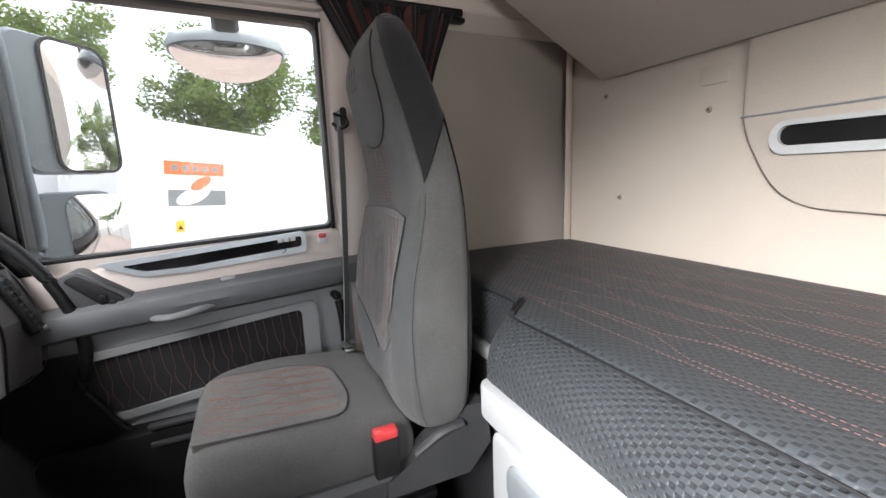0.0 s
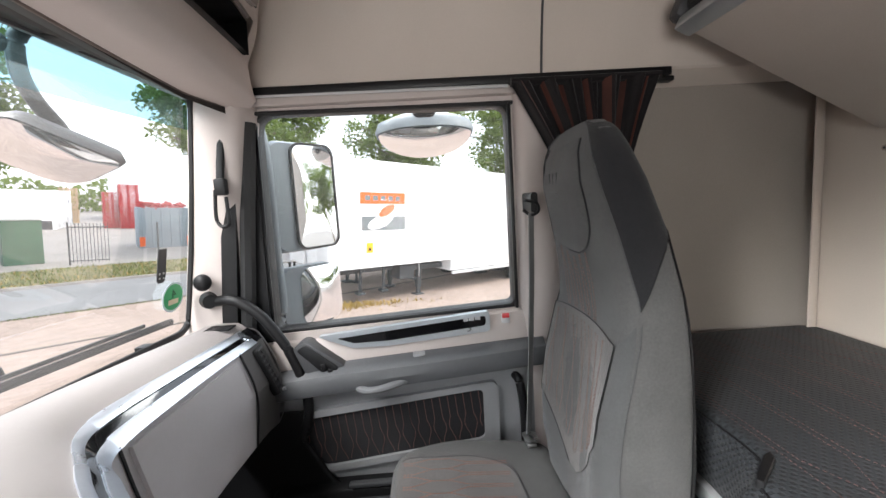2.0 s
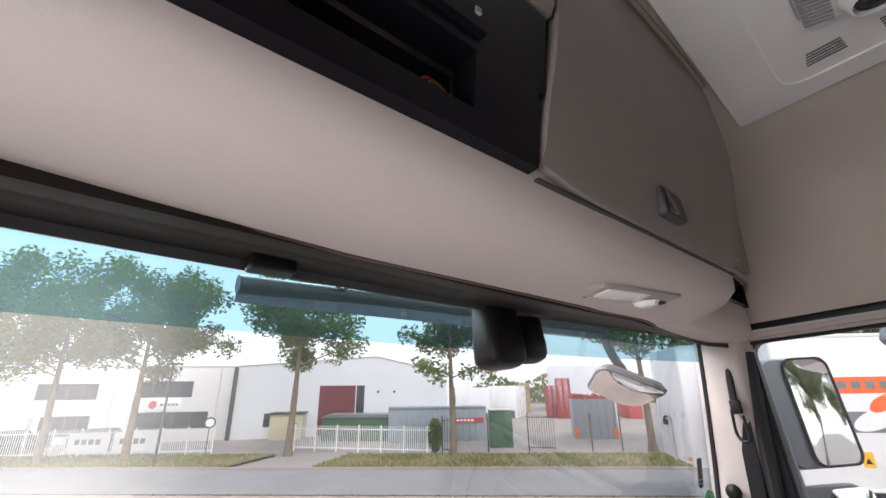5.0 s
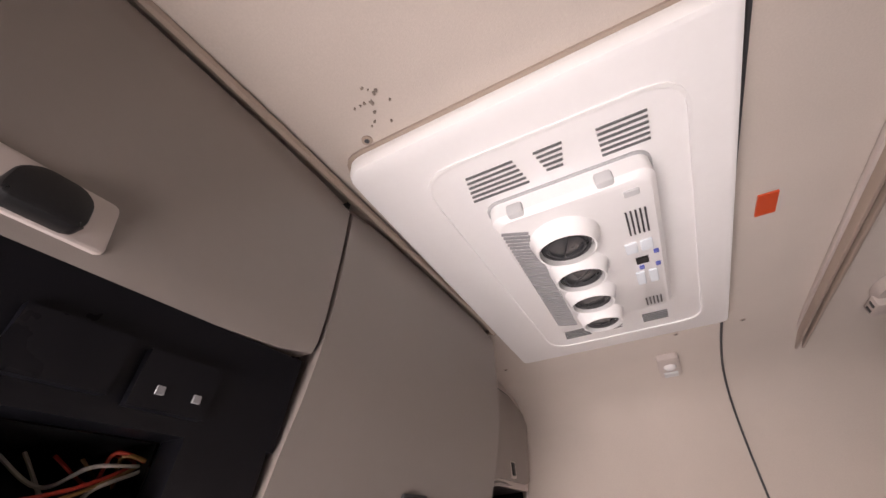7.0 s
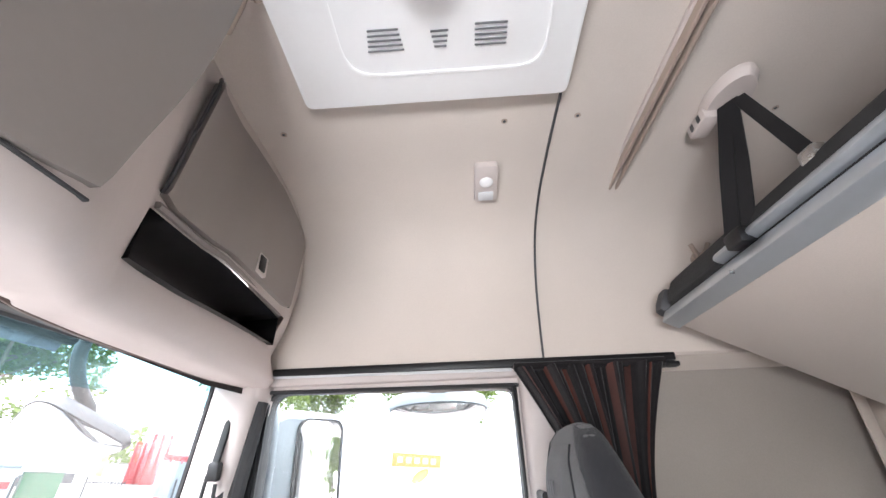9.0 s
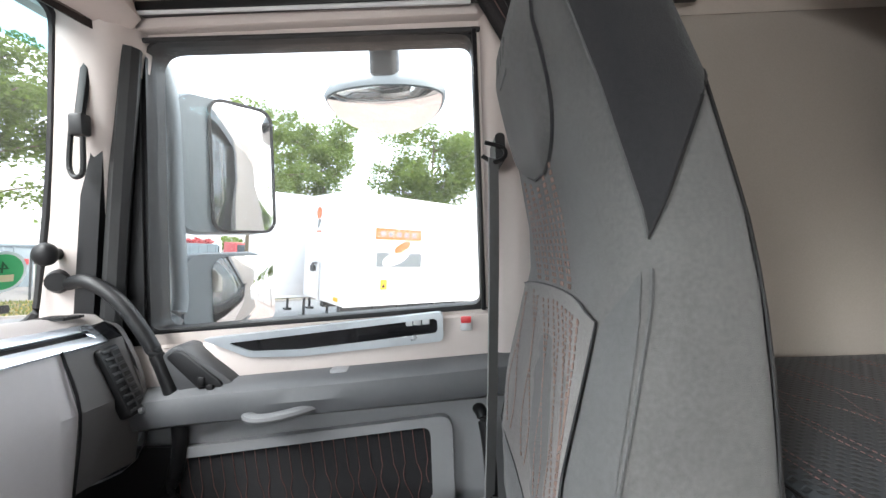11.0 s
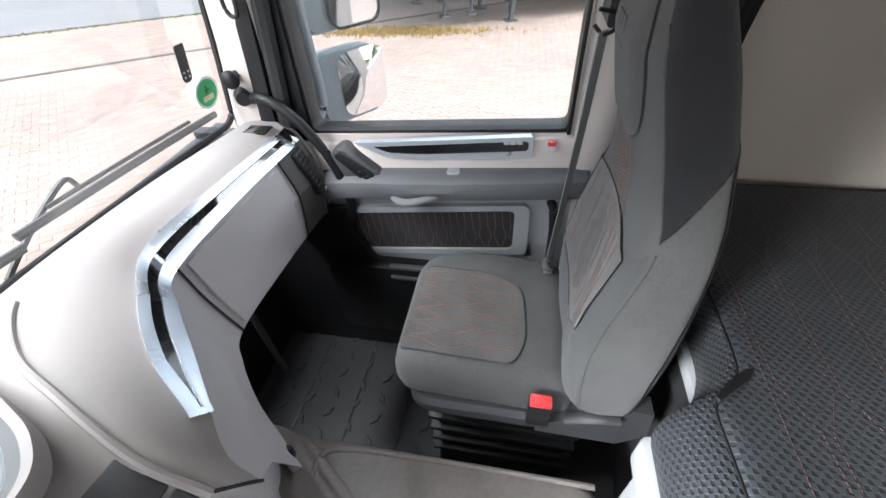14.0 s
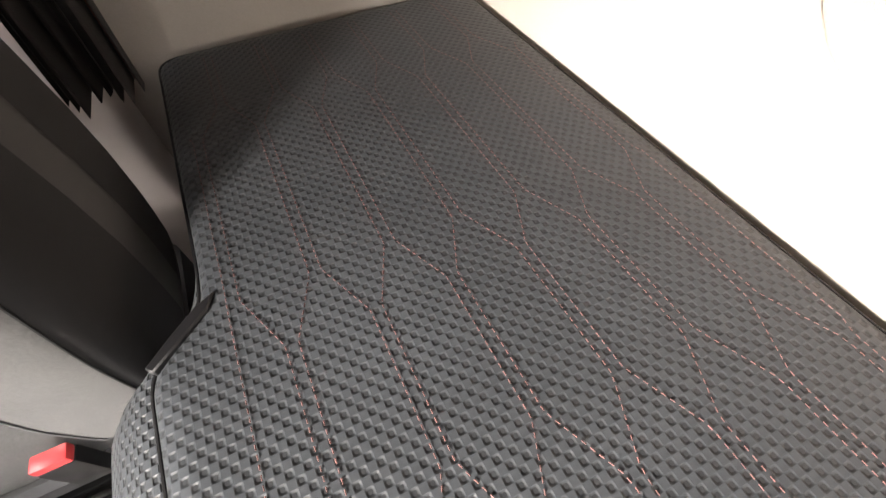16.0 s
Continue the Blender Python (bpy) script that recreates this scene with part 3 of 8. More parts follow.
    part("inlay_frame", ring_plate(round_poly(fr_o, 0.012, 3), round_poly(fr_i, 0.01, 3), "x", s * 1.064, s * 1.085), SILVER, d, "silver inlay frame")
    part("inlay", prism(round_poly(fr_i, 0.01, 3), "x", s * 1.069, s * 1.083), GLOSS_BLACK, d, "glossy black inlay strip")
    # raised badge of plain bars
    for k, (y, w) in enumerate(((-0.052, 0.016), (-0.034, 0.016), (-0.016, 0.014))):
        part("badge", box(s * 1.0665, s * 1.0695, y, y + w, 2.474 - 0.06 * y, 2.485 - 0.06 * y, 0.001, 1), OFFWHITE, d, "pale badge bar")
    part("switch", box(s * 1.064, s * 1.075, -0.140, -0.116, 2.462, 2.490, 0.003), OFFWHITE, d, "white rocker switch")
    part("switch_tip", box(s * 1.061, s * 1.072, -0.139, -0.117, 2.478, 2.492, 0.003), RED, d, "red switch tip")
    # arm rest and pull handle
    arm = []
    for y in np.linspace(-0.235, 0.62, 16):
        k = (y + 0.235) / 0.855
        z = 2.388 - 0.05 * k - 0.05 * max(0, k - 0.75)
        w = 0.085 + 0.02 * math.sin(math.pi * k)
        arm.append([(s * (1.10 - dx), y, z + dz) for dx, dz in ((0, 0.03), (w * 0.55, 0.028), (w * 0.9, 0.012), (w, -0.012), (w * 0.93, -0.04), (w * 0.6, -0.055), (0, -0.06))])
    part("armrest", loft(arm), ARMREST, d, "dark padded armrest")
    part("pull_handle", tube([(s * 1.05, 0.155, 2.338), (s * 1.010, 0.18, 2.334), (s * 0.985, 0.24, 2.326), (s * 0.990, 0.29, 2.322), (s * 1.04, 0.325, 2.322)], 0.014, 10, flat=0.7), PULL, d, "grey release handle")
    part("latch_lever", box(s * 1.035, s * 1.07, 0.115, 0.155, 2.370, 2.398, 0.008), GREY, d, "grey door latch")
    base = round_poly([(0.505, 2.432), (0.462, 2.462), (0.345, 2.378), (0.350, 2.335), (0.44, 2.32)], [0.02, 0.02, 0.03, 0.02, 0.04], 4)
    part("pod_base", prism(base, "x", s * 1.035, s * 1.10, 0.008), DARK, d, "dark switch pod base")
    lid = round_poly([(0.484, 2.436), (0.458, 2.452), (0.368, 2.380), (0.370, 2.352), (0.396, 2.347)], [0.012, 0.014, 0.016, 0.01, 0.012], 4)
    part("switch_pod", prism(lid, "x", s * 1.028, s * 1.04, 0.004), BLACK, d, "black window switch pod")
    for k in range(2):
        sb = box(min(s * 1.022, s * 1.032), max(s * 1.022, s * 1.032), 0.384 + 0.018 * k, 0.398 + 0.018 * k, 2.360 + 0.015 * k, 2.379 + 0.015 * k, 0.003)
        part("window_switch", sb, BLACK, d, "black window switch")
    # lower lining with the quilted insert and the pocket
    low = round_poly([(0.66, 2.30), (-0.235, 2.33), (-0.235, 1.60), (0.66, 1.60)], 0.02, 3)
    part("lower_lining", prism(low, "x", s * 1.062, s * 1.125), GREY, d, "mid-grey lower lining")
    rim_o = round_poly([(0.555, 2.235), (-0.092, 2.296), (-0.092, 2.100), (0.47, 2.045)], [0.06, 0.03, 0.02, 0.06], 4)
    rim_i = round_poly([(0.535, 2.215), (-0.047, 2.273), (-0.047, 2.118), (0.46, 2.065)], [0.05, 0.02, 0.02, 0.05], 4)
    part("insert_rim", ring_plate(rim_o, rim_i, "x", s * 1.044, s * 1.066), GREY, d)
    part("insert", prism(rim_i, "x", s * 1.055, s * 1.0615), SEAT_DK, d, "black quilted cloth insert")
    st = bmesh.new()
    for k in range(24):
        y0 = -0.032 + 0.0235 * k
        top, foot = 2.268 - 0.0023 * k, 2.120 - 0.0021 * k
        pts = [(s * 1.054, y0 + (0.007 * math.sin((top - 0.07 - z) * 60 + k * math.pi) if z < top - 0.07 else 0.0) - 0.10 * (top - z), z) for z in np.linspace(top, foot, 14)]
        tube([q for q in pts if q[1] > -0.045], 0.0009, 4, st, n=1)
    tagged(part("stitching", st, THREAD_D, d, "dull orange stitching"), kind="stuff")
    # pocket coloured black to carry the shadow low on the door
    part("pocket", prism(round_poly([(0.60, 2.02), (-0.16, 2.02), (-0.16, 1.66), (0.60, 1.66)], 0.05, 4), "x", s * 1.0, s * 1.09, 0.01), BLACK, d, "dark door pocket, blackened for deep shade")
    for k in range(2):
        part("pocket_lip", box(s * 1.0 - 0.012, s * 1.01, 0.0, 0.36, 2.03 - 0.05 * k, 2.043 - 0.05 * k, 0.004), DARK, d)
    part("grab_bar", tube([(s * 1.085, -0.14, 2.30), (s * 1.045, -0.155, 2.29), (s * 1.035, -0.165, 2.2), (s * 1.035, -0.165, 2.05), (s * 1.07, -0.165, 1.98)], 0.013, 10), BLACK, d, "black grab bar")
    return d


door(1)
door(-1)

# header rail over the door, and the pillar behind it
for s in (1, -1):
    hr = thing("header_rail", (s * 1.08, 0.2, 3.13), "dark curtain track over the cab door", "trim", kind="structure")
    part("track", box(min(s * 1.045, s * 1.09), max(s * 1.045, s * 1.09), -0.62, 0.53, 3.143, 3.166, 0.004), BLACK, hr)
    part("track_lip", tube([(s * 1.052, -0.16, 3.137), (s * 1.052, 0.2, 3.141), (s * 1.05, 0.535, 3.144)], 0.005, 6), OFFWHITE, hr, "pale sliding rail")
    part("upper_seal", tube([(s * 1.096, -0.20, 3.102), (s * 1.096, 0.2, 3.105), (s * 1.092, 0.55, 3.108)], 0.006, 8), RUBBER, hr, "black rubber door seal")
    part("cover", box(min(s * 1.07, s * 1.16), max(s * 1.07, s * 1.16), -0.3, 0.62, 3.122, 3.17, 0.004), CONSOLE, hr)
    bp = thing("rear_door_pillar", (s * 1.08, -0.25, 1.5), "cream plastic pillar behind the cab door", "pillar", kind="structure")
    part("cover", loft([[(s * x, y, z) for x, y in round_poly([(1.11, -0.175), (1.062, -0.19), (1.055, -0.26), (1.075, -0.34), (1.15, -0.36), (1.16, -0.175)], 0.02, 3)] for z in np.linspace(1.5, 3.15, 4)]), CONSOLE, bp)

# ---------------------------------------------------------------- passenger seat
def dashes(line, r, bm, on=0.006, off=0.003):
    """Stitches: short bars along a line of points."""
    run, k = 0.0, 0
    pts = [Vector(p) for p in line]
    acc = [0.0]
    for a, c in zip(pts, pts[1:]):
        acc.append(acc[-1] + (c - a).length)
    def at(s):
        for i in range(len(pts) - 1):
            if s <= acc[i + 1]:
                t = (s - acc[i]) / max(acc[i + 1] - acc[i], 1e-9)
                return pts[i].lerp(pts[i + 1], t)
        return pts[-1]
    s = 0.0
    while s + on < acc[-1]:
        tube([at(s), at(s + on)], r, 4, bm, n=1)
        s += on + off
    return bm


SEAT_X = 0.698


def back_ring(z, hw, yf, yr, dish, n=28):
    """One level of the backrest: wide side bolsters, a dished middle."""
    out = []
    for k in range(n):
        a = 2 * math.pi * k / n
        cx, cy = math.cos(a), math.sin(a)
        x = hw * math.copysign(abs(cx) ** 0.5, cx)
        half = (yf - yr) / 2
        y = (yf + yr) / 2 + half * math.copysign(abs(cy) ** (0.6 if cy > 0 else 0.45), cy)
        if cy > 0:
            y -= dish * max(0.0, 1 - (x / (hw * 0.72)) ** 2)
        out.append((SEAT_X + x, y, z))
    return out


BACK = [(2.118, 0.150, -0.235, -0.300, 0.0), (2.132, 0.180, -0.205, -0.325, 0.0), (2.17, 0.198, -0.178, -0.342, 0.010), (2.26, 0.205, -0.164, -0.352, 0.035),
        (2.36, 0.207, -0.163, -0.356, 0.050), (2.45, 0.205, -0.176, -0.354, 0.046), (2.53, 0.202, -0.198, -0.348, 0.030), (2.60, 0.197, -0.216, -0.342, 0.012), (2.66, 0.193, -0.216, -0.333, 0.004),
        (2.76, 0.188, -0.202, -0.307, 0.0), (2.85, 0.178, -0.186, -0.276, -0.004), (2.905, 0.160, -0.186, -0.254, -0.003), (2.938, 0.134, -0.194, -0.243, 0.0), (2.956, 0.100, -0.205, -0.235, 0.0), (2.963, 0.058, -0.214, -0.228, 0.0)]


def back_at(z):
    for a, c in zip(BACK, BACK[1:]):
        if z <= c[0]:
            t = (z - a[0]) / (c[0] - a[0])
            return tuple(p + (q - p) * t for p, q in zip(a, c))
    return BACK[-1]


def back_front(x, z, lift=0.0):
    """A point on the backrest's front."""
    _, hw, yf, yr, dish = back_at(z)
    u = min(0.97, abs(x - SEAT_X) / hw)
    cx = u ** (1 / 0.5)
    cy = math.sqrt(max(0, 1 - cx * cx))
    y = (yf + yr) / 2 + (yf - yr) / 2 * cy ** 0.6 - dish * max(0.0, 1 - (u / 0.72) ** 2)
    return (x, y + lift, z)


def seat():
    s = thing("passenger_seat", (SEAT_X, 0.0, 1.52), "dark grey cloth passenger seat with orange stitching and integrated headrest", "seat")
    zs = [r[0] for r in BACK]
    fine = sorted(set(zs + [(a + c) / 2 for a, c in zip(zs, zs[1:])]))
    back = part("backrest", loft([back_ring(*back_at(z)) for z in fine]), SEAT, s, "grey cloth backrest", smooth=80)
    # black side panel of the headrest, pale inner bolster
    def skin(fn, nu, nv, lift=0.003):
        return sheet(lambda u, v: back_front(*fn(u, v), lift), nu, nv, 0.0)
    def tongue(u, v):
        w = 0.102 * math.sqrt(max(0.0, 1 - (1 - min(1.0, 0.02 + u / 0.42)) ** 2.4)) * (1 - 0.28 * max(0.0, u - 0.5))
        x = SEAT_X + (v - 0.5) * 2 * w
        z = 2.716 + 0.212 * u
        rise = min(1.0, 8 * min(v, 1 - v)) ** 0.5 * min(1.0, 9 * u) ** 0.5 * (1 - max(0.0, (u - 0.6) / 0.4) ** 2)
        return back_front(x, z, 0.0015 + 0.013 * rise)
    part("headrest_pad", sheet(tongue, 20, 18), SEAT, back, "raised headrest pad", smooth=70)
    edge = [tongue(u, 0) for u in np.linspace(1, 0, 24)] + [tongue(0, v) for v in np.linspace(0.1, 0.9, 6)] + [tongue(u, 1) for u in np.linspace(0, 1, 24)]
    part("pad_seam", tube(edge, 0.0022, 5, n=1), SEAT_DK, back)
    for k, x in enumerate((-0.034, -0.012, 0.010)):
        q = Vector(back_front(SEAT_X + 0.015 + x, 2.852, 0.0125))
        part("badge", box(q.x, q.x + 0.016, q.y - 0.004, q.y + 0.0025, q.z, q.z + 0.022, 0.001, 1), SEAT_LT, back, "embossed badge bar")
    q = Vector(back_front(SEAT_X, 2.838, 0.0125))
    part("badge", box(SEAT_X - 0.020, SEAT_X + 0.040, q.y - 0.004, q.y + 0.0028, 2.834, 2.839, 0.001, 1), SEAT_LT, back, "embossed badge line")
    # lower insert with double stitched lines
    half = lambda u: 0.020 + 0.143 * min(1.0, max(0.0, u) / 0.44) ** 0.85
    ins = lambda u, v: (SEAT_X + 0.007 + (v - 0.5) * 2 * half(u), 2.245 + (0.340 - 0.012 * (abs(v - 0.5) * 2) ** 4) * u)
    part("back_insert", sheet(lambda u, v: back_front(*ins(u, v), 0.003), 14, 14), SEAT_INS, back, "brown-grey ribbed back insert")
    part("piping", tube([back_front(*ins(1, v), 0.004) for v in np.linspace(0, 1, 16)], 0.0010, 6, n=1), SEAT_DK, back)
    for sgn in (0, 1):
        part("piping", tube([back_front(*ins(u, sgn), 0.004) for u in np.linspace(0, 1, 14)], 0.0009, 6, n=1), SEAT_DK, back)
    st = bmesh.new()
    def sewn(x, z0, z1, swing):
        """A dashed seam down the backrest that waves to and fro between its neighbours."""
        dashes([back_front(SEAT_X + 0.007 + x + swing * math.sin((z - z0) * 30), z, 0.0045) for z in np.linspace(z0, z1, 26)], 0.0009, st, 0.005, 0.003)
    for k in range(-3, 4):
        for sg in (-1, 1):
            x = 0.040 * k + 0.0045 * sg
            low = 2.265 + 0.128 * (abs(x) / 0.16) ** 1.1
            sewn(x, low + 0.012, 2.574, 0.0055 * sg)
    for k in range(-2, 3):
        for sg in (-1, 1):
            sewn(0.034 * k + 0.004 * sg, 2.590, 2.712 + 0.0025 * abs(k) ** 2, 0.004 * sg)
    tagged(part("stitching", st, THREAD_W, back, "pale red stitching lines"), kind="stuff")
    # dark upper side wing facing the bunk, pale front bolster, curved side seam
    def round_at(z, ang, sx, lift):
        _, hw, yf, yr, dish = back_at(z)
        cx, cy = math.cos(ang), math.sin(ang)
        x = hw * abs(cx) ** 0.5
        y = (yf + yr) / 2 + (yf - yr) / 2 * math.copysign(abs(cy) ** (0.6 if cy > 0 else 0.45), cy)
        nx, ny = cx ** 1.4, cy
        l = math.hypot(nx, ny)
        return (SEAT_X + sx * (x + lift * nx / l), y + lift * ny / l, z)
    for sx in (-1, 1):
        def wing(u, v):
            ang = radians(22 + 30 * u - (110 + 30 * u) * v)
            zl = 2.65
            for _ in range(8):
                zl = zl * 0.4 + 0.6 * min(2.87, 2.612 + 2.5 * max(0.0, -0.232 - round_at(zl, radians(22 - 110 * v), sx, 0.0)[1]))
            return round_at(zl + (2.958 - zl) * u, ang, sx, 0.0028)
        part("side_wing", sheet(wing, 16, 16), SEAT_DK, back, "black cloth side wing", smooth=80)
        part("wing_seam", tube([wing(0, v) for v in np.linspace(0, 1, 18)], 0.0014, 5, n=1), BLACK, back)
        part("wing_seam", tube([wing(u, 0) for u in np.linspace(0, 1, 16)], 0.0016, 5, n=1), SEAT_LT, back)
        part("bolster_piping", tube([round_at(z, radians(20 + 6 * math.sin((z - 2.13) * 6)), sx, 0.0018) for z in np.linspace(2.14, 2.617, 18)], 0.0016, 5, n=1), SEAT_LT, back)
        def rear(u, v):
            z = 2.145 + 0.615 * u
            return round_at(z, radians(-27 + 7 * math.sin(u * 5.2) - (61 + 7 * math.sin(u * 5.2)) * v), sx, 0.0022)
        # dark cover toned to near black, its shadow put into the colour
        part("back_cover", sheet(rear, 14, 8), SEAT_DK, back, "dark grained back cover, near black for its shadow", smooth=80)
        part("side_seam", tube([rear(u, 0) for u in np.linspace(0, 1, 18)], 0.0014, 5, n=1), BLACK, back)
        def bol(u, v):
            z = 2.140 + (0.430 + 0.045 * v) * u
            inner = half((z - 2.245) / 0.34) + 0.003
            x = SEAT_X + 0.007 * (1 - v) + sx * (inner + (back_at(z)[1] * 0.95 - inner) * v)
            return back_front(x, z, 0.0028)
        part("bolster", sheet(bol, 14, 6), SEAT_LT, back, "paler side bolster", smooth=80)
    # cushion
    def cushion_ring(z, grow, n=44):
        base = round_poly([(0.545, 0.218), (0.545, -0.215), (0.965, -0.215), (0.992, 0.06), (0.93, 0.222)], [0.06, 0.03, 0.05, 0.10, 0.14], 8)
        c = Vector((0.765, 0.0))
        return [((c.x + (p[0] - c.x) * grow[0]), c.y + (p[1] - c.y) * grow[1], z + 0.012 * (p[1] * grow[1] / 0.215)) for p in base]
    cu = part("cushion", loft([cushion_ring(2.040, (0.93, 0.94)), cushion_ring(2.052, (0.975, 0.975)), cushion_ring(2.085, (1.0, 1.0)), cushion_ring(2.115, (1.0, 0.997)), cushion_ring(2.143, (0.975, 0.97)), cushion_ring(2.160, (0.935, 0.93)),
                               cushion_ring(2.170, (0.87, 0.87)), cushion_ring(2.1745, (0.74, 0.76)), cushion_ring(2.1735, (0.4, 0.45)), cushion_ring(2.172, (0.1, 0.1))]), SEAT, s, "grey cloth seat cushion", smooth=80)
    insert = round_poly([(0.59, 0.200), (0.59, -0.075), (0.665, -0.10), (0.83, -0.085), (0.875, 0.0), (0.87, 0.195)], [0.01, 0.03, 0.06, 0.05, 0.05, 0.04], 5)
    def cush_z(x, y):
        return 2.1735 + 0.012 * y / 0.215
    b = bmesh.new()
    cv = b.verts.new((0.735, 0.04, 2.183))
    vs = [b.verts.new((x, y, cush_z(x, y) + 0.0045)) for x, y in insert]
    lo = [b.verts.new((x, y, cush_z(x, y) - 0.01)) for x, y in insert]
    for k in range(len(vs)):
        b.faces.new((cv, vs[k], vs[(k + 1) % len(vs)]))
        b.faces.new((vs[k], lo[k], lo[(k + 1) % len(vs)], vs[(k + 1) % len(vs)]))
    bmesh.ops.recalc_face_normals(b, faces=b.faces)
    part("seat_insert", b, SEAT_INS, cu, "brown-grey seat insert", smooth=30)
    part("piping", tube([(x, y, cush_z(x, y) + 0.0042) for x, y in insert[2:-2]], 0.0015, 6, n=1), DARK, cu)
    st = bmesh.new()
    for k in range(6):
        for sg in (-1, 1):
            pts = []
            for y in np.linspace(-0.072, 0.185, 34):
                q = min(1.0, max(0.0, (y - 0.03) / 0.045)) - min(1.0, max(0.0, (y - 0.115) / 0.045))
                x = 0.628 + 0.043 * k + sg * (0.004 + 0.0175 * q)
                d = math.hypot((x - 0.735) / 0.14, (y - 0.04) / 0.14)
                if x < 0.862:
                    pts.append((x, y, cush_z(x, y) + 0.0050 + 0.004 * max(0.0, 1 - d)))
            dashes(pts, 0.0009, st, 0.005, 0.003)
    tagged(part("stitching", st, THREAD, cu, "orange stitching lines"), kind="stuff")
    # valance, lever, base
    va = [[(x, y, z) for x, y in round_poly([(0.535 - g, 0.19), (0.535 - g, -0.30), (0.965, -0.30), (0.965, 0.19)], [0.08, 0.04, 0.04, 0.12], 5)] for z, g in ((1.985, -0.01), (2.0, 0.004), (2.035, 0.006), (2.05, -0.006))]
    part("valance", loft(va), DARK, s, "dark plastic side valance")
    part("side_cover", loft([[(0.525 + 0.018 * q, y, z) for y, z in ((-0.14, 2.03), (-0.19, 2.06), (-0.26, 2.115), (-0.32, 2.155), (-0.375, 2.15), (-0.385, 2.05), (-0.33, 1.99), (-0.14, 1.995))] for q in (0, 1, 2.4)]), DARK, s, "dark plastic recliner cover")
    part("recline_lever", tube([(0.522, -0.20, 2.085), (0.516, -0.26, 2.12), (0.518, -0.31, 2.125)], 0.014, 10, flat=0.6), DARK, s, "dark recline lever")
    part("base", loft([[(x, y, z) for x, y in rounded(0.60 - g, 0.92 + g, -0.26, 0.14, 0.03, 3)] for z, g in ((1.50, 0.02), (1.53, 0.02), (1.55, 0.0), (1.99, 0.0))]), BLACK, s, "black seat pedestal")
    for k in range(5):
        part("bellows_fold", box(0.585, 0.935, -0.275, 0.155, 1.62 + 0.07 * k, 1.64 + 0.07 * k, 0.008), BLACK, s)
    # buckle
    part("buckle_body", box(0.505, 0.533, -0.165, -0.113, 2.06, 2.145, 0.006), BLACK, s, "black buckle body")
    part("buckle_button", box(0.506, 0.532, -0.163, -0.115, 2.143, 2.162, 0.004), RED, s, "red buckle button")
    return s


seat()

# ---------------------------------------------------------------- seat belt
sb = thing("seat_belt", (0.93, -0.16, 2.18), "grey seat belt hanging beside the seat from its black guide", "seat belt")
def band(pts, w, t):
    line = smooth_line(pts, 6)
    rings = []
    for i, q in enumerate(line):
        d = (line[min(i + 1, len(line) - 1)] - line[max(i - 1, 0)]).normalized()
        side = Vector((-0.80, 0.60, 0)).normalized()
        nrm = d.cross(side).normalized()
        rings.append([q + side * w + nrm * t, q - side * w + nrm * t, q - side * w - nrm * t, q + side * w - nrm * t])
    return loft(rings)
part("webbing", band([(0.935, -0.182, 2.79), (0.934, -0.176, 2.6), (0.937, -0.164, 2.35), (0.938, -0.154, 2.19)], 0.016, 0.0012), BELT, sb)
part("guide", loft([[(1.055 - 0.095 * q, y, z) for y, z in rounded(-0.207, -0.189, 2.788, 2.842, 0.008, 4)] for q in (0, 0.8, 1.0)]), BLACK, sb, "black plastic belt guide")
part("guide_ring", tube([(0.945, -0.164, 2.797), (0.935, -0.182, 2.784), (0.938, -0.202, 2.793), (0.955, -0.202, 2.813), (0.95, -0.169, 2.823)], 0.004, 8), BLACK, sb, "black guide loop")
part("anchor", box(0.895, 0.955, -0.165, -0.14, 2.172, 2.180, 0.002), STEEL, sb, "bright steel anchor plate")
part("tongue", prism(rounded(0.900, 0.945, -0.172, -0.135, 0.008, 3), "z", 2.184, 2.188), STEEL, sb, "bright steel tongue")

# ---------------------------------------------------------------- lower bunk
def mattress_ring(t, grow, z):
    """t 0: the foot's outline; 1: the welt round the top, set back where the front rolls over."""
    foot = [(-1.10, -1.10), (1.10, -1.10), (1.10, -0.430), (0.555, -0.436), (0.462, -0.385), (0.432, -0.313), (0.30, -0.313), (0.0, -0.313), (-0.432, -0.313), (-0.462, -0.385), (-0.555, -0.436), (-1.10, -0.430)]
    crown = [(-1.10, -1.10), (1.10, -1.10), (1.10, -0.438), (0.555, -0.446), (0.498, -0.442), (0.446, -0.384), (0.30, -0.392), (0.0, -0.394), (-0.446, -0.384), (-0.498, -0.442), (-0.555, -0.446), (-1.10, -0.438)]
    rad = [0.05, 0.05, 0.05, 0.05, 0.05, 0.04, 0.05, 0.1, 0.04, 0.05, 0.05, 0.05]
    a, c = round_poly(foot, rad, 6), round_poly(crown, rad, 6)
    out = [(p[0] + (q[0] - p[0]) * t, p[1] + (q[1] - p[1]) * t) for p, q in zip(a, c)]
    return [(x - math.copysign(min(abs(x), grow), x), y - math.copysign(grow, y + 0.7), z) for x, y in out]
mt = thing("mattress", (0, -0.7, 2.24), "black embossed cloth bunk mattress with orange stitching", "mattress")
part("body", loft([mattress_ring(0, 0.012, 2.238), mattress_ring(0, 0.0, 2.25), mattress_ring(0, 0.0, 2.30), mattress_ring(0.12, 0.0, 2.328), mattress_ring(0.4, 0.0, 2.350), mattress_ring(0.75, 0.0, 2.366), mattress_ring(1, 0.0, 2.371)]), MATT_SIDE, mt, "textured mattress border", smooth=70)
b = bmesh.new()
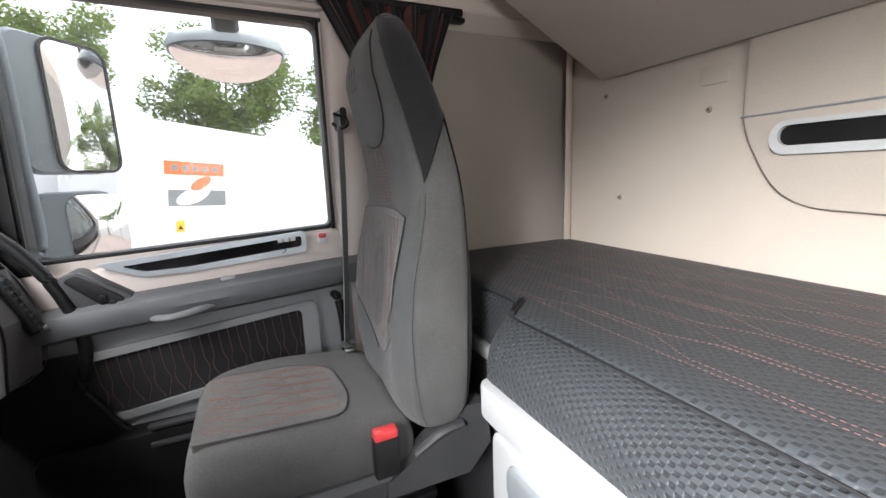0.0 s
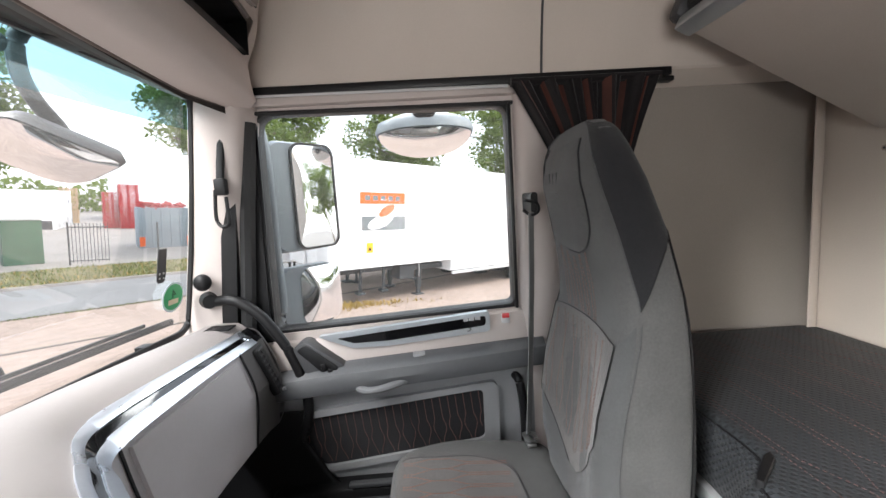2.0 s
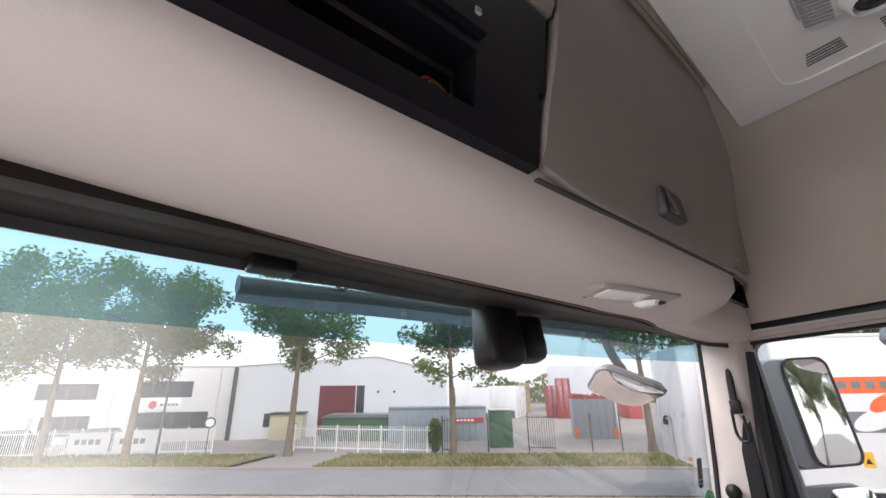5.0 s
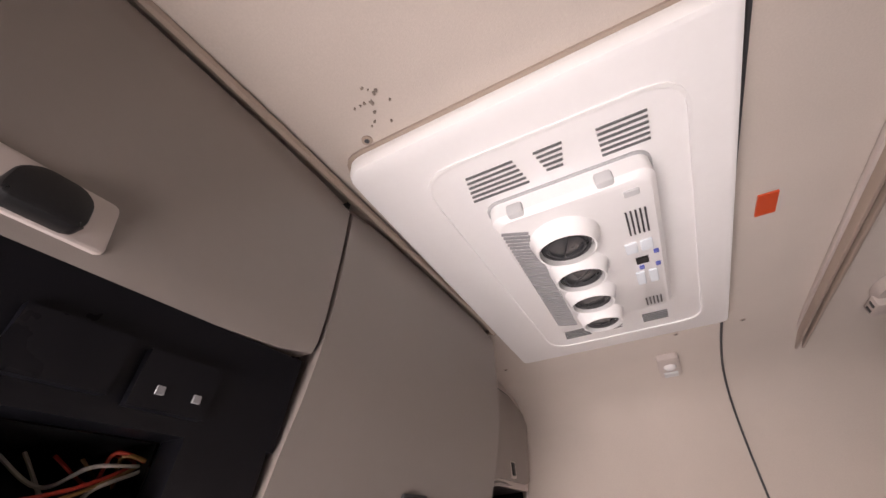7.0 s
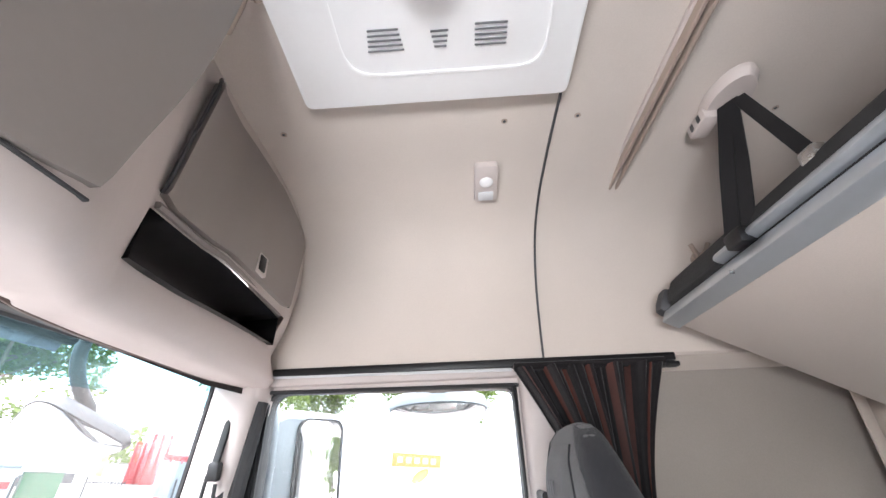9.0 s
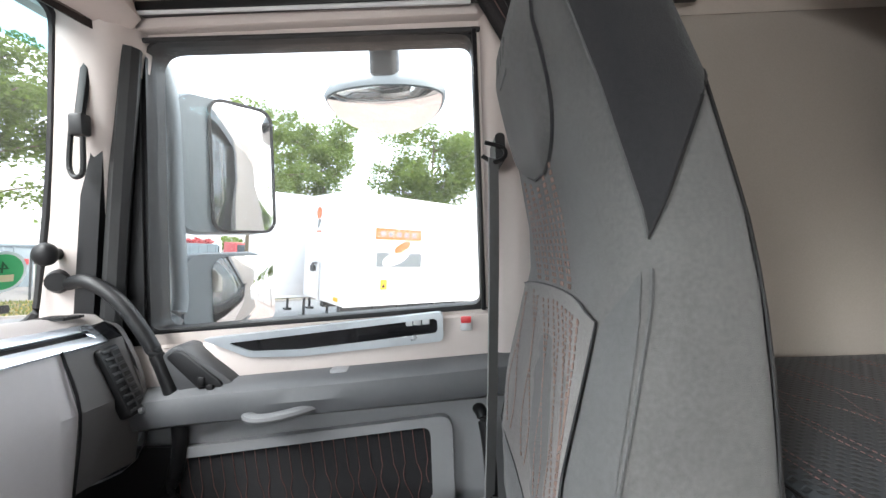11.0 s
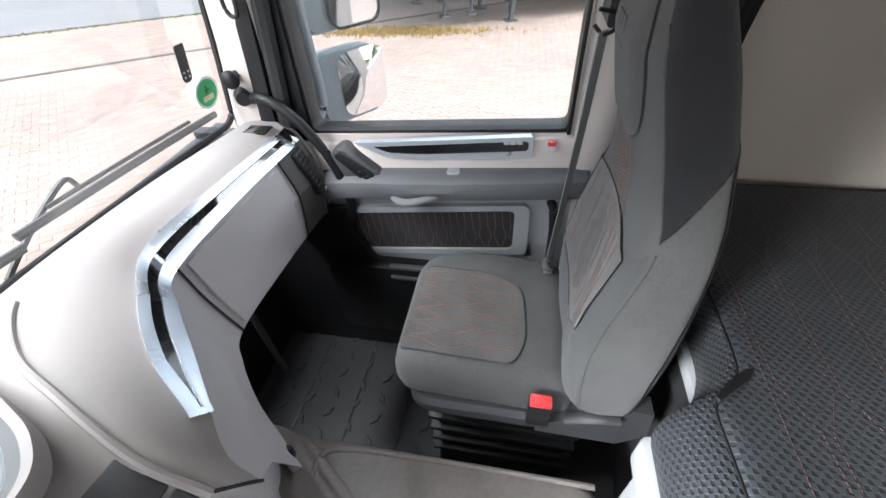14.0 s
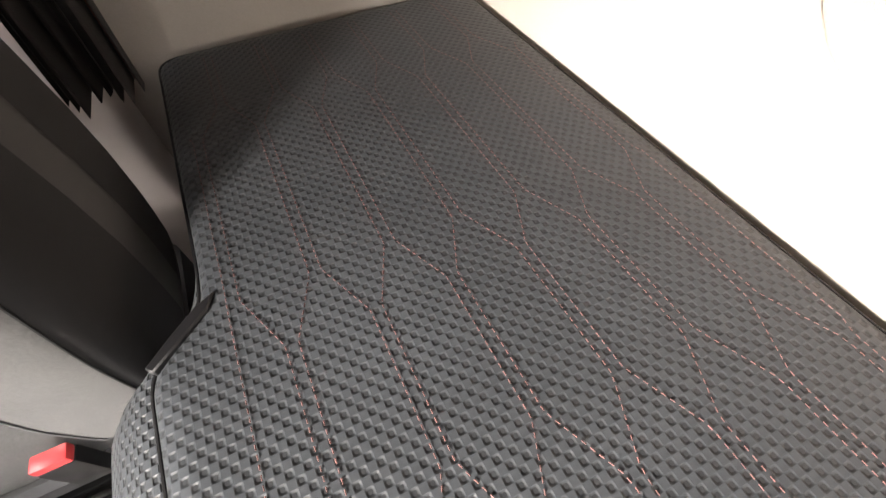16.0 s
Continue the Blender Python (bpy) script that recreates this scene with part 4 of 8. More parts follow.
rings = [[b.verts.new(q) for q in mattress_ring(1, g, z)] for g, z in ((0.001, 2.366), (0.003, 2.373), (0.012, 2.379), (0.035, 2.381))]
n = len(rings[0])
for a, c in zip(rings, rings[1:]):
    for k in range(n):
        b.faces.new((a[k], a[(k + 1) % n], c[(k + 1) % n], c[k]))
b.faces.new(rings[-1])
bmesh.ops.recalc_face_normals(b, faces=b.faces)
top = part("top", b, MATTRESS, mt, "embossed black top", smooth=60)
part("piping", tube(mattress_ring(1, -0.001, 2.372) + mattress_ring(1, -0.001, 2.372)[:1], 0.0022, 6, n=1), BLACK, mt, "black piping")
# black patch put in for the shaded hollow at the mattress corner
b = prism([(0.512, -0.466), (0.500, -0.442), (0.472, -0.411), (0.447, -0.386), (0.438, -0.394), (0.460, -0.420), (0.488, -0.454)], "z", 2.366, 2.3838, 0.002, 1)
part("corner_hollow_shade", b, BLACK, mt, "black patch standing for the shaded hollow in the front corner")
st = bmesh.new()
CROSS = (-0.22, 0.19, 0.445, 0.84)
def lattice(x):
    """0 or 1: which of the two rows of paired lines; they change over at each crossing."""
    v = 0.0
    for k, c in enumerate(CROSS):
        t = min(1.0, max(0.0, (x - c) / 0.078 + 0.5))
        v += (t if k % 2 == 0 else -t)
    return v
for k in range(-5, 4):
    for sg in (-1, 1):
        ya, yb = -0.672 + 0.095 * k + 0.007 * sg, -0.672 + 0.095 * k + (0.0475 - 0.007) * sg
        pts = []
        for i in range(120):
            x = -0.45 + 1.5 * i / 119
            q = lattice(x)
            y = ya + (yb - ya) * (1 - q)
            if -1.07 < y < -0.47:
                pts.append((x, y, 2.3822))
        if len(pts) > 4:
            dashes(pts, 0.0006, st, 0.005, 0.004)
tagged(part("stitching", st, THREAD_D, mt, "dull dark-red stitching lines"), kind="stuff")

bb = thing("lower_bunk", (0, -0.7, 1.5), "grey bunk base with a pale front rail and a drawer", "bunk")
part("frame", prism(round_poly([(-1.10, -1.11), (1.10, -1.11), (1.10, -0.46), (0.45, -0.44), (0.40, -0.315), (-0.40, -0.315), (-0.45, -0.44), (-1.10, -0.46)], 0.015, 3), "z", 1.50, 2.238), DARK, bb)
part("front_rail", prism(round_poly([(-0.412, -0.335), (-0.412, -0.294), (0.405, -0.294), (0.420, -0.305), (0.428, -0.40), (0.40, -0.41), (0.385, -0.335)], 0.01, 3), "z", 2.205, 2.272, 0.006), RAIL, bb, "pale grey front rail")
part("drawer", prism(rounded(-0.36, 0.385, 1.62, 2.195, 0.03), "y", -0.318, -0.304, 0.006), RAIL, bb, "pale grey drawer front")
part("drawer_grip", prism(rounded(-0.28, 0.33, 2.085, 2.165, 0.03), "y", -0.308, -0.298, 0.004), SILVER, bb, "silver drawer grip")
part("side_rail", box(0.45, 1.08, -0.452, -0.428, 2.20, 2.235, 0.004), RAIL, bb, "pale edge rail")

# ---------------------------------------------------------------- upper bunk, folded part-way up
ub = thing("upper_bunk", (0, -1.07, 2.95), "tilted upper bunk with an aluminium front rail and black mesh mattress", "bunk")
def tilted(y0, y1, z0, z1, x0, x1, r=0.01):
    """A bar in the bunk's own plane: y along its depth from the hinge, z square to it."""
    b = box(x0, x1, y0, y1, z0, z1, r)
    b.transform(Matrix.Translation((0, -1.085, 2.945)) @ Matrix.Rotation(radians(27.5), 4, "X"))
    return b
part("board", tilted(0.0, 0.575, 0.0, 0.03, -0.93, 0.92), LINER, ub, "cream fabric underside")
part("front_rail", tilted(0.555, 0.60, -0.006, 0.030, -0.94, 0.93, 0.006), SILVER, ub, "aluminium front rail")
part("front_rail_upper", tilted(0.592, 0.618, 0.038, 0.056, -0.8, 0.66, 0.007), SILVER, ub, "aluminium rail")
part("mattress", tilted(0.02, 0.612, 0.034, 0.128, -0.93, 0.925, 0.030), pattern(material("bunk_mesh", (0.028, 0.029, 0.031), 0.85, vary=0.1, scale=20), "cells", (120, 200, 150), 0.8, 0.004), ub, "black mesh mattress")
part("end_cap", tilted(0.56, 0.62, 0.02, 0.10, 0.915, 0.965, 0.022), DARK, ub, "dark mesh end cap")

bs = thing("bunk_strap", (0.51, -0.57, 3.28), "black webbing straps holding up the bunk from a grey roof bracket", "strap")
part("bracket", loft([[(0.497 + 0.078 * math.cos(a) * w, -0.605 + 0.045 * math.sin(a) * w, z) for a in [2 * math.pi * i / 20 for i in range(20)]] for z, w in ((3.574, 1.0), (3.566, 1.0), (3.552, 0.85))]), CONSOLE, bs, "grey-cream bracket")
bx = part("bracket_box", box(0.520, 0.590, -0.600, -0.560, 3.535, 3.566, 0.008), CONSOLE, bs)
for x in (0.535, 0.562):
    part("bracket_slot", box(x, x + 0.010, -0.5605, -0.5585, 3.541, 3.556), DARK, bx, "dark bracket slot")
def webbing(p, q, w, sag):
    """A flat strap from p down to q."""
    p, q = Vector(p), Vector(q)
    side = Vector((0.82, 0.57, 0)).normalized()
    return loft([[c + side * w, c - side * w, c - side * w + Vector((0.003, -0.004, 0)), c + side * w + Vector((0.003, -0.004, 0))] for c in (p, p.lerp(q, 0.5) + Vector((0, sag, 0)), q)])
part("strap", webbing((0.504, -0.598, 3.555), (0.577, -0.556, 3.270), 0.015, 0.003), BLACK, bs, "black webbing strap")
part("strap", webbing((0.492, -0.604, 3.555), (0.548, -0.570, 3.270), 0.013, -0.004), BLACK, bs, "black webbing strap")
part("rear_strap", webbing((0.484, -0.612, 3.550), (0.400, -0.605, 3.325), 0.013, 0.0), BLACK, bs, "black webbing strap")
part("lower_hook", box(0.540, 0.592, -0.585, -0.545, 3.250, 3.284, 0.008), BLACK, bs)
part("rear_hook", box(0.375, 0.412, -0.615, -0.585, 3.305, 3.335, 0.006), STEEL, bs, "steel strap end")
hk = thing("wall_hook", (1.02, -0.72, 3.43), "small grey plastic coat hook on the lining", "hook")
part("plate", disc((0.996, -0.73, 3.425), (-1, 0, -0.4), 0.022, 0.019, 0.024, 14), TRACK, hk)
for k in (-1, 1):
    part("prong", tube([(0.978, -0.73, 3.420), (0.955, -0.73 + 0.014 * k, 3.428), (0.948, -0.73 + 0.026 * k, 3.452)], 0.0075, 6), TRACK, hk)

# curtain track across the roof
ct = thing("curtain_track", (0.2, -0.44, 3.56), "beige double curtain track along the roof lining", "curtain track")
for k, dy in enumerate((0.0, 0.017)):
    part("channel", box(-0.95, 0.955 - 0.02 * k, -0.449 - dy, -0.440 - dy, 3.548, 3.574, 0.003), TRACK, ct)
part("base_strip", box(-0.95, 0.96, -0.473, -0.434, 3.566, 3.577, 0.003), CONSOLE, ct)
part("end_stop", box(0.935, 0.962, -0.470, -0.437, 3.540, 3.566, 0.006), CONSOLE, ct)

def screw(p, n=(0, 0, -1), r=0.009):
    sc = thing("lining_button", p, "small grey fixing button in the roof lining", "fastener", group="lining buttons")
    n = Vector(n).normalized()
    part("cap", disc(Vector(p) - n * 0.004, n, r, r * 0.8, 0.007, 14), TRACK, sc)
    part("socket", disc(Vector(p) + n * 0.002, n, r * 0.4, r * 0.4, 0.0015, 8), DARK, sc)
for p in ((0.533, 0.351, 3.576), (0.535, -0.144, 3.576), (0.531, -0.304, 3.576), (0.546, -0.737, 3.576), (0.555, -0.945, 3.576), (-0.42, 0.19, 3.577)):
    screw(p)
for p in ((0.93, -1.118, 2.90), (0.855, -1.118, 2.55), (0.56, -1.118, 2.80)):
    screw(p, (0, 1, 0))
for k, (x, z) in enumerate(((1.026, 3.372), (1.046, 3.25))):
    vt = thing("lining_patch", (x, -0.44, z), "small square moulding in the side lining", "lining patch", group="lining patches")
    b = box(-0.004, 0.004, -0.018, 0.018, -0.03, 0.03, 0.003)
    b.transform(Matrix.Translation((x, -0.44, z)) @ Matrix.Rotation(radians(-16 + 8 * k), 4, "Y"))
    part("patch", b, TRACK, vt)
og = thing("orange_label", (-0.02, -0.31, 3.575), "orange safety sticker on the roof lining", "sticker")
part("label", box(-0.014, 0.046, -0.322, -0.292, 3.5735, 3.5765), ORANGE_TAG, og)

# old scuffs in the lining
sf = thing("lining_scuff", (-0.455, 0.148, 3.577), "small dark scuff marks in the roof lining", "scuff mark", kind="stuff")
rng = random.Random(5)
STAIN = material("lining_stain", (0.24, 0.20, 0.17), 0.95, vary=0.3, scale=40)
b = bmesh.new()
for k in range(16):
    x, y, r = -0.455 + rng.gauss(0, 0.018), 0.148 + rng.gauss(0, 0.010), rng.uniform(0.0010, 0.0026)
    merge(b, prism([(x + r * rng.uniform(0.5, 1.3) * math.cos(a), y + r * rng.uniform(0.5, 1.3) * math.sin(a)) for a in np.linspace(0, 5.5, 7)], "z", 3.5735, 3.5765))
part("marks", b, STAIN, sf)

# ---------------------------------------------------------------- reading light in the side of the roof
rl = thing("ceiling_light", (0.74, -0.11, 3.55), "small cream reading light set in the roof lining", "light")
tl = Matrix.Translation((0.724, -0.108, 3.553)) @ Matrix.Rotation(radians(8), 4, "Y")
b = prism(rounded(-0.065, 0.065, -0.030, 0.030, 0.012), "z", -0.012, 0.01, 0.004)
b.transform(tl)
part("housing", b, CONSOLE, rl)
b = ball((-0.01, 0, -0.012), 0.018, (1, 1, 0.6), 14)
b.transform(tl)
part("lens", b, LAMP, rl, "clear round lens")
b = box(0.025, 0.055, -0.02, 0.02, -0.017, -0.008, 0.003)
b.transform(tl)
part("rocker", b, OFFWHITE, rl, "white rocker")

# ---------------------------------------------------------------- roof hatch with the cooler in it
ac = thing("roof_hatch", (0, 0, 3.57), "white plastic roof hatch panel with a parking cooler", "roof hatch")
HO = round_poly([(-0.407, 0.239), (-0.412, -0.240), (0.443, -0.258), (0.444, 0.264)], [0.03, 0.02, 0.02, 0.02], 5)
HI = round_poly([(-0.354, 0.158), (-0.347, -0.186), (0.372, -0.200), (0.372, 0.160)], [0.06, 0.05, 0.05, 0.06], 5)
part("panel", prism(HO, "z", 3.545, 3.577, 0.008), WHITE, ac)
part("step", ring_plate(HI, [(x * 0.985, y * 0.98) for x, y in HI], "z", 3.5425, 3.549), WHITE, ac)
part("gasket", prism([(x * 1.010, y * 1.015) for x, y in HO], "z", 3.572, 3.5775), TRACK, ac, "grey hatch gasket")
cool = part("cooler", loft([[(x, y, z) for x, y in rounded(-0.250 + g, 0.174 - g, -0.134 + g, 0.094 - g, 0.02, 4)] for z, g in ((3.546, 0.0), (3.516, 0.0), (3.508, 0.008))]), WHITE, ac, "white cooler unit")
# thin grey ring imitating the shadow where the cooler meets the hatch
part("cooler_shade_ring", prism(rounded(-0.2535, 0.1775, -0.1375, 0.0975, 0.022, 4), "z", 3.5415, 3.548), RAIL, ac, "grey ring standing for the shadow round the cooler")
for k, (x, r) in enumerate(((-0.165, 0.041), (-0.066, 0.038), (0.034, 0.036), (0.136, 0.035))):
    rim = bmesh.new()
    bmesh.ops.create_cone(rim, cap_ends=False, segments=28, radius1=r * 1.24, radius2=r, depth=0.026)
    rim.transform(Matrix.Translation((x, 0.005, 3.496)) @ Matrix.Rotation(math.pi, 4, "X"))
    bmesh.ops.solidify(rim, geom=list(rim.faces), thickness=0.003)
    part("nozzle", rim, WHITE, cool, "round white air nozzle")
    part("bowl", ball((x, 0.005, 3.499), r * 0.98, (1, 1, 0.22), 20), BOWL, cool, "dark smoked nozzle bowl")
    for g, z in ((0.90, 3.4915), (0.70, 3.4900)):
        part("nozzle_ring", ring_plate([(x + r * g * math.cos(a), 0.005 + r * g * math.sin(a)) for a in [math.pi * j / 12 for j in range(24)]], [(x + r * (g - 0.07) * math.cos(a), 0.005 + r * (g - 0.07) * math.sin(a)) for a in [math.pi * j / 12 for j in range(24)]], "z", z - 0.002, z + 0.002), DARK, cool)
    fin = box(-r * 0.80, r * 0.80, -0.0009, 0.0009, -0.0009, 0.0009)
    fin.transform(Matrix.Translation((x, 0.005, 3.4872)) @ Matrix.Rotation(radians(20 + 25 * k), 4, "Z"))
    part("nozzle_fin", fin, DARK, cool)
gr = bmesh.new()
for k in range(38):
    x = -0.213 + 0.0098 * k
    q = box(-0.0024, 0.0024, -0.020, 0.020, 3.5055, 3.5085)
    q.transform(Matrix.Translation((x, 0.067 + 0.009 * k / 38, 0)) @ Matrix.Rotation(radians(25), 4, "Z"))
    merge(gr, q)
tagged(part("intake_grille", gr, GREY, cool, "grey intake bars"), kind="stuff")
for x0, x1, n in ((-0.178, -0.118, 5), (0.115, 0.145, 5)):
    for k in range(n):
        part("vent_slot", box(x0, x1, -0.114 + 0.0065 * k, -0.1115 + 0.0065 * k, 3.5055, 3.5085), DARK, cool)
for x, y, w, h, mt2 in ((-0.125, -0.115, 0.03, 0.018, PALE_KEY), (-0.125, -0.092, 0.03, 0.018, PALE_KEY), (-0.075, -0.105, 0.020, 0.020, BLACK), (-0.088, -0.122, 0.010, 0.008, BLUE), (-0.046, -0.122, 0.010, 0.008, BLUE), (-0.046, -0.096, 0.010, 0.008, BLUE), (-0.025, -0.115, 0.045, 0.014, PALE_KEY), (-0.025, -0.094, 0.045, 0.014, PALE_KEY), (-0.255, -0.11, 0.012, 0.02, OFFWHITE)):
    part("key", box(x + 0.03, x + 0.03 + w, y, y + h, 3.5050, 3.5085, 0.001, 1), mt2, cool, "control key")
for x0, yc, hw, n in ((-0.319, 0.062, 0.034, 6), (-0.318, -0.019, 0.019, 5), (-0.316, -0.110, 0.030, 6), (0.280, 0.080, 0.026, 5), (0.288, -0.014, 0.015, 4), (0.280, -0.100, 0.027, 5)):
    for k in range(n):
        grow = 1 + 0.05 * k if yc > 0.03 else (1 - 0.1 * k if hw < 0.02 else 1.0)
        part("slot", box(x0 + 0.0095 * k, x0 + 0.0095 * k + 0.0026, yc - hw * grow, yc + hw * grow, 3.5425, 3.5475), VENT_IN, ac)
for x, y in ((-0.250, 0.052), (-0.250, -0.072)):
    part("clip", box(x - 0.006, x + 0.020, y - 0.012, y + 0.012, 3.510, 3.530, 0.004), OFFWHITE, ac)

# ---------------------------------------------------------------- overhead storage console
oc = thing("overhead_console", (0, 0.4, 3.1), "cream plastic overhead storage console with locker doors above the windscreen", "console")
FACE = [(-1.2, 0.40), (-0.98, 0.335), (-0.90, 0.315), (0.168, 0.315), (0.22, 0.340), (0.29, 0.374), (0.45, 0.405), (0.61, 0.420), (0.95, 0.462), (1.2, 0.53)]
BELLY = [(3.10, 0.004), (3.14, 0.002), (3.20, -0.009), (3.25, -0.022), (3.30, -0.032), (3.36, -0.038), (3.44, -0.038), (3.60, -0.032)]
def face_y(x):
    """Front of the console at its foot: straight before the driver, set back before the passenger."""
    for a, c in zip(FACE, FACE[1:]):
        if x <= c[0]:
            t = (x - a[0]) / (c[0] - a[0])
            return a[1] + (c[1] - a[1]) * t
    return FACE[-1][1]
def lean(z, x=0.0):
    """How far the console's face stands before its foot: a soft belly before the driver."""
    if x < 0.2:
        for a, c in zip(BELLY, BELLY[1:]):
            if z <= c[0]:
                return a[1] + (c[1] - a[1]) * max(0.0, (z - a[0]) / (c[0] - a[0]))
        return BELLY[-1][1]
    k = 1.0 if x < 0.2 else max(-0.2, min(1.1, -0.2 + 1.3 * (x - 0.33) / 0.5)) if x > 0.33 else 1.0 - 1.2 * (x - 0.2) / 0.13
    return -0.040 * k * max(0.0, z - 3.13) / 0.43
def under_z(x):
    return 3.082 + (0.05 if x < 0 else 0.03) * max(0.0, abs(x) - 0.25)
def lip_at(x):
    """Front lip of the underside: depth and height, higher and further forward before the driver."""
    k = max(0.0, min(1.0, -x / 0.5))
    y = 0.505 + 0.055 * k if x < 0 else max(screen_y(x, 3.13) - 0.012 - 0.204 * blind_depth(x), face_y(x) + 0.115)
    return y, max(3.102 if x < 0.3 else 3.097, under_z(x) + 0.010) + 0.030 * k
def ramp(x, *pts):
    for a, c in zip(pts, pts[1:]):
        if x <= c[0]:
            return a[1] + (c[1] - a[1]) * max(0.0, (x - a[0]) / (c[0] - a[0]))
    return pts[-1][1]
def bin_top(x):
    return ramp(x, (0.20, 3.215), (0.295, 3.226), (0.54, 3.262), (0.87, 3.270)) if x > -0.3 else 3.214
def bin_low(x):
    return ramp(x, (0.20, 3.142), (0.295, 3.149), (0.54, 3.171), (0.87, 3.197)) if x > -0.3 else 3.159
b = bmesh.new()
XS = sorted(set([round(v, 4) for v in np.linspace(-1.06, 1.06, 54)] + [-0.631, -0.482, 0.295, 0.90]))
rows = []
for x in XS:
    f = face_y(x)
    a = abs(x)
    fade = max(0.0, min(1.0, (x - 0.17) / 0.15))
    end = max(0.0, (a - 0.93) / 0.13)
    z0 = under_z(x)
    fb = f - 0.012 + 0.030 * fade
    lip_y, lip_z = lip_at(x)
    rise = (lip_z - z0 - 0.006) / max(0.05, lip_y - fb - 0.035)
    zb = max(bin_low(x), z0 + 0.030)
    pts = [(f + 0.012 + lean(3.6, x), 3.60), (f + 0.012 + lean(3.4, x), 3.40), (f + 0.012 + lean(bin_top(x), x) + 0.03 * end, bin_top(x)), (fb + 0.012 + 0.03 * end, zb), (fb + 0.016, z0 + 0.028), (fb + 0.035, z0 + 0.010), (fb + 0.07, z0 + 0.004 + 0.03 * rise),
           (min(lip_y - 0.015, fb + 0.15), z0 + 0.004 + 0.11 * rise), (lip_y - 0.006, lip_z - 0.004), (lip_y, lip_z), (lip_y + 0.01, 3.16), (lip_y + 0.03, 3.3)]
    rows.append([b.verts.new((x, y, z)) for y, z in pts])
for i in range(len(XS) - 1):
    hole = (XS[i] >= 0.295 and XS[i + 1] <= 0.90) or (XS[i] >= -0.631 and XS[i + 1] <= -0.482)
    for k in range(11):
        if not (hole and k == 2):
            b.faces.new((rows[i][k], rows[i][k + 1], rows[i + 1][k + 1], rows[i + 1][k]))
bmesh.ops.recalc_face_normals(b, faces=b.faces)
part("shell", b, CONSOLE, oc, smooth=50)
for nm, x0, x1 in (("stowage_bin", 0.295, 0.90), ("slot", -0.631, -0.482)):
    b = bmesh.new()
    rr = []
    for x in np.linspace(x0, x1, 12):
        f = face_y(x)
        zb = max(bin_low(x), under_z(x) + 0.030)
        rr.append([b.verts.new(q) for q in ((x, f + 0.013, bin_top(x)), (x, f + 0.12, bin_top(x) - 0.004), (x, f + 0.12, zb), (x, f + 0.016, zb))])
    for p, q in zip(rr, rr[1:]):
        for k in range(3):
            b.faces.new((p[k], p[k + 1], q[k + 1], q[k]))
    b.faces.new(rr[0])
    b.faces.new(rr[-1][::-1])
    part(nm, b, BLACK, oc, "black open recess", smooth=30)
# locker doors: a curved plate that follows the face
def locker(x0, x1, z0, z1, name, mat_, lab, depth=0.014, zc=0.0):
    def ring(x, g):
        f = 0.315
        def at(y, z):
            return (x + (0.055 * (z - 3.14) / 0.415 if x > -0.45 else 0), f + y + lean(z), z)
        belly = [at(-depth, z0 + 0.012 + g + (z1 - z0 - 0.024 - 2 * g) * k / 7) for k in range(8)]
        return [at(0.010, z0 + g), at(-depth + 0.004, z0 + g)] + belly + [at(-depth + 0.006, z1 - g), at(0.02, z1 - g)]
    xs = np.linspace(x0, x1, max(6, int(abs(x1 - x0) / 0.04)))
    rr = [ring(x, 0.012 if i in (0, len(xs) - 1) else (0.004 if i in (1, len(xs) - 2) else 0.0)) for i, x in enumerate(xs)]
    return part(name, loft(rr), mat_, oc, lab, smooth=45)
mid = locker(-0.396, 0.148, 3.133, 3.555, "locker_door", LOCKER, "large grey-beige locker door")
b = loft([[(x, 0.309 + lean(3.14), 3.14), (x + 0.055, 0.309 + lean(3.56), 3.56), (x + 0.055, 0.33 + lean(3.56), 3.56), (x, 0.33, 3.14)] for x in (-0.405, -0.398)])
part("door_gap", b, BLACK, oc, "dark gap between locker doors")
part("door_gap", box(-0.395, 0.150, 0.3125, 0.325, 3.1300, 3.1325), DARK, oc, "dark gap under the locker door")
part("cornice", tube([(-1.0, 0.268, 3.564), (-0.4, 0.268, 3.566), (0.18, 0.268, 3.566), (0.22, 0.285, 3.566), (0.28, 0.345, 3.566)], 0.0065, 8, n=3), TRACK, oc, "dark shadow gap strip along the roof")
up = locker(-0.98, -0.404, 3.300, 3.555, "locker_door", LOCKER, "upper grey-beige locker door")
xs = np.linspace(0.304, 0.888, 16)
rr = []
for i, x in enumerate(xs):
    f, g = face_y(x), 0.008 if i in (0, 15) else 0.0
    zb = bin_top(x) + 0.018
    zt = ramp(x, (0.30, 3.535), (0.70, 3.535), (0.89, 3.50))
    q = 0.045 * max(0, (0.5 - x) / 0.19)
    rr.append([(x + q * (z - 3.24) / 0.30, f + y + lean(z, x), z) for y, z in ((0.014, zb + g), (0.000, zb + g), (-0.003, zb + 0.010 + g), (-0.003, 3.40), (-0.003, zt - 0.015 - g), (0.001, zt - g), (0.02, zt - g))])
part("locker_door", loft(rr), LOCKER, oc, "side locker door", smooth=45)
part("door_gap", tube([Vector(r[5]) + Vector((-0.004 if r is rr[0] else 0, 0.006, 0.005)) for r in rr], 0.003, 6, n=1), DARK, oc, "dark gap over the locker door")
part("door_gap", tube([Vector(q) + Vector((-0.005, 0.006, 0)) for q in rr[0][1:6]], 0.003, 6, n=1), DARK, oc, "dark gap beside the locker door")
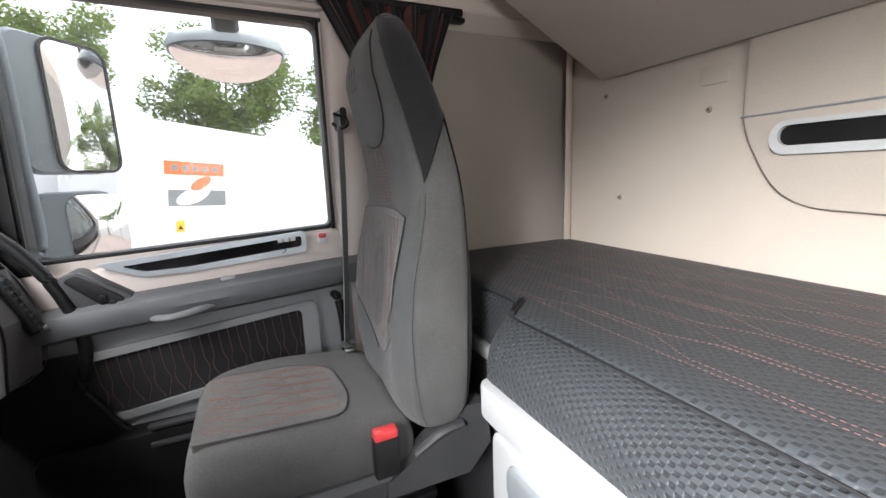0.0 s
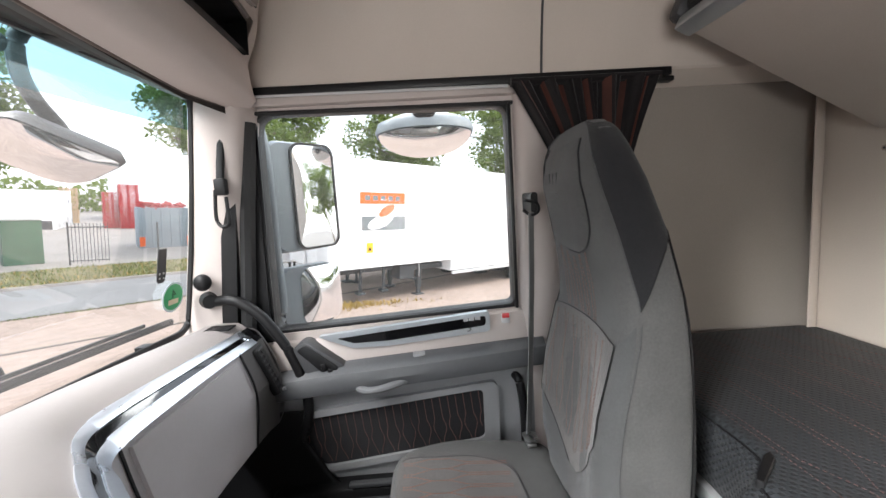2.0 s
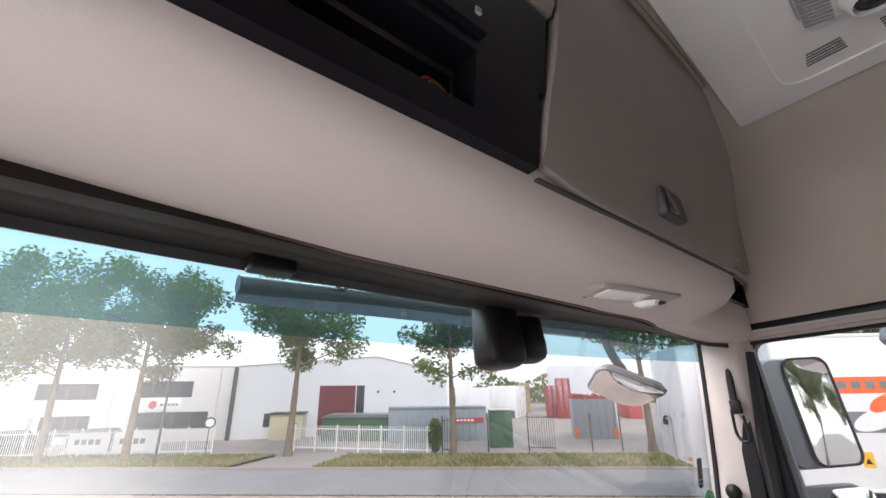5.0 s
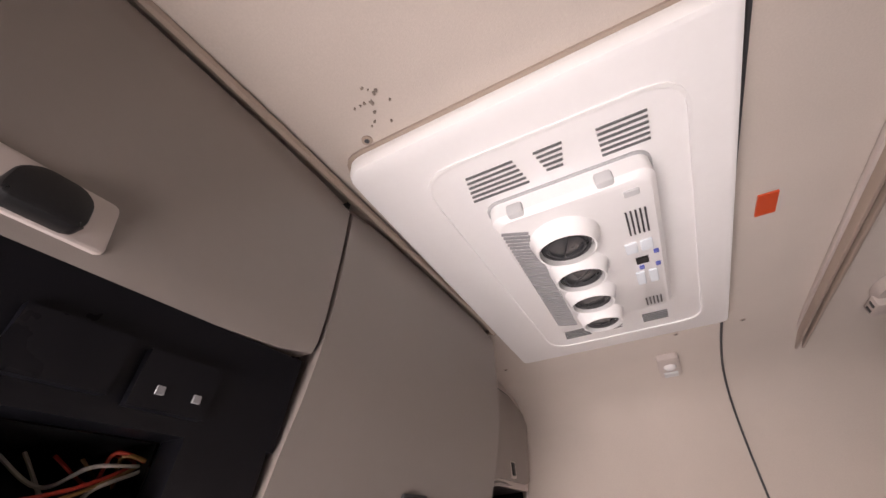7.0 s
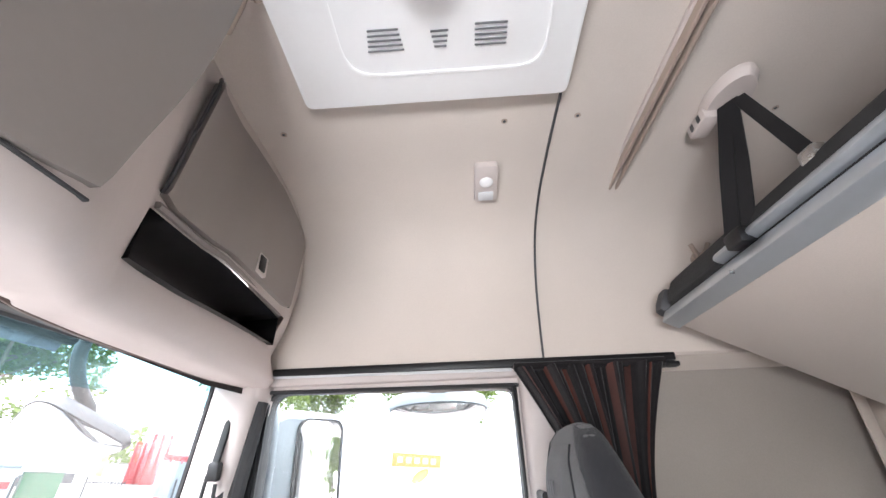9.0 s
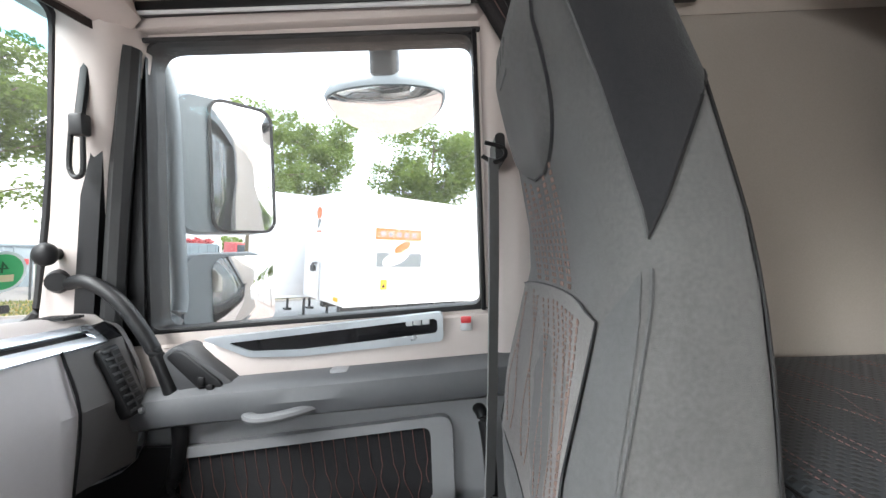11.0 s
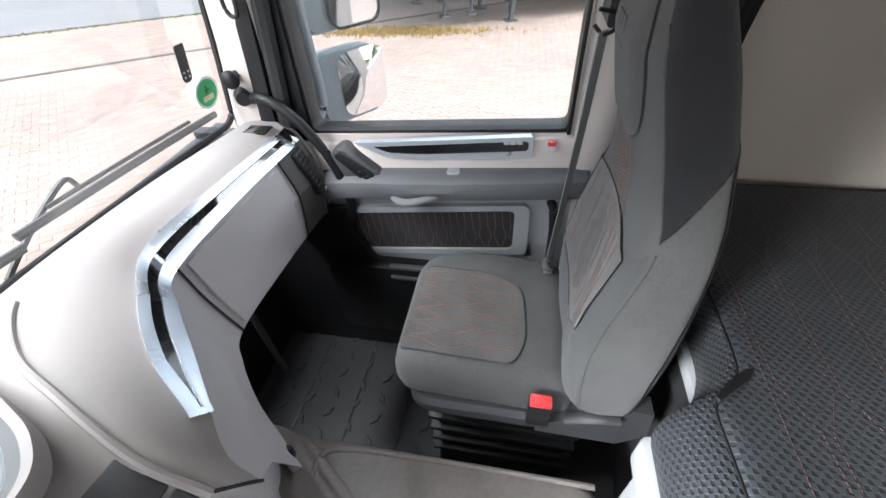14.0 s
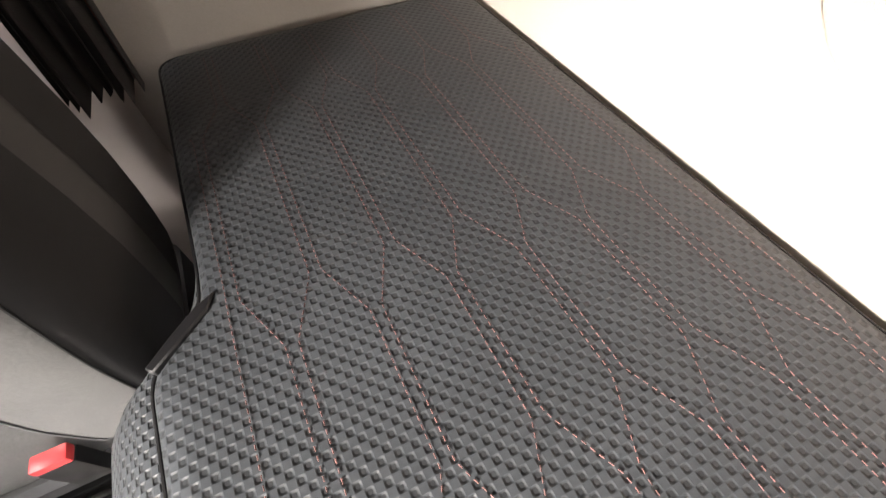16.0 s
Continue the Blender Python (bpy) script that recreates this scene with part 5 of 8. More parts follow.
part("door_gap", tube([Vector(q) + Vector((0.005, 0.006, 0)) for q in rr[-1][1:6]], 0.003, 6, n=1), DARK, oc, "dark gap beside the locker door")
part("bin_lip", tube([(x, face_y(x) + 0.008, bin_top(x) + 0.007) for x in xs], 0.006, 6, n=1), LOCKER, oc, "pale bin lip")
part("latch", box(0.634, 0.680, face_y(0.645) - 0.016, face_y(0.645) + 0.01, 3.288, 3.336, 0.004), CONSOLE, oc, "latch surround")
part("latch_button", box(0.639, 0.666, face_y(0.645) - 0.019, face_y(0.645) - 0.008, 3.294, 3.330, 0.003), BLACK, oc, "black latch button")
part("latch", prism(rounded(-0.162, -0.096, 3.154, 3.194, 0.006), "y", 0.2885, 0.306, 0.002), DARK, oc, "dark latch surround")
part("latch_button", prism(rounded(-0.156, -0.122, 3.158, 3.190, 0.004), "y", 0.2860, 0.302, 0.003), GLOSS_BLACK, oc, "black latch button")
def on_door(b):
    b.transform(Matrix.Translation((0, 0.315 - 0.014 + lean(3.37), 3.37)) @ Matrix.Rotation(math.atan(0.040 / 0.43), 4, "X"))
    return b
part("latch", on_door(prism(round_poly([(-0.692, -0.060), (-0.597, -0.060), (-0.602, -0.020), (-0.688, -0.020)], 0.006, 3), "y", -0.004, 0.01, 0.002)), CONSOLE, oc, "cream handle recess")
part("latch_button", on_door(prism(round_poly([(-0.666, -0.058), (-0.618, -0.058), (-0.620, -0.036), (-0.630, -0.029), (-0.654, -0.029), (-0.664, -0.036)], 0.008, 3), "y", -0.022, 0.0, 0.004)), BLACK, oc, "black locker handle")
# black instrument panel with an open slot
def strip(x0, x1, z0, z1, d0, d1, n=10):
    return loft([[(x, face_y(x) - d0 + lean(z0), z0), (x, face_y(x) - d0 + lean(z1), z1), (x, face_y(x) - d1 + lean(z1), z1), (x, face_y(x) - d1 + lean(z0), z0)] for x in np.linspace(x0, x1, n)])
PANEL_BLACK = material("radio_panel_black", (0.006, 0.006, 0.008), 0.32, vary=0.1, scale=9, spec=0.18)
part("panel_top", strip(-0.98, -0.392, 3.214, 3.300, 0.010, -0.02), PANEL_BLACK, oc, "black radio panel")
part("panel_bottom", strip(-0.98, -0.403, 3.135, 3.159, 0.012, -0.02), PANEL_BLACK, oc, "black radio panel")
part("panel_end", strip(-0.482, -0.400, 3.159, 3.214, 0.010, -0.02, 4), PANEL_BLACK, oc)
part("panel_end", strip(-0.98, -0.631, 3.159, 3.214, 0.004, -0.02, 6), GLOSS_BLACK, oc, "glossy black display")
part("blank", strip(-0.618, -0.553, 3.229, 3.268, 0.017, 0.008, 5), PANEL_BLACK, oc, "blank switch cover")
part("socket_cover", strip(-0.539, -0.478, 3.226, 3.265, 0.017, 0.008, 5), PANEL_BLACK, oc, "switch plate with two symbols")
for x in (-0.524, -0.494):
    part("symbol", box(x, x + 0.006, face_y(x) - 0.0380, face_y(x) - 0.034, 3.236, 3.242), GREY, oc, "pale printed symbol")
wires = thing("cable", (-0.52, 0.36, 3.18), "loose red and white cables hanging in the empty slot", "cable", group="slot cables")
for k, (m, zz) in enumerate(((WIRE_R, 3.19), (WIRE_Y, 3.185), (WIRE_W, 3.20), (WIRE_W, 3.183), (WIRE_R, 3.205), (WIRE_Y, 3.20))):
    f = face_y(-0.55)
    part("wire", tube([(-0.60 + 0.02 * k, f + 0.08, 3.208), (-0.575 + 0.02 * k, f + 0.03 + 0.008 * k, zz - 0.018), (-0.53 + 0.006 * k, f + 0.02, zz - 0.012 + 0.003 * k), (-0.485 + 0.004 * k, f + 0.03, 3.200), (-0.487, f + 0.06, 3.210)], 0.0016, 6), m, wires)

part("lip_strip", tube([(x, lip_at(x)[0] + 0.002, lip_at(x)[1] - 0.001) for x in np.linspace(-1.03, 1.0, 40)], 0.0035, 6, n=1), material("lip_brown", (0.085, 0.055, 0.047), 0.5), oc, "thin brown seam strip")

# interior lamp under the console
il = thing("interior_lamp", (-0.05, 0.41, 3.08), "cream interior lamp with clear lens and swivel spot under the console", "lamp")
tl = Matrix.Translation((-0.064, 0.400, 3.090)) @ Matrix.Rotation(radians(-9), 4, "Z")
def at_lamp(b):
    b.transform(Matrix.Diagonal((0.80, 0.86, 0.7, 1)))
    b.transform(tl)
    return b
part("housing", at_lamp(prism(round_poly([(-0.115, -0.025), (-0.06, -0.036), (0.11, -0.033), (0.118, 0.02), (0.105, 0.028), (-0.10, 0.030)], 0.012, 3), "z", -0.007, 0.012, 0.003)), material("lamp_housing", (0.33, 0.285, 0.265), 0.5, vary=0.03, scale=9), il)
part("lens", at_lamp(prism(round_poly([(-0.098, -0.02), (0.02, -0.025), (0.03, 0.02), (-0.088, 0.022)], 0.008, 3), "z", -0.010, -0.003, 0.002)), LAMP, il, "clear ribbed lens")
part("spot_cup", at_lamp(disc((0.066, 0.016, -0.003), (0.1, 0.2, -1), 0.024, 0.020, 0.012, 20)), WHITE, il, "white swivel spot")
part("spot_lens", at_lamp(ball((0.067, 0.018, -0.014), 0.016, (1, 1, 0.4), 14)), LAMP, il, "clear spot lens")
part("rocker", at_lamp(box(0.09, 0.108, 0.0, 0.016, -0.012, -0.004, 0.003)), DARK, il, "dark rocker")
screw((-0.094, 0.461, lip_at(-0.094)[1] - 0.008), (0, 0, -1), 0.006)

# ---------------------------------------------------------------- dashboard
da = thing("dashboard", (0.5, 0.7, 2.2), "grey-brown dashboard with silver trim strip sweeping round to the centre console", "dashboard")
STN = [
    [(1.075, 0.79, 2.49), (1.068, 0.70, 2.528), (1.048, 0.620, 2.510), (1.042, 0.578, 2.480), (1.036, 0.535, 2.37), (1.025, 0.548, 2.23), (1.02, 0.70, 2.16)],
    # windscreen edge, crown, trim top, trim bottom, face, lower edge, back below
    [(1.045, 0.80, 2.49), (1.035, 0.70, 2.525), (1.00, 0.625, 2.507), (0.99, 0.583, 2.478), (0.985, 0.545, 2.37), (0.975, 0.56, 2.23), (0.98, 0.70, 2.16)],
    [(0.80, 0.845, 2.49), (0.79, 0.735, 2.534), (0.77, 0.640, 2.512), (0.76, 0.600, 2.477), (0.755, 0.572, 2.37), (0.755, 0.570, 2.235), (0.78, 0.70, 2.15)],
    [(0.60, 0.86, 2.49), (0.56, 0.745, 2.550), (0.535, 0.652, 2.515), (0.514, 0.597, 2.478), (0.518, 0.580, 2.38), (0.535, 0.555, 2.255), (0.60, 0.70, 2.12)],
    [(0.42, 0.87, 2.49), (0.365, 0.70, 2.574), (0.405, 0.565, 2.518), (0.425, 0.530, 2.478), (0.44, 0.530, 2.38), (0.465, 0.520, 2.24), (0.55, 0.66, 2.05)],
    [(0.25, 0.88, 2.49), (0.262, 0.60, 2.578), (0.310, 0.468, 2.515), (0.345, 0.445, 2.478), (0.382, 0.448, 2.37), (0.40, 0.462, 2.2), (0.47, 0.60, 1.98)],
    [(0.12, 0.88, 2.49), (0.210, 0.475, 2.568), (0.247, 0.372, 2.495), (0.268, 0.362, 2.475), (0.340, 0.398, 2.36), (0.365, 0.415, 2.12), (0.42, 0.56, 1.90)],
    [(-0.05, 0.88, 2.49), (0.175, 0.372, 2.522), (0.208, 0.325, 2.465), (0.220, 0.318, 2.440), (0.28, 0.35, 2.33), (0.345, 0.39, 2.08), (0.38, 0.52, 1.88)],
    [(-0.25, 0.88, 2.49), (0.170, 0.296, 2.462), (0.196, 0.280, 2.420), (0.208, 0.276, 2.395), (0.262, 0.322, 2.300), (0.335, 0.375, 2.05), (0.36, 0.49, 1.86)],
]
LINES = [smooth_line([st[i] for st in STN], 8) for i in range(7)]
NST = len(LINES[0])


def dash_strip(i, j, s0=0, s1=None, mid=True, lift=0.0, bow=0.0):
    """The dash skin between two of its lines, slightly domed."""
    s1 = NST - 1 if s1 is None else s1
    b = bmesh.new()
    rows = []
    for s in range(s0, s1 + 1):
        a, c = LINES[i][s], LINES[j][s]
        row = []
        for k in range(7):
            t = k / 6
            p = a.lerp(c, t)
            p = p + Vector((0, -0.25, 1)).normalized() * (bow * math.sin(math.pi * t)) + Vector((-0.2, -1, 0.35)).normalized() * lift
            row.append(b.verts.new(p))
        rows.append(row)
    for p, q in zip(rows, rows[1:]):
        for k in range(6):
            b.faces.new((p[k], p[k + 1], q[k + 1], q[k]))
    bmesh.ops.recalc_face_normals(b, faces=b.faces)
    return b


part("top_rear", dash_strip(0, 1, bow=0.008), DASH_UP, da, "grey-brown grained dash top", smooth=60)
CUT = 64
part("top_front", dash_strip(1, 2, 0, CUT, bow=0.010), DASH_UP, da, "grey-brown grained dash edge", smooth=60)
TIP = 49
part("trim_back", dash_strip(2, 3, 0, TIP), GLOSS_BLACK, da, "glossy black trim channel", smooth=60)
part("flank_edge", dash_strip(2, 3, TIP, CUT), DASH_UP, da, "grey-brown dash edge", smooth=60)
part("face", dash_strip(3, 4, 11), DASH_LOW, da, "grey dash face", smooth=60)
part("face_lower", dash_strip(4, 5, 11), DASH_LOW, da, "grey dash face", smooth=60)
DASH_END = material("dash_end_plastic", (0.10, 0.094, 0.092), 0.5, vary=0.06, scale=8, bump=0.3, bump_scale=900)
part("end_face", dash_strip(3, 4, 0, 11), DASH_END, da, "dark grey dash end", smooth=60)
part("end_face_lower", dash_strip(4, 5, 0, 11), DASH_END, da, "dark grey dash end", smooth=60)
for i in range(1, 3):
    part("stack_panel", dash_strip(i, i + 1, CUT, NST - 1, bow=0.010 if i == 1 else 0.0), DARK, da, "dark centre stack panel", smooth=60)
# the end rolls round towards the door
roll = bmesh.new()
rr = [[roll.verts.new(q + Vector(d)) for d in ((0, 0, 0), (0.018, 0.006, 0), (0.032, 0.022, -0.002), (0.040, 0.055, -0.006), (0.044, 0.12, -0.012))] for q in smooth_line([LINES[i][0] for i in range(1, 7)], 4)]
for p, q in zip(rr, rr[1:]):
    for k in range(4):
        roll.faces.new((p[k], p[k + 1], q[k + 1], q[k]))
bmesh.ops.recalc_face_normals(roll, faces=roll.faces)
part("end_roll", roll, DASH_END, da, "rounded dark grey dash end", smooth=60)
part("underside", dash_strip(5, 6, 0, 34), BLACK, da, "black underside", smooth=60)
part("flank_lower", dash_strip(5, 6, 34), DASH_LOW, da, "grey dash flank", smooth=60)
# the silver strip: two bars with the black channel between them, split at the glove box
def trim_bar(t0, t1, s0, s1):
    rows = []
    for s in range(s0, s1 + 1):
        a, c = LINES[2][s], LINES[3][s]
        out = Vector((-0.15, -0.75, 0.65)).normalized()
        e = min(t1 + (0.36 * max(0.0, (s - TIP + 8) / 8) if s1 == TIP and t0 < 0.3 else 0.0), 1.12)
        rows.append([a.lerp(c, t0) + out * -0.004, a.lerp(c, t0) + out * 0.003, a.lerp(c, (t0 + e) / 2) + out * 0.0048, a.lerp(c, e) + out * 0.004, a.lerp(c, e) + out * -0.004])
    return loft(rows)
part("trim_bar", trim_bar(-0.06, 0.32, 8, 24), CHROME, da, "brushed silver strip")
part("trim_bar", trim_bar(0.62, 1.08, 8, 24), CHROME, da, "brushed silver strip")
part("trim_bar", trim_bar(-0.04, 0.30, 24, TIP), CHROME, da, "brushed silver strip")
part("trim_bar", trim_bar(0.66, 1.07, 24, TIP), CHROME, da, "brushed silver strip")
part("trim_end", trim_bar(-0.06, 1.08, 7, 8), CHROME, da, "brushed silver strip end")
part("trim_end", trim_bar(-0.04, 1.06, TIP - 1, TIP), CHROME, da, "brushed silver strip end")
# glove box lid and the seams
gl = bmesh.new()
rows = []
for s in range(12, 24):
    a, m, c = LINES[3][s], LINES[4][s], LINES[5][s]
    row = []
    for k in range(9):
        t = 0.06 + 0.88 * k / 8
        p = (a * (1 - t) ** 2 + m * 2 * t * (1 - t) + c * t * t) * 0.5 + (a.lerp(m, t * 2) if t < 0.5 else m.lerp(c, t * 2 - 1)) * 0.5
        row.append(gl.verts.new(p + Vector((0, -0.007, 0.001))))
    rows.append(row)
for p, q in zip(rows, rows[1:]):
    for k in range(8):
        gl.faces.new((p[k], p[k + 1], q[k + 1], q[k]))
bmesh.ops.recalc_face_normals(gl, faces=gl.faces)
bmesh.ops.solidify(gl, geom=list(gl.faces), thickness=0.01)
part("glove_box_lid", gl, DASH_LOW, da, "grey glove box lid", smooth=50)
def seam(s, i0, i1):
    pts = [LINES[k][s] + Vector((0, -0.003, 0.002)) for k in range(i0, i1 + 1)]
    return tube(pts, 0.0028, 6, n=4)
part("seam", seam(24, 3, 5), BLACK, da)
part("seam", seam(11, 3, 5), BLACK, da)
part("seam", seam(CUT, 1, 3), BLACK, da)
part("ridge", tube([p + Vector((-0.004, 0, 0.0005)) for p in LINES[1][34:]], 0.0065, 8, n=1), DASH_UP, da, "raised rim of the dash centre")
# end cap with the side air vent
vn = part("side_vent", prism(rounded(-0.026, 0.026, -0.072, 0.072, 0.008), "y", -0.010, 0.012, 0.004), BLACK, da, "black side air vent", local=True)
VM = BASE[da.name].inverted() @ Matrix.Translation((1.003, 0.556, 2.398)) @ Matrix.Rotation(radians(4), 4, "Z") @ Matrix.Rotation(radians(-21), 4, "X") @ Matrix.Rotation(radians(-3), 4, "Y")
vn.data.transform(VM)
for k in range(9):
    sl = box(-0.021, 0.021, -0.0125, -0.008, -0.064 + 0.0155 * k, -0.058 + 0.0155 * k, 0.001, 1)
    sl.transform(VM)
    part("vent_slat", sl, DARK, vn, local=True)
sl = box(-0.002, 0.002, -0.013, -0.008, -0.062, 0.064)
sl.transform(VM)
part("vent_divider", sl, DARK, vn, local=True)
wh = disc((0, -0.010, -0.07), (0, -1, 0), 0.006, 0.006, 0.008, 10)
wh.transform(VM)
part("vent_wheel", wh, GREY, vn, local=True)
dm = thing("demister_grille", (1.0, 0.66, 2.53), "small slotted side demister in the dash top", "vent")
for k in range(6):
    part("slat", box(0.975 + 0.008 * k, 0.979 + 0.008 * k, 0.635, 0.70, 2.524, 2.529), BLACK, dm)
# curved grab handle from the pillar down past the dash end
gh = thing("grab_handle", (1.0, 0.56, 2.5), "black curved grab handle beside the dashboard", "handle")
part("bar", tube([(1.055, 0.70, 2.590), (1.045, 0.655, 2.594), (1.042, 0.612, 2.575), (1.040, 0.563, 2.53), (1.040, 0.507, 2.437), (1.040, 0.475, 2.34), (1.042, 0.468, 2.25), (1.048, 0.50, 2.16), (1.050, 0.58, 2.10)], 0.0145, 12), BLACK, gh)
part("foot", disc((1.06, 0.72, 2.595), (-1, -0.6, 0), 0.026, 0.019, 0.03, 14), BLACK, gh)

# lower console flank, kick panel and switches
lc = thing("centre_console", (0.3, 0.45, 1.9), "dark grey centre console side reaching down to the tunnel", "console")
part("flank", loft([[(x, y, z) for x, y in round_poly([(0.0, 0.33 + g), (0.33 - g * 0.3, 0.385 + g), (0.40, 0.50), (0.44, 0.90), (0.0, 0.90)], [0.01, 0.04, 0.05, 0.01, 0.01], 4)] for z, g in ((1.80, 0.09), (1.90, 0.07), (2.08, 0.03), (2.2, 0.02), (2.36, 0.02))]), DASH_LOW, lc, smooth=70)
part("coat_hook", box(0.335, 0.352, 0.385, 0.415, 2.08, 2.125, 0.005), BLACK, lc, "black hook")
sw = thing("switch_bank", (0.12, 0.30, 2.46), "bank of black dashboard switches", "switches")
for k in range(2):
    b = box(-0.036, 0.012, -0.036, 0.036, -0.010, 0.006, 0.004)
    b.transform(Matrix.Translation((0.155 - 0.008 * k, 0.372 - 0.067 * k, 2.503 - 0.042 * k)) @ Matrix.Rotation(radians(-8), 4, "Z") @ Matrix.Rotation(radians(31), 4, "X"))
    part("switch", b, DARK, sw)
tr = thing("dash_tray", (0.05, 0.6, 2.57), "grey ribbed storage tray in the dash top", "tray")
TR = round_poly([(0.128, 0.412), (0.166, 0.46), (0.206, 0.571), (0.222, 0.672), (-0.01, 0.705), (-0.28, 0.74), (-0.28, 0.40)], [0.03, 0.03, 0.06, 0.04, 0.2, 0.04, 0.04], 5)
def shrunk(q):
    return [(-0.02 + (x + 0.02) * q, 0.57 + (y - 0.57) * q) for x, y in TR]
part("rim", ring_plate(TR, shrunk(0.95), "z", 2.560, 2.590), DASH_UP, tr, "grey-brown tray rim")
part("inner_wall", ring_plate(shrunk(0.95), shrunk(0.88), "z", 2.560, 2.5865), DARK, tr, "dark tray wall")
part("bed", prism(shrunk(0.89), "z", 2.560, 2.5805), pattern(material("tray_mat", (0.23, 0.25, 0.265), 0.6, vary=0.05, scale=9), "cells", (180, 180, 1), 0.9, 0.004), tr, "ribbed grey mat")
rc = thing("remote_control", (0.09, 0.55, 2.581), "small white remote control lying in the tray", "remote control")
b = box(-0.017, 0.017, -0.046, 0.046, 0.0, 0.015, 0.006)
b.transform(Matrix.Translation((0.092, 0.548, 2.582)) @ Matrix.Rotation(radians(-35), 4, "Z"))
part("case", b, WHITE, rc)
b = disc((0, 0.028, 0.0145), (0, 0, 1), 0.009, 0.009, 0.003, 14)
b.transform(Matrix.Translation((0.092, 0.548, 2.582)) @ Matrix.Rotation(radians(-35), 4, "Z"))
part("button", b, GREY, rc)

# ---------------------------------------------------------------- tunnel cover, mats
VINYL = material("tunnel_vinyl", (0.165, 0.148, 0.138), 0.36, vary=0.28, scale=7, fine=80, bump=0.35, bump_scale=500)
tn = thing("tunnel_cover", (0, 0.1, 1.5), "dark brown-grey vinyl engine tunnel cover with a welted edge", "floor cover")
def tun(x0, x1, y0, y1, r):
    return rounded(x0, x1, y0, y1, r, 5)
part("cover", loft([[(x, y, z + 0.004 * math.sin(x * 14) * math.cos(y * 11)) for x, y in tun(-0.5, 0.475 - g, -0.32, 0.50 - g, 0.08)] for z, g in ((1.50, -0.03), (1.84, -0.004), (1.868, 0.006), (1.880, 0.03), (1.882, 0.2))]), VINYL, tn, smooth=60)
part("welt", tube([(0.46, -0.30, 1.874), (0.458, 0.1, 1.876), (0.445, 0.36, 1.880), (0.40, 0.41, 1.890), (0.30, 0.40, 1.888)], 0.008, 8), VINYL, tn, "raised edge welt")
low = smooth_line([(0.50, 0.60, 1.80), (0.47, 0.50, 1.862), (0.442, 0.431, 1.884), (0.393, 0.368, 1.884), (0.341, 0.295, 1.884), (0.25, 0.285, 1.884)], 6)
high = smooth_line([(0.52, 0.82, 1.97), (0.49, 0.70, 1.99), (0.412, 0.560, 2.0), (0.322, 0.458, 2.0), (0.263, 0.405, 2.0), (0.20, 0.37, 2.0)], 6)
b = bmesh.new()
rr = [[b.verts.new(p.lerp(q, t) + Vector((0, 0, -0.030 * math.sin(math.pi * t) + 0.010 * math.sin(2 * math.pi * min(1, t * 2)) * (t < 0.5)))) for t in np.linspace(0, 1, 9)] for p, q in zip(low, high)]
for p, q in zip(rr, rr[1:]):
    for k in range(8):
        b.faces.new((p[k], p[k + 1], q[k + 1], q[k]))
bmesh.ops.recalc_face_normals(b, faces=b.faces)
part("heel", b, VINYL, tn, "vinyl rising to the console", smooth=70)
fm = thing("floor_mat", (0.75, 0.45, 1.5), "black rubber floor mat with raised leaf-shaped lugs", "mat")
part("sheet", prism(rounded(0.50, 1.08, 0.02, 0.92, 0.05), "z", 1.50, 1.512, 0.004), MATRUB, fm)
part("rim", ring_plate(rounded(0.505, 1.075, 0.025, 0.915, 0.05), rounded(0.525, 1.055, 0.045, 0.895, 0.04), "z", 1.51, 1.522), MATRUB, fm)
lug = prism(round_poly([(-0.030, 0.0), (0.0, -0.012), (0.030, 0.0), (0.0, 0.012)], 0.006, 2), "z", 0.0, 0.007, 0.002, 1)
lug_mesh = mesh_of("lug", lug, MATRUB, 38)
for i in range(6):
    for j in range(8):
        o = new("lug", lug_mesh)
        o.parent = fm
        o.matrix_basis = BASE[fm.name].inverted() @ Matrix.Translation((0.57 + 0.085 * i + 0.04 * (j % 2), 0.12 + 0.095 * j, 1.512)) @ Matrix.Rotation(radians(35 if (i + j) % 2 else -35), 4, "Z")
for k in range(3):
    part("rib", box(0.53, 1.05, 0.30 + 0.2 * k, 0.312 + 0.2 * k, 1.511, 1.518, 0.002), MATRUB, fm)
fs = thing("footwell_lining", (1.04, 0.7, 1.5), "black moulded lining on the footwell side", "lining")
side = smooth_line([(1.0, 0.470, 2.250), (1.0, 0.491, 2.174), (1.0, 0.458, 2.105), (1.0, 0.410, 2.024), (1.0, 0.317, 1.960), (1.0, 0.25, 1.945)], 5)
part("panel", prism([(0.92, 2.25)] + [(p.y, p.z) for p in side] + [(0.25, 1.50), (0.92, 1.50)], "x", 1.036, 1.046), BLACK, fs)
part("rolled_edge", tube([(1.040, p.y, p.z) for p in side], 0.008, 8, n=1), BLACK, fs)
# panel coloured black to carry the shadow under the dash
kp = thing("kick_panel", (0.95, 0.8, 1.5), "dark kick panel under the dashboard, blackened for deep shade", "panel")
part("panel", prism([(0.52, 1.50), (1.08, 1.50), (1.08, 2.2), (0.52, 2.2)], "y", 0.90, 0.92), BLACK, kp)
part("strut", tube([(0.80, 0.80, 1.60), (0.79, 0.80, 1.95), (0.78, 0.80, 2.15)], 0.012, 8), DARK, kp)

# ---------------------------------------------------------------- curtain
cu = thing("curtain", (1.05, -0.4, 2.5), "gathered black curtain with dark red stripes beside the seat", "curtain")
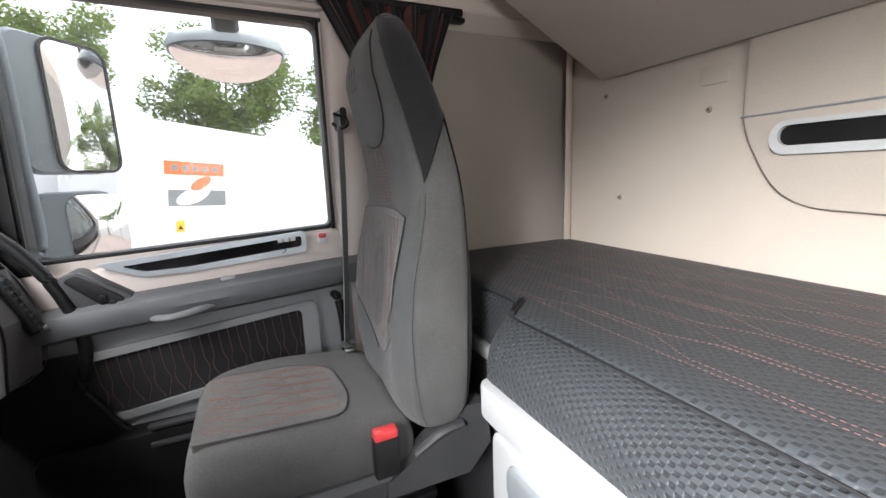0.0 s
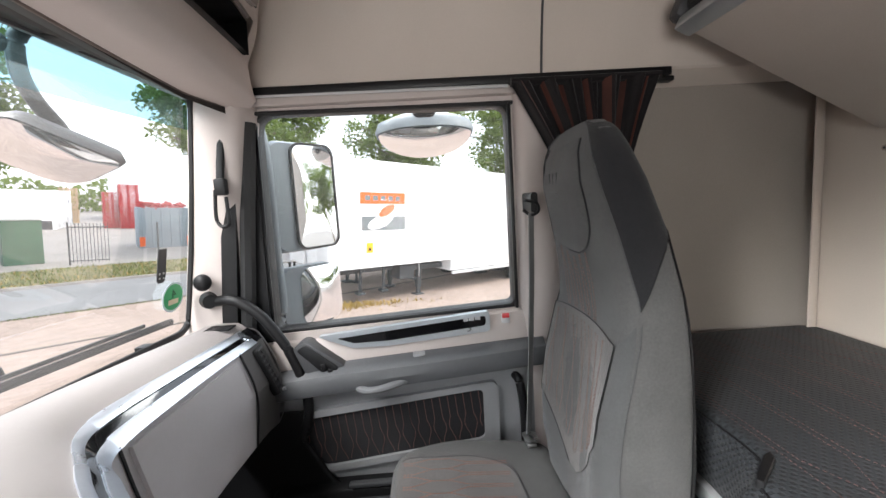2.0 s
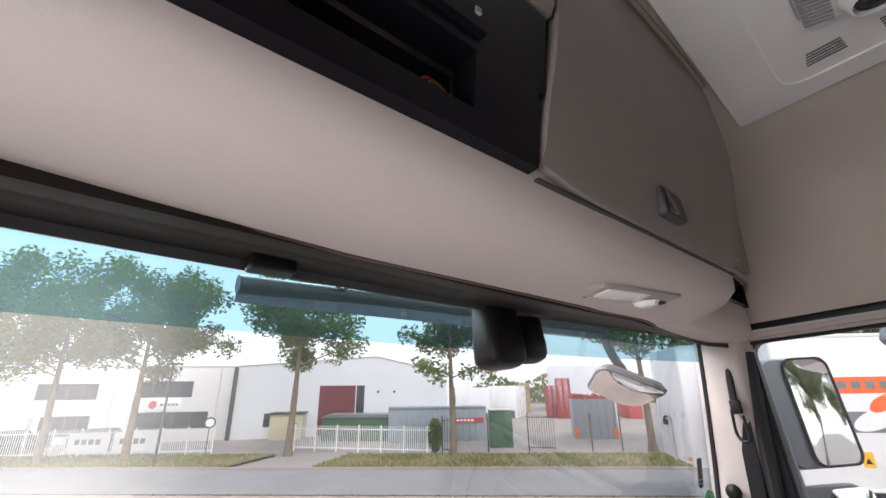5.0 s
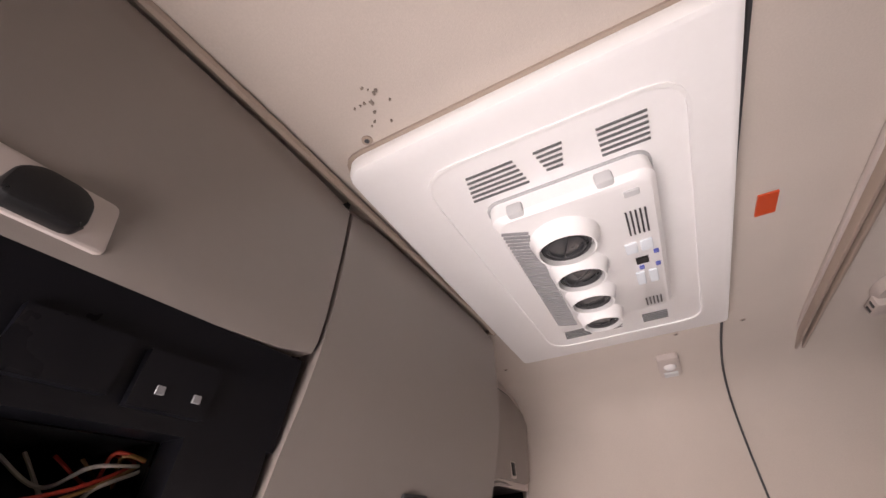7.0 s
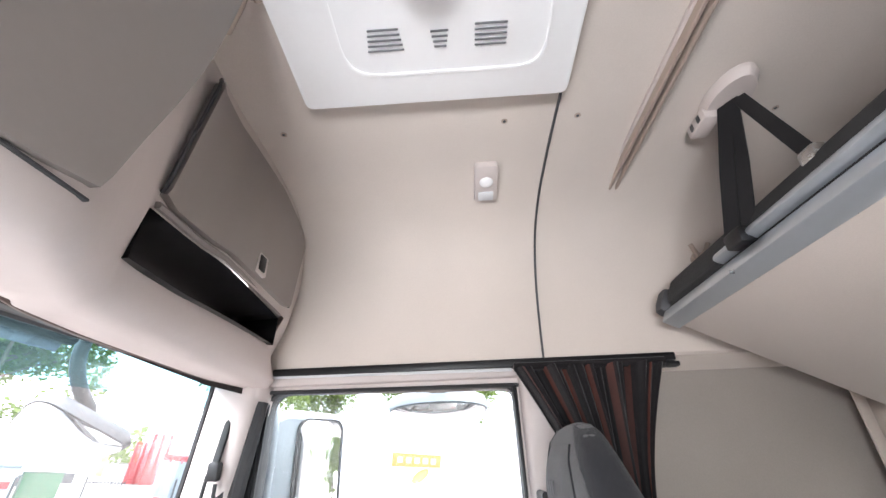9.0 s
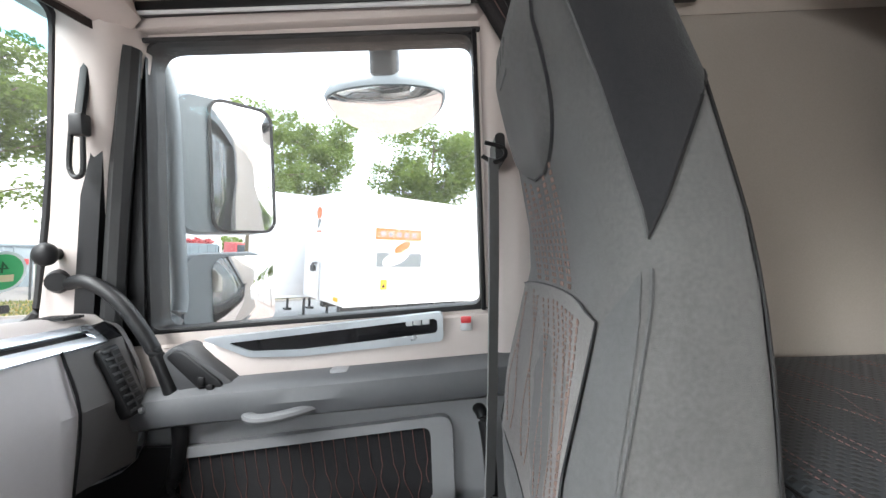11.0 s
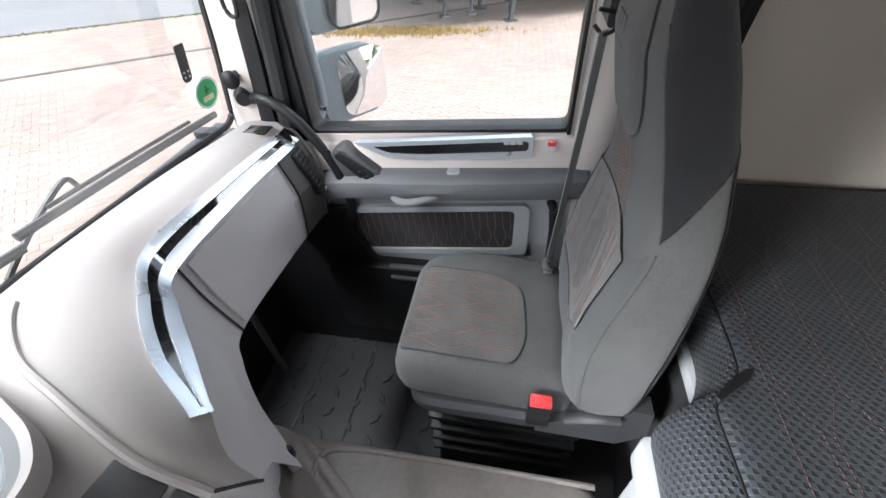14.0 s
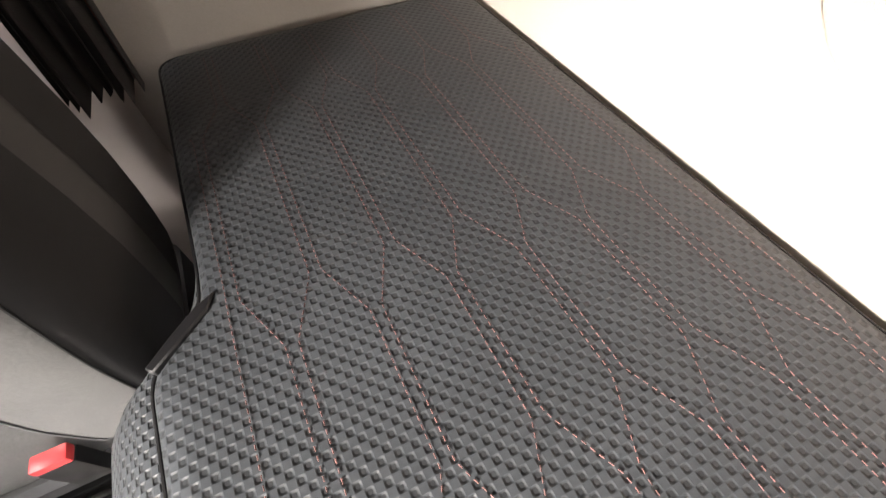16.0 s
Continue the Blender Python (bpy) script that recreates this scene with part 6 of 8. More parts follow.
def cloth(u, v):
    """u across the folds, v down: gathered along the track, tied in below."""
    x0, y0 = 1.045 - 0.02 * math.sin(u * 31), -0.160 - 0.415 * u
    z = 3.135 - 0.715 * v + 0.004 * math.sin(u * 44) * v
    pinch = 1 - 0.74 * math.sin(min(1, v * 1.5) * math.pi / 2)
    yc = -0.385
    y = yc + (y0 - yc) * pinch
    x = x0 - 0.025 + 0.030 * math.sin(u * 44 + 0.6 * math.sin(v * 5)) * (0.55 + 0.45 * v) + 0.012 * math.sin(u * 95)
    return (x - 0.085 * v, y, z)
b = sheet(cloth, 120, 18)
part("cloth", b, CURTAIN, cu, smooth=80)
for k in range(7):
    u0 = 0.06 + 0.14 * k
    part("stripe", sheet(lambda u, v: tuple(Vector(cloth(u0 + 0.02 * u, v)) + Vector((-0.0015, 0.0008, 0))), 3, 18), CURTAIN_RED, cu, "dark red stripe", smooth=80)
part("header", tube([(1.035, -0.165, 3.14), (1.035, -0.58, 3.14)], 0.012, 8, n=1), CURTAIN, cu, "gathered header tape")
part("rod_end", box(1.05, 1.08, -0.63, -0.56, 3.128, 3.142, 0.004), BLACK, cu, "black track end")

# ---------------------------------------------------------------- rear wall stowage panel
rp = thing("stowage_panel", (0.0, -1.12, 2.5), "cream padded rear panel with a slotted stowage pocket", "wall panel")
PO = round_poly([(-0.47, 2.955), (-0.47, 2.74), (-0.36, 2.545), (-0.1, 2.535), (0.10, 2.535), (0.36, 2.545), (0.46, 2.74), (0.46, 2.955)], [0.02, 0.05, 0.12, 0.1, 0.1, 0.12, 0.05, 0.02], 5)
b = prism(PO, "y", -1.121, -1.095, 0.010)
part("pad", b, LINER_REAR, rp)
SL = rounded(-0.385, 0.385, 2.668, 2.745, 0.035)
SI = rounded(-0.368, 0.368, 2.688, 2.734, 0.022)
part("slot_frame", ring_plate(SL, SI, "y", -1.096, -1.080), OFFWHITE, rp, "pale slot frame")
part("slot", prism(SI, "y", -1.094, -1.0925), BLACK, rp, "dark open slot")
part("seam", tube([(-0.47, -1.0945, 2.765), (0.0, -1.094, 2.77), (0.46, -1.0945, 2.765)], 0.003, 6), GREY, rp)
sc = thing("shelf_clip", (0.55, -1.11, 2.9), "small cream cover in the rear wall", "cover")
part("plate", prism(rounded(0.51, 0.59, 2.865, 2.915, 0.01), "y", -1.122, -1.114, 0.003), LINER_REAR, sc)

# ---------------------------------------------------------------- things on the windscreen
gs = thing("badge_sticker", (1.03, 0.80, 2.6), "round green emission sticker on the windscreen", "sticker")
def on_glass(x, z, bm, off=-0.001):
    n = Vector((0.09 * x, 1, 0.2)).normalized()
    m = Matrix.Translation((x, screen_y(x, z) + off, z)) @ n.to_track_quat("Z", "Y").to_matrix().to_4x4()
    bm.transform(m)
    return bm
part("border", on_glass(1.014, 2.620, disc((0, 0, -0.0006), (0, 0, 1), 0.042, 0.042, 0.0006, 32)), STICKER_W, gs, "pale blue ring")
part("face", on_glass(1.014, 2.620, disc((0, 0, -0.0012), (0, 0, 1), 0.036, 0.036, 0.0006, 32)), STICKER_G, gs)
part("field", on_glass(1.014, 2.620, box(-0.019, 0.019, -0.02, -0.006, -0.0018, -0.0012)), STICKER_B, gs, "sand field with bars")
fc = bpy.data.curves.new("four", "FONT")
fc.body, fc.size, fc.align_x, fc.extrude = "4", 0.034, "CENTER", 0.0004
fo = new("figure", fc)
dg = bpy.context.evaluated_depsgraph_get()
fme = bpy.data.meshes.new_from_object(fo.evaluated_get(dg))
bpy.data.objects.remove(fo)
b = bmesh.new()
b.from_mesh(fme)
b.transform(Matrix.Translation((0, -0.002, -0.0018)))
part("figure", on_glass(1.014, 2.620, b), material("sticker_ink", (0.012, 0.10, 0.04), 0.5), gs, "dark figure 4", smooth=None)
tg = thing("toll_tag", (0.96, 0.81, 2.66), "dark strip tag stuck on the windscreen", "tag")
b = prism(round_poly([(-0.015, 0.045), (-0.015, -0.045), (0.015, -0.045), (0.015, 0.045)], [0.004, 0.014, 0.014, 0.004], 5), "z", -0.002, 0.0, 0)
part("strip", on_glass(0.962, 2.712, b), DARK, tg)
for x, z in ((0.955, 2.693), (0.969, 2.693), (0.956, 2.681), (0.970, 2.680)):
    part("dot", on_glass(x, z, disc((0, 0, -0.003), (0, 0, 1), 0.003, 0.003, 0.001, 8)), OFFWHITE, tg)

sh = thing("sensor_housing", (0.2, 0.7, 3.05), "black driver-assistance camera housing at the windscreen top", "camera housing")
for x0, x1, zz, d in ((-0.086, 0.020, 3.020, 0.080), (0.028, 0.122, 3.036, 0.060)):
    ys = screen_y(0.2, 3.05)
    part("pod", loft([[(x, y, z) for x, y in rounded(x0 + g, x1 - g, ys - d + g, ys - 0.005, 0.025, 4)] for z, g in ((zz, 0.019), (zz + 0.003, 0.011), (zz + 0.009, 0.004), (zz + 0.020, 0.0), (zz + 0.045, 0.0), (zz + 0.12, 0.006), (3.155, 0.012))]), BLACK, sh)

# ---------------------------------------------------------------- mirrors and wipers outside the cab
def slab(c, right, up, outline, thick, bevel=0.0):
    """A plate: an outline in the plane of right and up, through c."""
    right, up = Vector(right).normalized(), Vector(up).normalized()
    n = right.cross(up).normalized()
    up = n.cross(right)
    m = Matrix((right, up, n)).transposed().to_4x4()
    m.translation = c
    b = prism(outline, "z", -thick, 0.0, bevel)
    b.transform(m)
    return b


wm = thing("wing_mirror", (1.32, 0.5, 2.6), "grey wing mirror with tall main glass and wide-angle glass", "mirror")
MR, MU = (0.13, -0.099, 0.0), (0, 0, 1)
part("arm", tube([(1.15, 0.62, 3.13), (1.215, 0.60, 3.12), (1.232, 0.585, 3.0), (1.232, 0.585, 2.72), (1.228, 0.585, 2.50), (1.15, 0.62, 2.46)], 0.020, 12), HOUSING, wm, "grey mirror arm")
c1, c2 = Vector((1.358, 0.474, 2.877)), Vector((1.352, 0.478, 2.533))
def podm(c, w, h, deep, r):
    right = Vector(MR).normalized()
    back = Vector((0.62, 0.78, 0)).normalized()
    rings = []
    for q, g in ((0.004, 0.97), (0.0, 1.02), (0.15, 1.06), (0.6, 1.0), (0.9, 0.8), (1.0, 0.5)):
        rings.append([c + right * (x * g - 0.03 * q) + Vector((0, 0, z * g)) + back * (deep * q) for x, z in rounded(-w, w, -h, h, r, 5)])
    return loft(rings)
def mglass(c, w, h, r, bulge=0.0):
    right = Vector(MR).normalized()
    back = Vector((0.62, 0.78, 0)).normalized()
    b = bmesh.new()
    out = rounded(-w, w, -h, h, r, 5)
    rings = []
    for g in (1.0, 0.75, 0.5, 0.25):
        rings.append([b.verts.new(c + right * x * g + Vector((0, 0, z * g)) - back * (0.002 + bulge * (1 - g * g))) for x, z in out])
    for p, q in zip(rings, rings[1:]):
        for k in range(len(out)):
            b.faces.new((p[k], p[(k + 1) % len(out)], q[(k + 1) % len(out)], q[k]))
    b.faces.new(rings[-1])
    bmesh.ops.recalc_face_normals(b, faces=b.faces)
    return b
h1 = part("main_housing", podm(c1 - Vector((0.036, -0.027, 0)), 0.116, 0.174, 0.11, 0.045), HOUSING, wm, "grey mirror housing")
part("main_glass", mglass(c1 - Vector((0.62, 0.78, 0)) * 0.005, 0.085, 0.175, 0.036, 0.003), MIRROR, h1, "silvered mirror glass")
rim = part("glass_rim", ring_plate(rounded(-0.090, 0.090, -0.181, 0.181, 0.040), rounded(-0.083, 0.083, -0.173, 0.173, 0.034), "z", -0.004, 0.004), BLACK, h1, local=True)
rt = Vector(MR).normalized()
bk = Vector((0.62, 0.78, 0)).normalized()
fr = Matrix((rt, Vector((0, 0, 1)), bk)).transposed().to_4x4()
fr.translation = c1 - bk * 0.006
rim.data.transform(BASE[wm.name].inverted() @ fr)
h2 = part("wide_housing", podm(c2 - Vector((0.034, -0.026, 0)), 0.110, 0.106, 0.10, 0.05), HOUSING, wm, "grey lower mirror housing")
part("wide_glass", mglass(c2, 0.086, 0.100, 0.04, 0.018), MIRROR, h2, "convex mirror glass")

km = thing("kerb_mirror", (1.37, 0.08, 3.0), "kerb-view mirror hanging over the side window", "mirror")
part("bracket", tube([(1.42, 0.07, 3.225), (1.30, 0.07, 3.25), (1.10, 0.07, 3.25)], 0.02, 8), BLACK, km, "black mirror bracket")
part("stalk", loft([[(x, y, z) for x, y in rounded(1.375, 1.46, 0.030, 0.112, 0.02, 3)] for z in (3.078, 3.24)]), BLACK, km, "black mirror stalk")
def kerb(u, v, dx):
    a = 2 * math.pi * u
    drop = 0.030 - (0.030 * math.sin(a) if math.sin(a) > 0 else 0.096 * math.sin(a)) * v
    return (1.36 + 1.42 * drop + 0.45 * dx, 0.073 - 0.172 * math.cos(a) * v, 3.100 - 0.72 * drop + 0.89 * dx)
b = loft([[kerb(k / 32, s, dx) for k in range(32)] for s, dx in ((1.0, 0.0), (1.04, 0.012), (0.98, 0.045), (0.6, 0.075))])
part("shell", b, HOUSING, km, "grey mirror shell")
b = bmesh.new()
rings = [[b.verts.new(kerb(k / 32, s, -0.004 - 0.028 * (1 - s * s))) for k in range(32)] for s in (0.97, 0.7, 0.4, 0.1)]
for p, q in zip(rings, rings[1:]):
    for k in range(32):
        b.faces.new((p[k], p[(k + 1) % 32], q[(k + 1) % 32], q[k]))
b.faces.new(rings[-1])
bmesh.ops.recalc_face_normals(b, faces=b.faces)
part("glass", b, MIRROR, km, "convex mirror glass")

fmr = thing("front_mirror", (0.86, 0.93, 2.95), "front-view mirror on a black arm outside the windscreen", "mirror")
part("arm", tube([(0.83, 0.84, 3.28), (0.845, 0.93, 3.24), (0.85, 0.945, 3.17), (0.88, 0.945, 3.11), (0.93, 0.945, 3.06), (0.93, 0.945, 3.03)], 0.017, 10), BLACK, fmr, "black mirror arm")
AR, AB = Vector((0.13, -0.99, -0.06)).normalized(), Vector((0.75, 0.10, 0.65))
AB = (AB - AR * AB.dot(AR)).normalized()
A = Matrix((AR, AB, AR.cross(AB))).transposed().to_4x4()
A.translation = (0.866, 0.928, 3.002)
LEAF_OUT = round_poly([(-0.142, -0.004), (-0.050, 0.098), (0.148, -0.034), (0.0, -0.112)], [0.02, 0.05, 0.025, 0.10], 7)
def leaf(u, g, d):
    x, z = LEAF_OUT[int(round(u * 32)) % 32]
    return A @ Vector((x * g, d, z * g))
b = loft([[leaf(k / 32, g, d) for k in range(32)] for g, d in ((1.0, 0.0), (1.03, 0.012), (0.9, 0.04), (0.5, 0.06))])
part("shell", b, DARK, fmr, "dark mirror shell")
b = bmesh.new()
rings = [[b.verts.new(leaf(k / 32, g, -0.003 - 0.020 * (1 - g * g))) for k in range(32)] for g in (0.97, 0.7, 0.4, 0.1)]
for p, q in zip(rings, rings[1:]):
    for k in range(32):
        b.faces.new((p[k], p[(k + 1) % 32], q[(k + 1) % 32], q[k]))
b.faces.new(rings[-1])
bmesh.ops.recalc_face_normals(b, faces=b.faces)
part("glass", b, MIRROR, fmr, "convex mirror glass")

for k, (a, c, piv) in enumerate((((0.48, 2.556), (1.055, 2.541), (0.40, 2.44)), ((-0.16, 2.578), (0.476, 2.535), (0.36, 2.43)))):
    wp = thing("wiper", (0.5, 0.9, 2.45), "black windscreen wiper resting along the bottom edge", "wiper", group="wipers")
    pts = [(a[0] + (c[0] - a[0]) * t, screen_y(a[0] + (c[0] - a[0]) * t, a[1]) + 0.030, a[1] + (c[1] - a[1]) * t) for t in np.linspace(0, 1, 8)]
    part("blade", tube(pts, 0.007, 6, n=1, flat=1.4), RUBBER, wp)
    part("spine", tube([(x, y + 0.012, z + 0.012) for x, y, z in pts[1:-1]], 0.005, 6, n=1), BLACK, wp)
    m = Vector(pts[2 if k == 0 else 6])
    part("arm", tube([(piv[0], 0.92, piv[1] - 0.06), (piv[0] + 0.03, 0.915, piv[1] + 0.03), tuple(m + Vector((-0.03, 0.03, 0.03))), tuple(m + Vector((0, 0.02, 0.008)))], 0.006, 8), BLACK, wp)

vz = thing("sun_visor", (0.1, 0.95, 3.2), "dark smoked sun visor bar outside the windscreen top", "sun visor")
part("bar", tube([(-0.485, 0.95, 3.198), (-0.1, 0.955, 3.21), (0.3, 0.955, 3.215), (0.80, 0.93, 3.21)], 0.019, 12), BLACK, vz)
part("plate", sheet(lambda u, v: (-0.485 + 1.28 * u, 0.95 + 0.012 * v, 3.19 + 0.012 * u - 0.024 * v), 10, 2, 0.004), material("smoked_plastic", (0.10, 0.11, 0.14), 0.25, vary=0.05), vz, "smoked visor plate")
for x in (-0.28, 0.45):
    part("bracket", tube([(x, 0.82, 3.24), (x, 0.90, 3.25), (x + 0.01, 0.94, 3.215)], 0.010, 8), DARK, vz)
    part("bolt", disc((x, 0.935, 3.225), (0, -1, 0), 0.013, 0.013, 0.012, 10), STEEL, vz)

# ---------------------------------------------------------------- the yard: ground, road, verge
def ground_z(x, y):
    """Level round the lorry, falling gently across the road."""
    d = 0.628 * x + 0.778 * y
    return -0.043 * min(max(d - 6, 0), 26)


ST_U, ST_N = Vector((0.72, -0.694, 0)), Vector((0.694, 0.72, 0))


def street(a, d, z=0.0):
    """A place by metres along and across the street."""
    p = ST_U * a + ST_N * d
    return Vector((p.x, p.y, ground_z(p.x, p.y) + z))


def brick_mat():
    m = material("paving_brick", (0.345, 0.27, 0.237), 0.85, vary=0.16, scale=0.9, fine=30, bump=0.4, bump_scale=120)
    nt = m.node_tree
    bs = nt.nodes["Principled BSDF"]
    co = nt.nodes.new("ShaderNodeTexCoord")
    mp = nt.nodes.new("ShaderNodeMapping")
    mp.inputs["Rotation"].default_value[2] = radians(44)
    nt.links.new(co.outputs["Object"], mp.inputs[0])
    br = nt.nodes.new("ShaderNodeTexBrick")
    br.inputs["Color1"].default_value, br.inputs["Color2"].default_value, br.inputs["Mortar"].default_value = (1.1, 1.06, 1.03, 1), (0.80, 0.80, 0.82, 1), (0.52, 0.50, 0.48, 1)
    br.inputs["Scale"].default_value, br.inputs["Brick Width"].default_value, br.inputs["Row Height"].default_value = 1, 0.21, 0.105
    br.inputs["Mortar Size"].default_value, br.inputs["Mortar Smooth"].default_value = 0.006, 0.4
    nt.links.new(mp.outputs[0], br.inputs["Vector"])
    mx = nt.nodes.new("ShaderNodeMix")
    mx.data_type, mx.blend_type = "RGBA", "MULTIPLY"
    mx.inputs[0].default_value = 1.0
    old = bs.inputs["Base Color"].links[0].from_socket
    nt.links.new(old, mx.inputs[6])
    nt.links.new(br.outputs["Color"], mx.inputs[7])
    nt.links.new(mx.outputs[2], bs.inputs["Base Color"])
    return m


PAVE = brick_mat()
PAVER = material("paver", (0.355, 0.276, 0.235), 0.85, vary=0.16, scale=0.5, fine=30, bump=0.4, bump_scale=120, rnd=0.16)
ASPHALT = material("asphalt", (0.205, 0.205, 0.21), 0.9, vary=0.14, scale=0.6, fine=40, bump=0.5, bump_scale=150)
SOIL = material("verge_soil", (0.16, 0.14, 0.06), 0.95, vary=0.35, scale=0.8, fine=12, bump=0.6, bump_scale=60)
GRASS = material("grass_blades", (0.105, 0.125, 0.030), 0.8, vary=0.3, scale=0.5, rnd=0.5)
DRY = material("dry_weeds", (0.33, 0.22, 0.055), 0.85, vary=0.3, scale=1.2, rnd=0.4)
YARD = material("yard_concrete", (0.26, 0.24, 0.225), 0.9, vary=0.15, scale=0.4, fine=10)


def strip_mesh(a0, a1, d0, d1, z, na=20, nd=10):
    return sheet(lambda u, v: street(a0 + (a1 - a0) * u, d0 + (d1 - d0) * v, z), na, nd)


# one sheet to the horizon
b = bmesh.new()
ys = [-2500, -500, -120, -40, -15, 0, 4, 8, 10, 14, 18, 24, 30, 36, 42, 50, 70, 120, 400, 2500]
xs = [-2500, -400, -90, -30, -10, 0, 5, 10, 15, 20, 25, 30, 36, 44, 60, 100, 300, 2500]
vv = [[b.verts.new((x, y, ground_z(x, y) - 0.03)) for y in ys] for x in xs]
for i in range(len(xs) - 1):
    for j in range(len(ys) - 1):
        b.faces.new((vv[i][j], vv[i + 1][j], vv[i + 1][j + 1], vv[i][j + 1]))
bmesh.ops.recalc_face_normals(b, faces=b.faces)
solid("ground", b, YARD, "pale concrete yard ground", "ground", kind="structure", cab=False)
solid("pavement", strip_mesh(-45, 45, -18, 14.65, -0.007, 40, 30), PAVE, "weathered pink-grey brick paving", "paving", kind="structure", cab=False)
solid("road", strip_mesh(-80, 80, 14.75, 20.6, 0.0, 40, 10), ASPHALT, "grey asphalt road", "road", kind="structure", cab=False)
for d, nm in ((11.0, "rail_groove"), (14.68, "kerb_line")):
    b = loft([[street(a, d - 0.05, -0.004), street(a, d - 0.05, 0.006), street(a, d + 0.05, 0.006), street(a, d + 0.05, -0.004)] for a in np.linspace(-45, 45, 30)])
    solid(nm, b, material(nm + "_steel", (0.10, 0.085, 0.075), 0.7, vary=0.3, scale=3), "dark old rail sunk in the paving", "rail", kind="structure", cab=False)
b = loft([[street(a, 20.55, -0.02), street(a, 20.55, 0.09), street(a, 20.68, 0.10), street(a, 20.72, -0.02)] for a in np.linspace(-80, 80, 40)])
solid("kerb", b, YARD, "low concrete kerb along the verge", "kerb", kind="structure", cab=False)
for nm, a0, a1 in (("verge", -60, -12.6), ("verge", -8.3, 22)):
    solid(nm, sheet(lambda u, v: street(a0 + (a1 - a0) * u, 20.7 + 6.3 * v, 0.06 + 0.05 * math.sin(u * 40) * math.sin(v * 3.1)), 40, 6), SOIL, "patchy grass verge with dry leaves", "verge", kind="structure", cab=False)


def blades(n, spot, h, mat_, name, lab, wid=0.018):
    """Tufts of grass as one mesh."""
    rng = random.Random(len(name) + n)
    vs, fs = [], []
    for _ in range(n):
        p = spot(rng)
        a, l = rng.uniform(0, 6.28), h * rng.uniform(0.4, 1.2)
        dx, dy = math.cos(a) * wid, math.sin(a) * wid
        lx, ly = rng.uniform(-0.5, 0.5) * l, rng.uniform(-0.5, 0.5) * l
        k = len(vs)
        vs += [(p.x - dx, p.y - dy, p.z), (p.x + dx, p.y + dy, p.z), (p.x + lx, p.y + ly, p.z + l)]
        fs.append((k, k + 1, k + 2))
    me = bpy.data.meshes.new(name)
    me.from_pydata(vs, [], fs)
    me.materials.append(mat_)
    return tagged(new(name, me), lab, "grass", kind="stuff")


def verge_spot(rng):
    while True:
        a = rng.uniform(-45, 20)
        if not -12.6 < a < -8.3:
            return street(a, 20.8 + 6.0 * rng.random() ** 1.2, 0.05)
blades(16000, verge_spot, 0.16, GRASS, "grass", "rough green grass of the verge", 0.03)
blades(5000, verge_spot, 0.10, DRY, "dry_leaves", "dry yellow leaves on the verge", 0.04)
def weed_spot(rng):
    p = Vector((11.0, 3.0, 0)) + Vector((0.25, -0.97, 0)) * rng.gauss(0, 1.1) + Vector((0.97, 0.25, 0)) * rng.gauss(0, 0.22)
    return Vector((p.x, p.y, ground_z(p.x, p.y)))
blades(1800, weed_spot, 0.10, DRY, "weeds", "dry orange weeds growing in the paving", 0.022)
def joint_spot(rng):
    a, d = rng.uniform(-12, 12), 14.55 + rng.gauss(0, 0.06)
    return street(a, d, 0)
blades(1500, joint_spot, 0.05, GRASS, "joint_weeds", "small weeds along the road joint", 0.02)

# ---------------------------------------------------------------- trees
BARK = material("bark", (0.17, 0.135, 0.095), 0.95, vary=0.3, scale=3, fine=40, bump=0.9, bump_scale=30)
LEAF = material("leaves", (0.112, 0.154, 0.044), 0.6, vary=0.25, scale=0.7, rnd=0.45, spec=0.3)
def lit_through(m, colour, share):
    """Thin leaves: part of the light passes through them."""
    nt = m.node_tree
    tl_ = nt.nodes.new("ShaderNodeBsdfTranslucent")
    tl_.inputs[0].default_value = (*colour, 1)
    mx = nt.nodes.new("ShaderNodeMixShader")
    mx.inputs[0].default_value = share
    nt.links.new(nt.nodes["Principled BSDF"].outputs[0], mx.inputs[1])
    nt.links.new(tl_.outputs[0], mx.inputs[2])
    nt.links.new(mx.outputs[0], nt.nodes["Material Output"].inputs[0])


lit_through(LEAF, (0.24, 0.33, 0.07), 0.42)


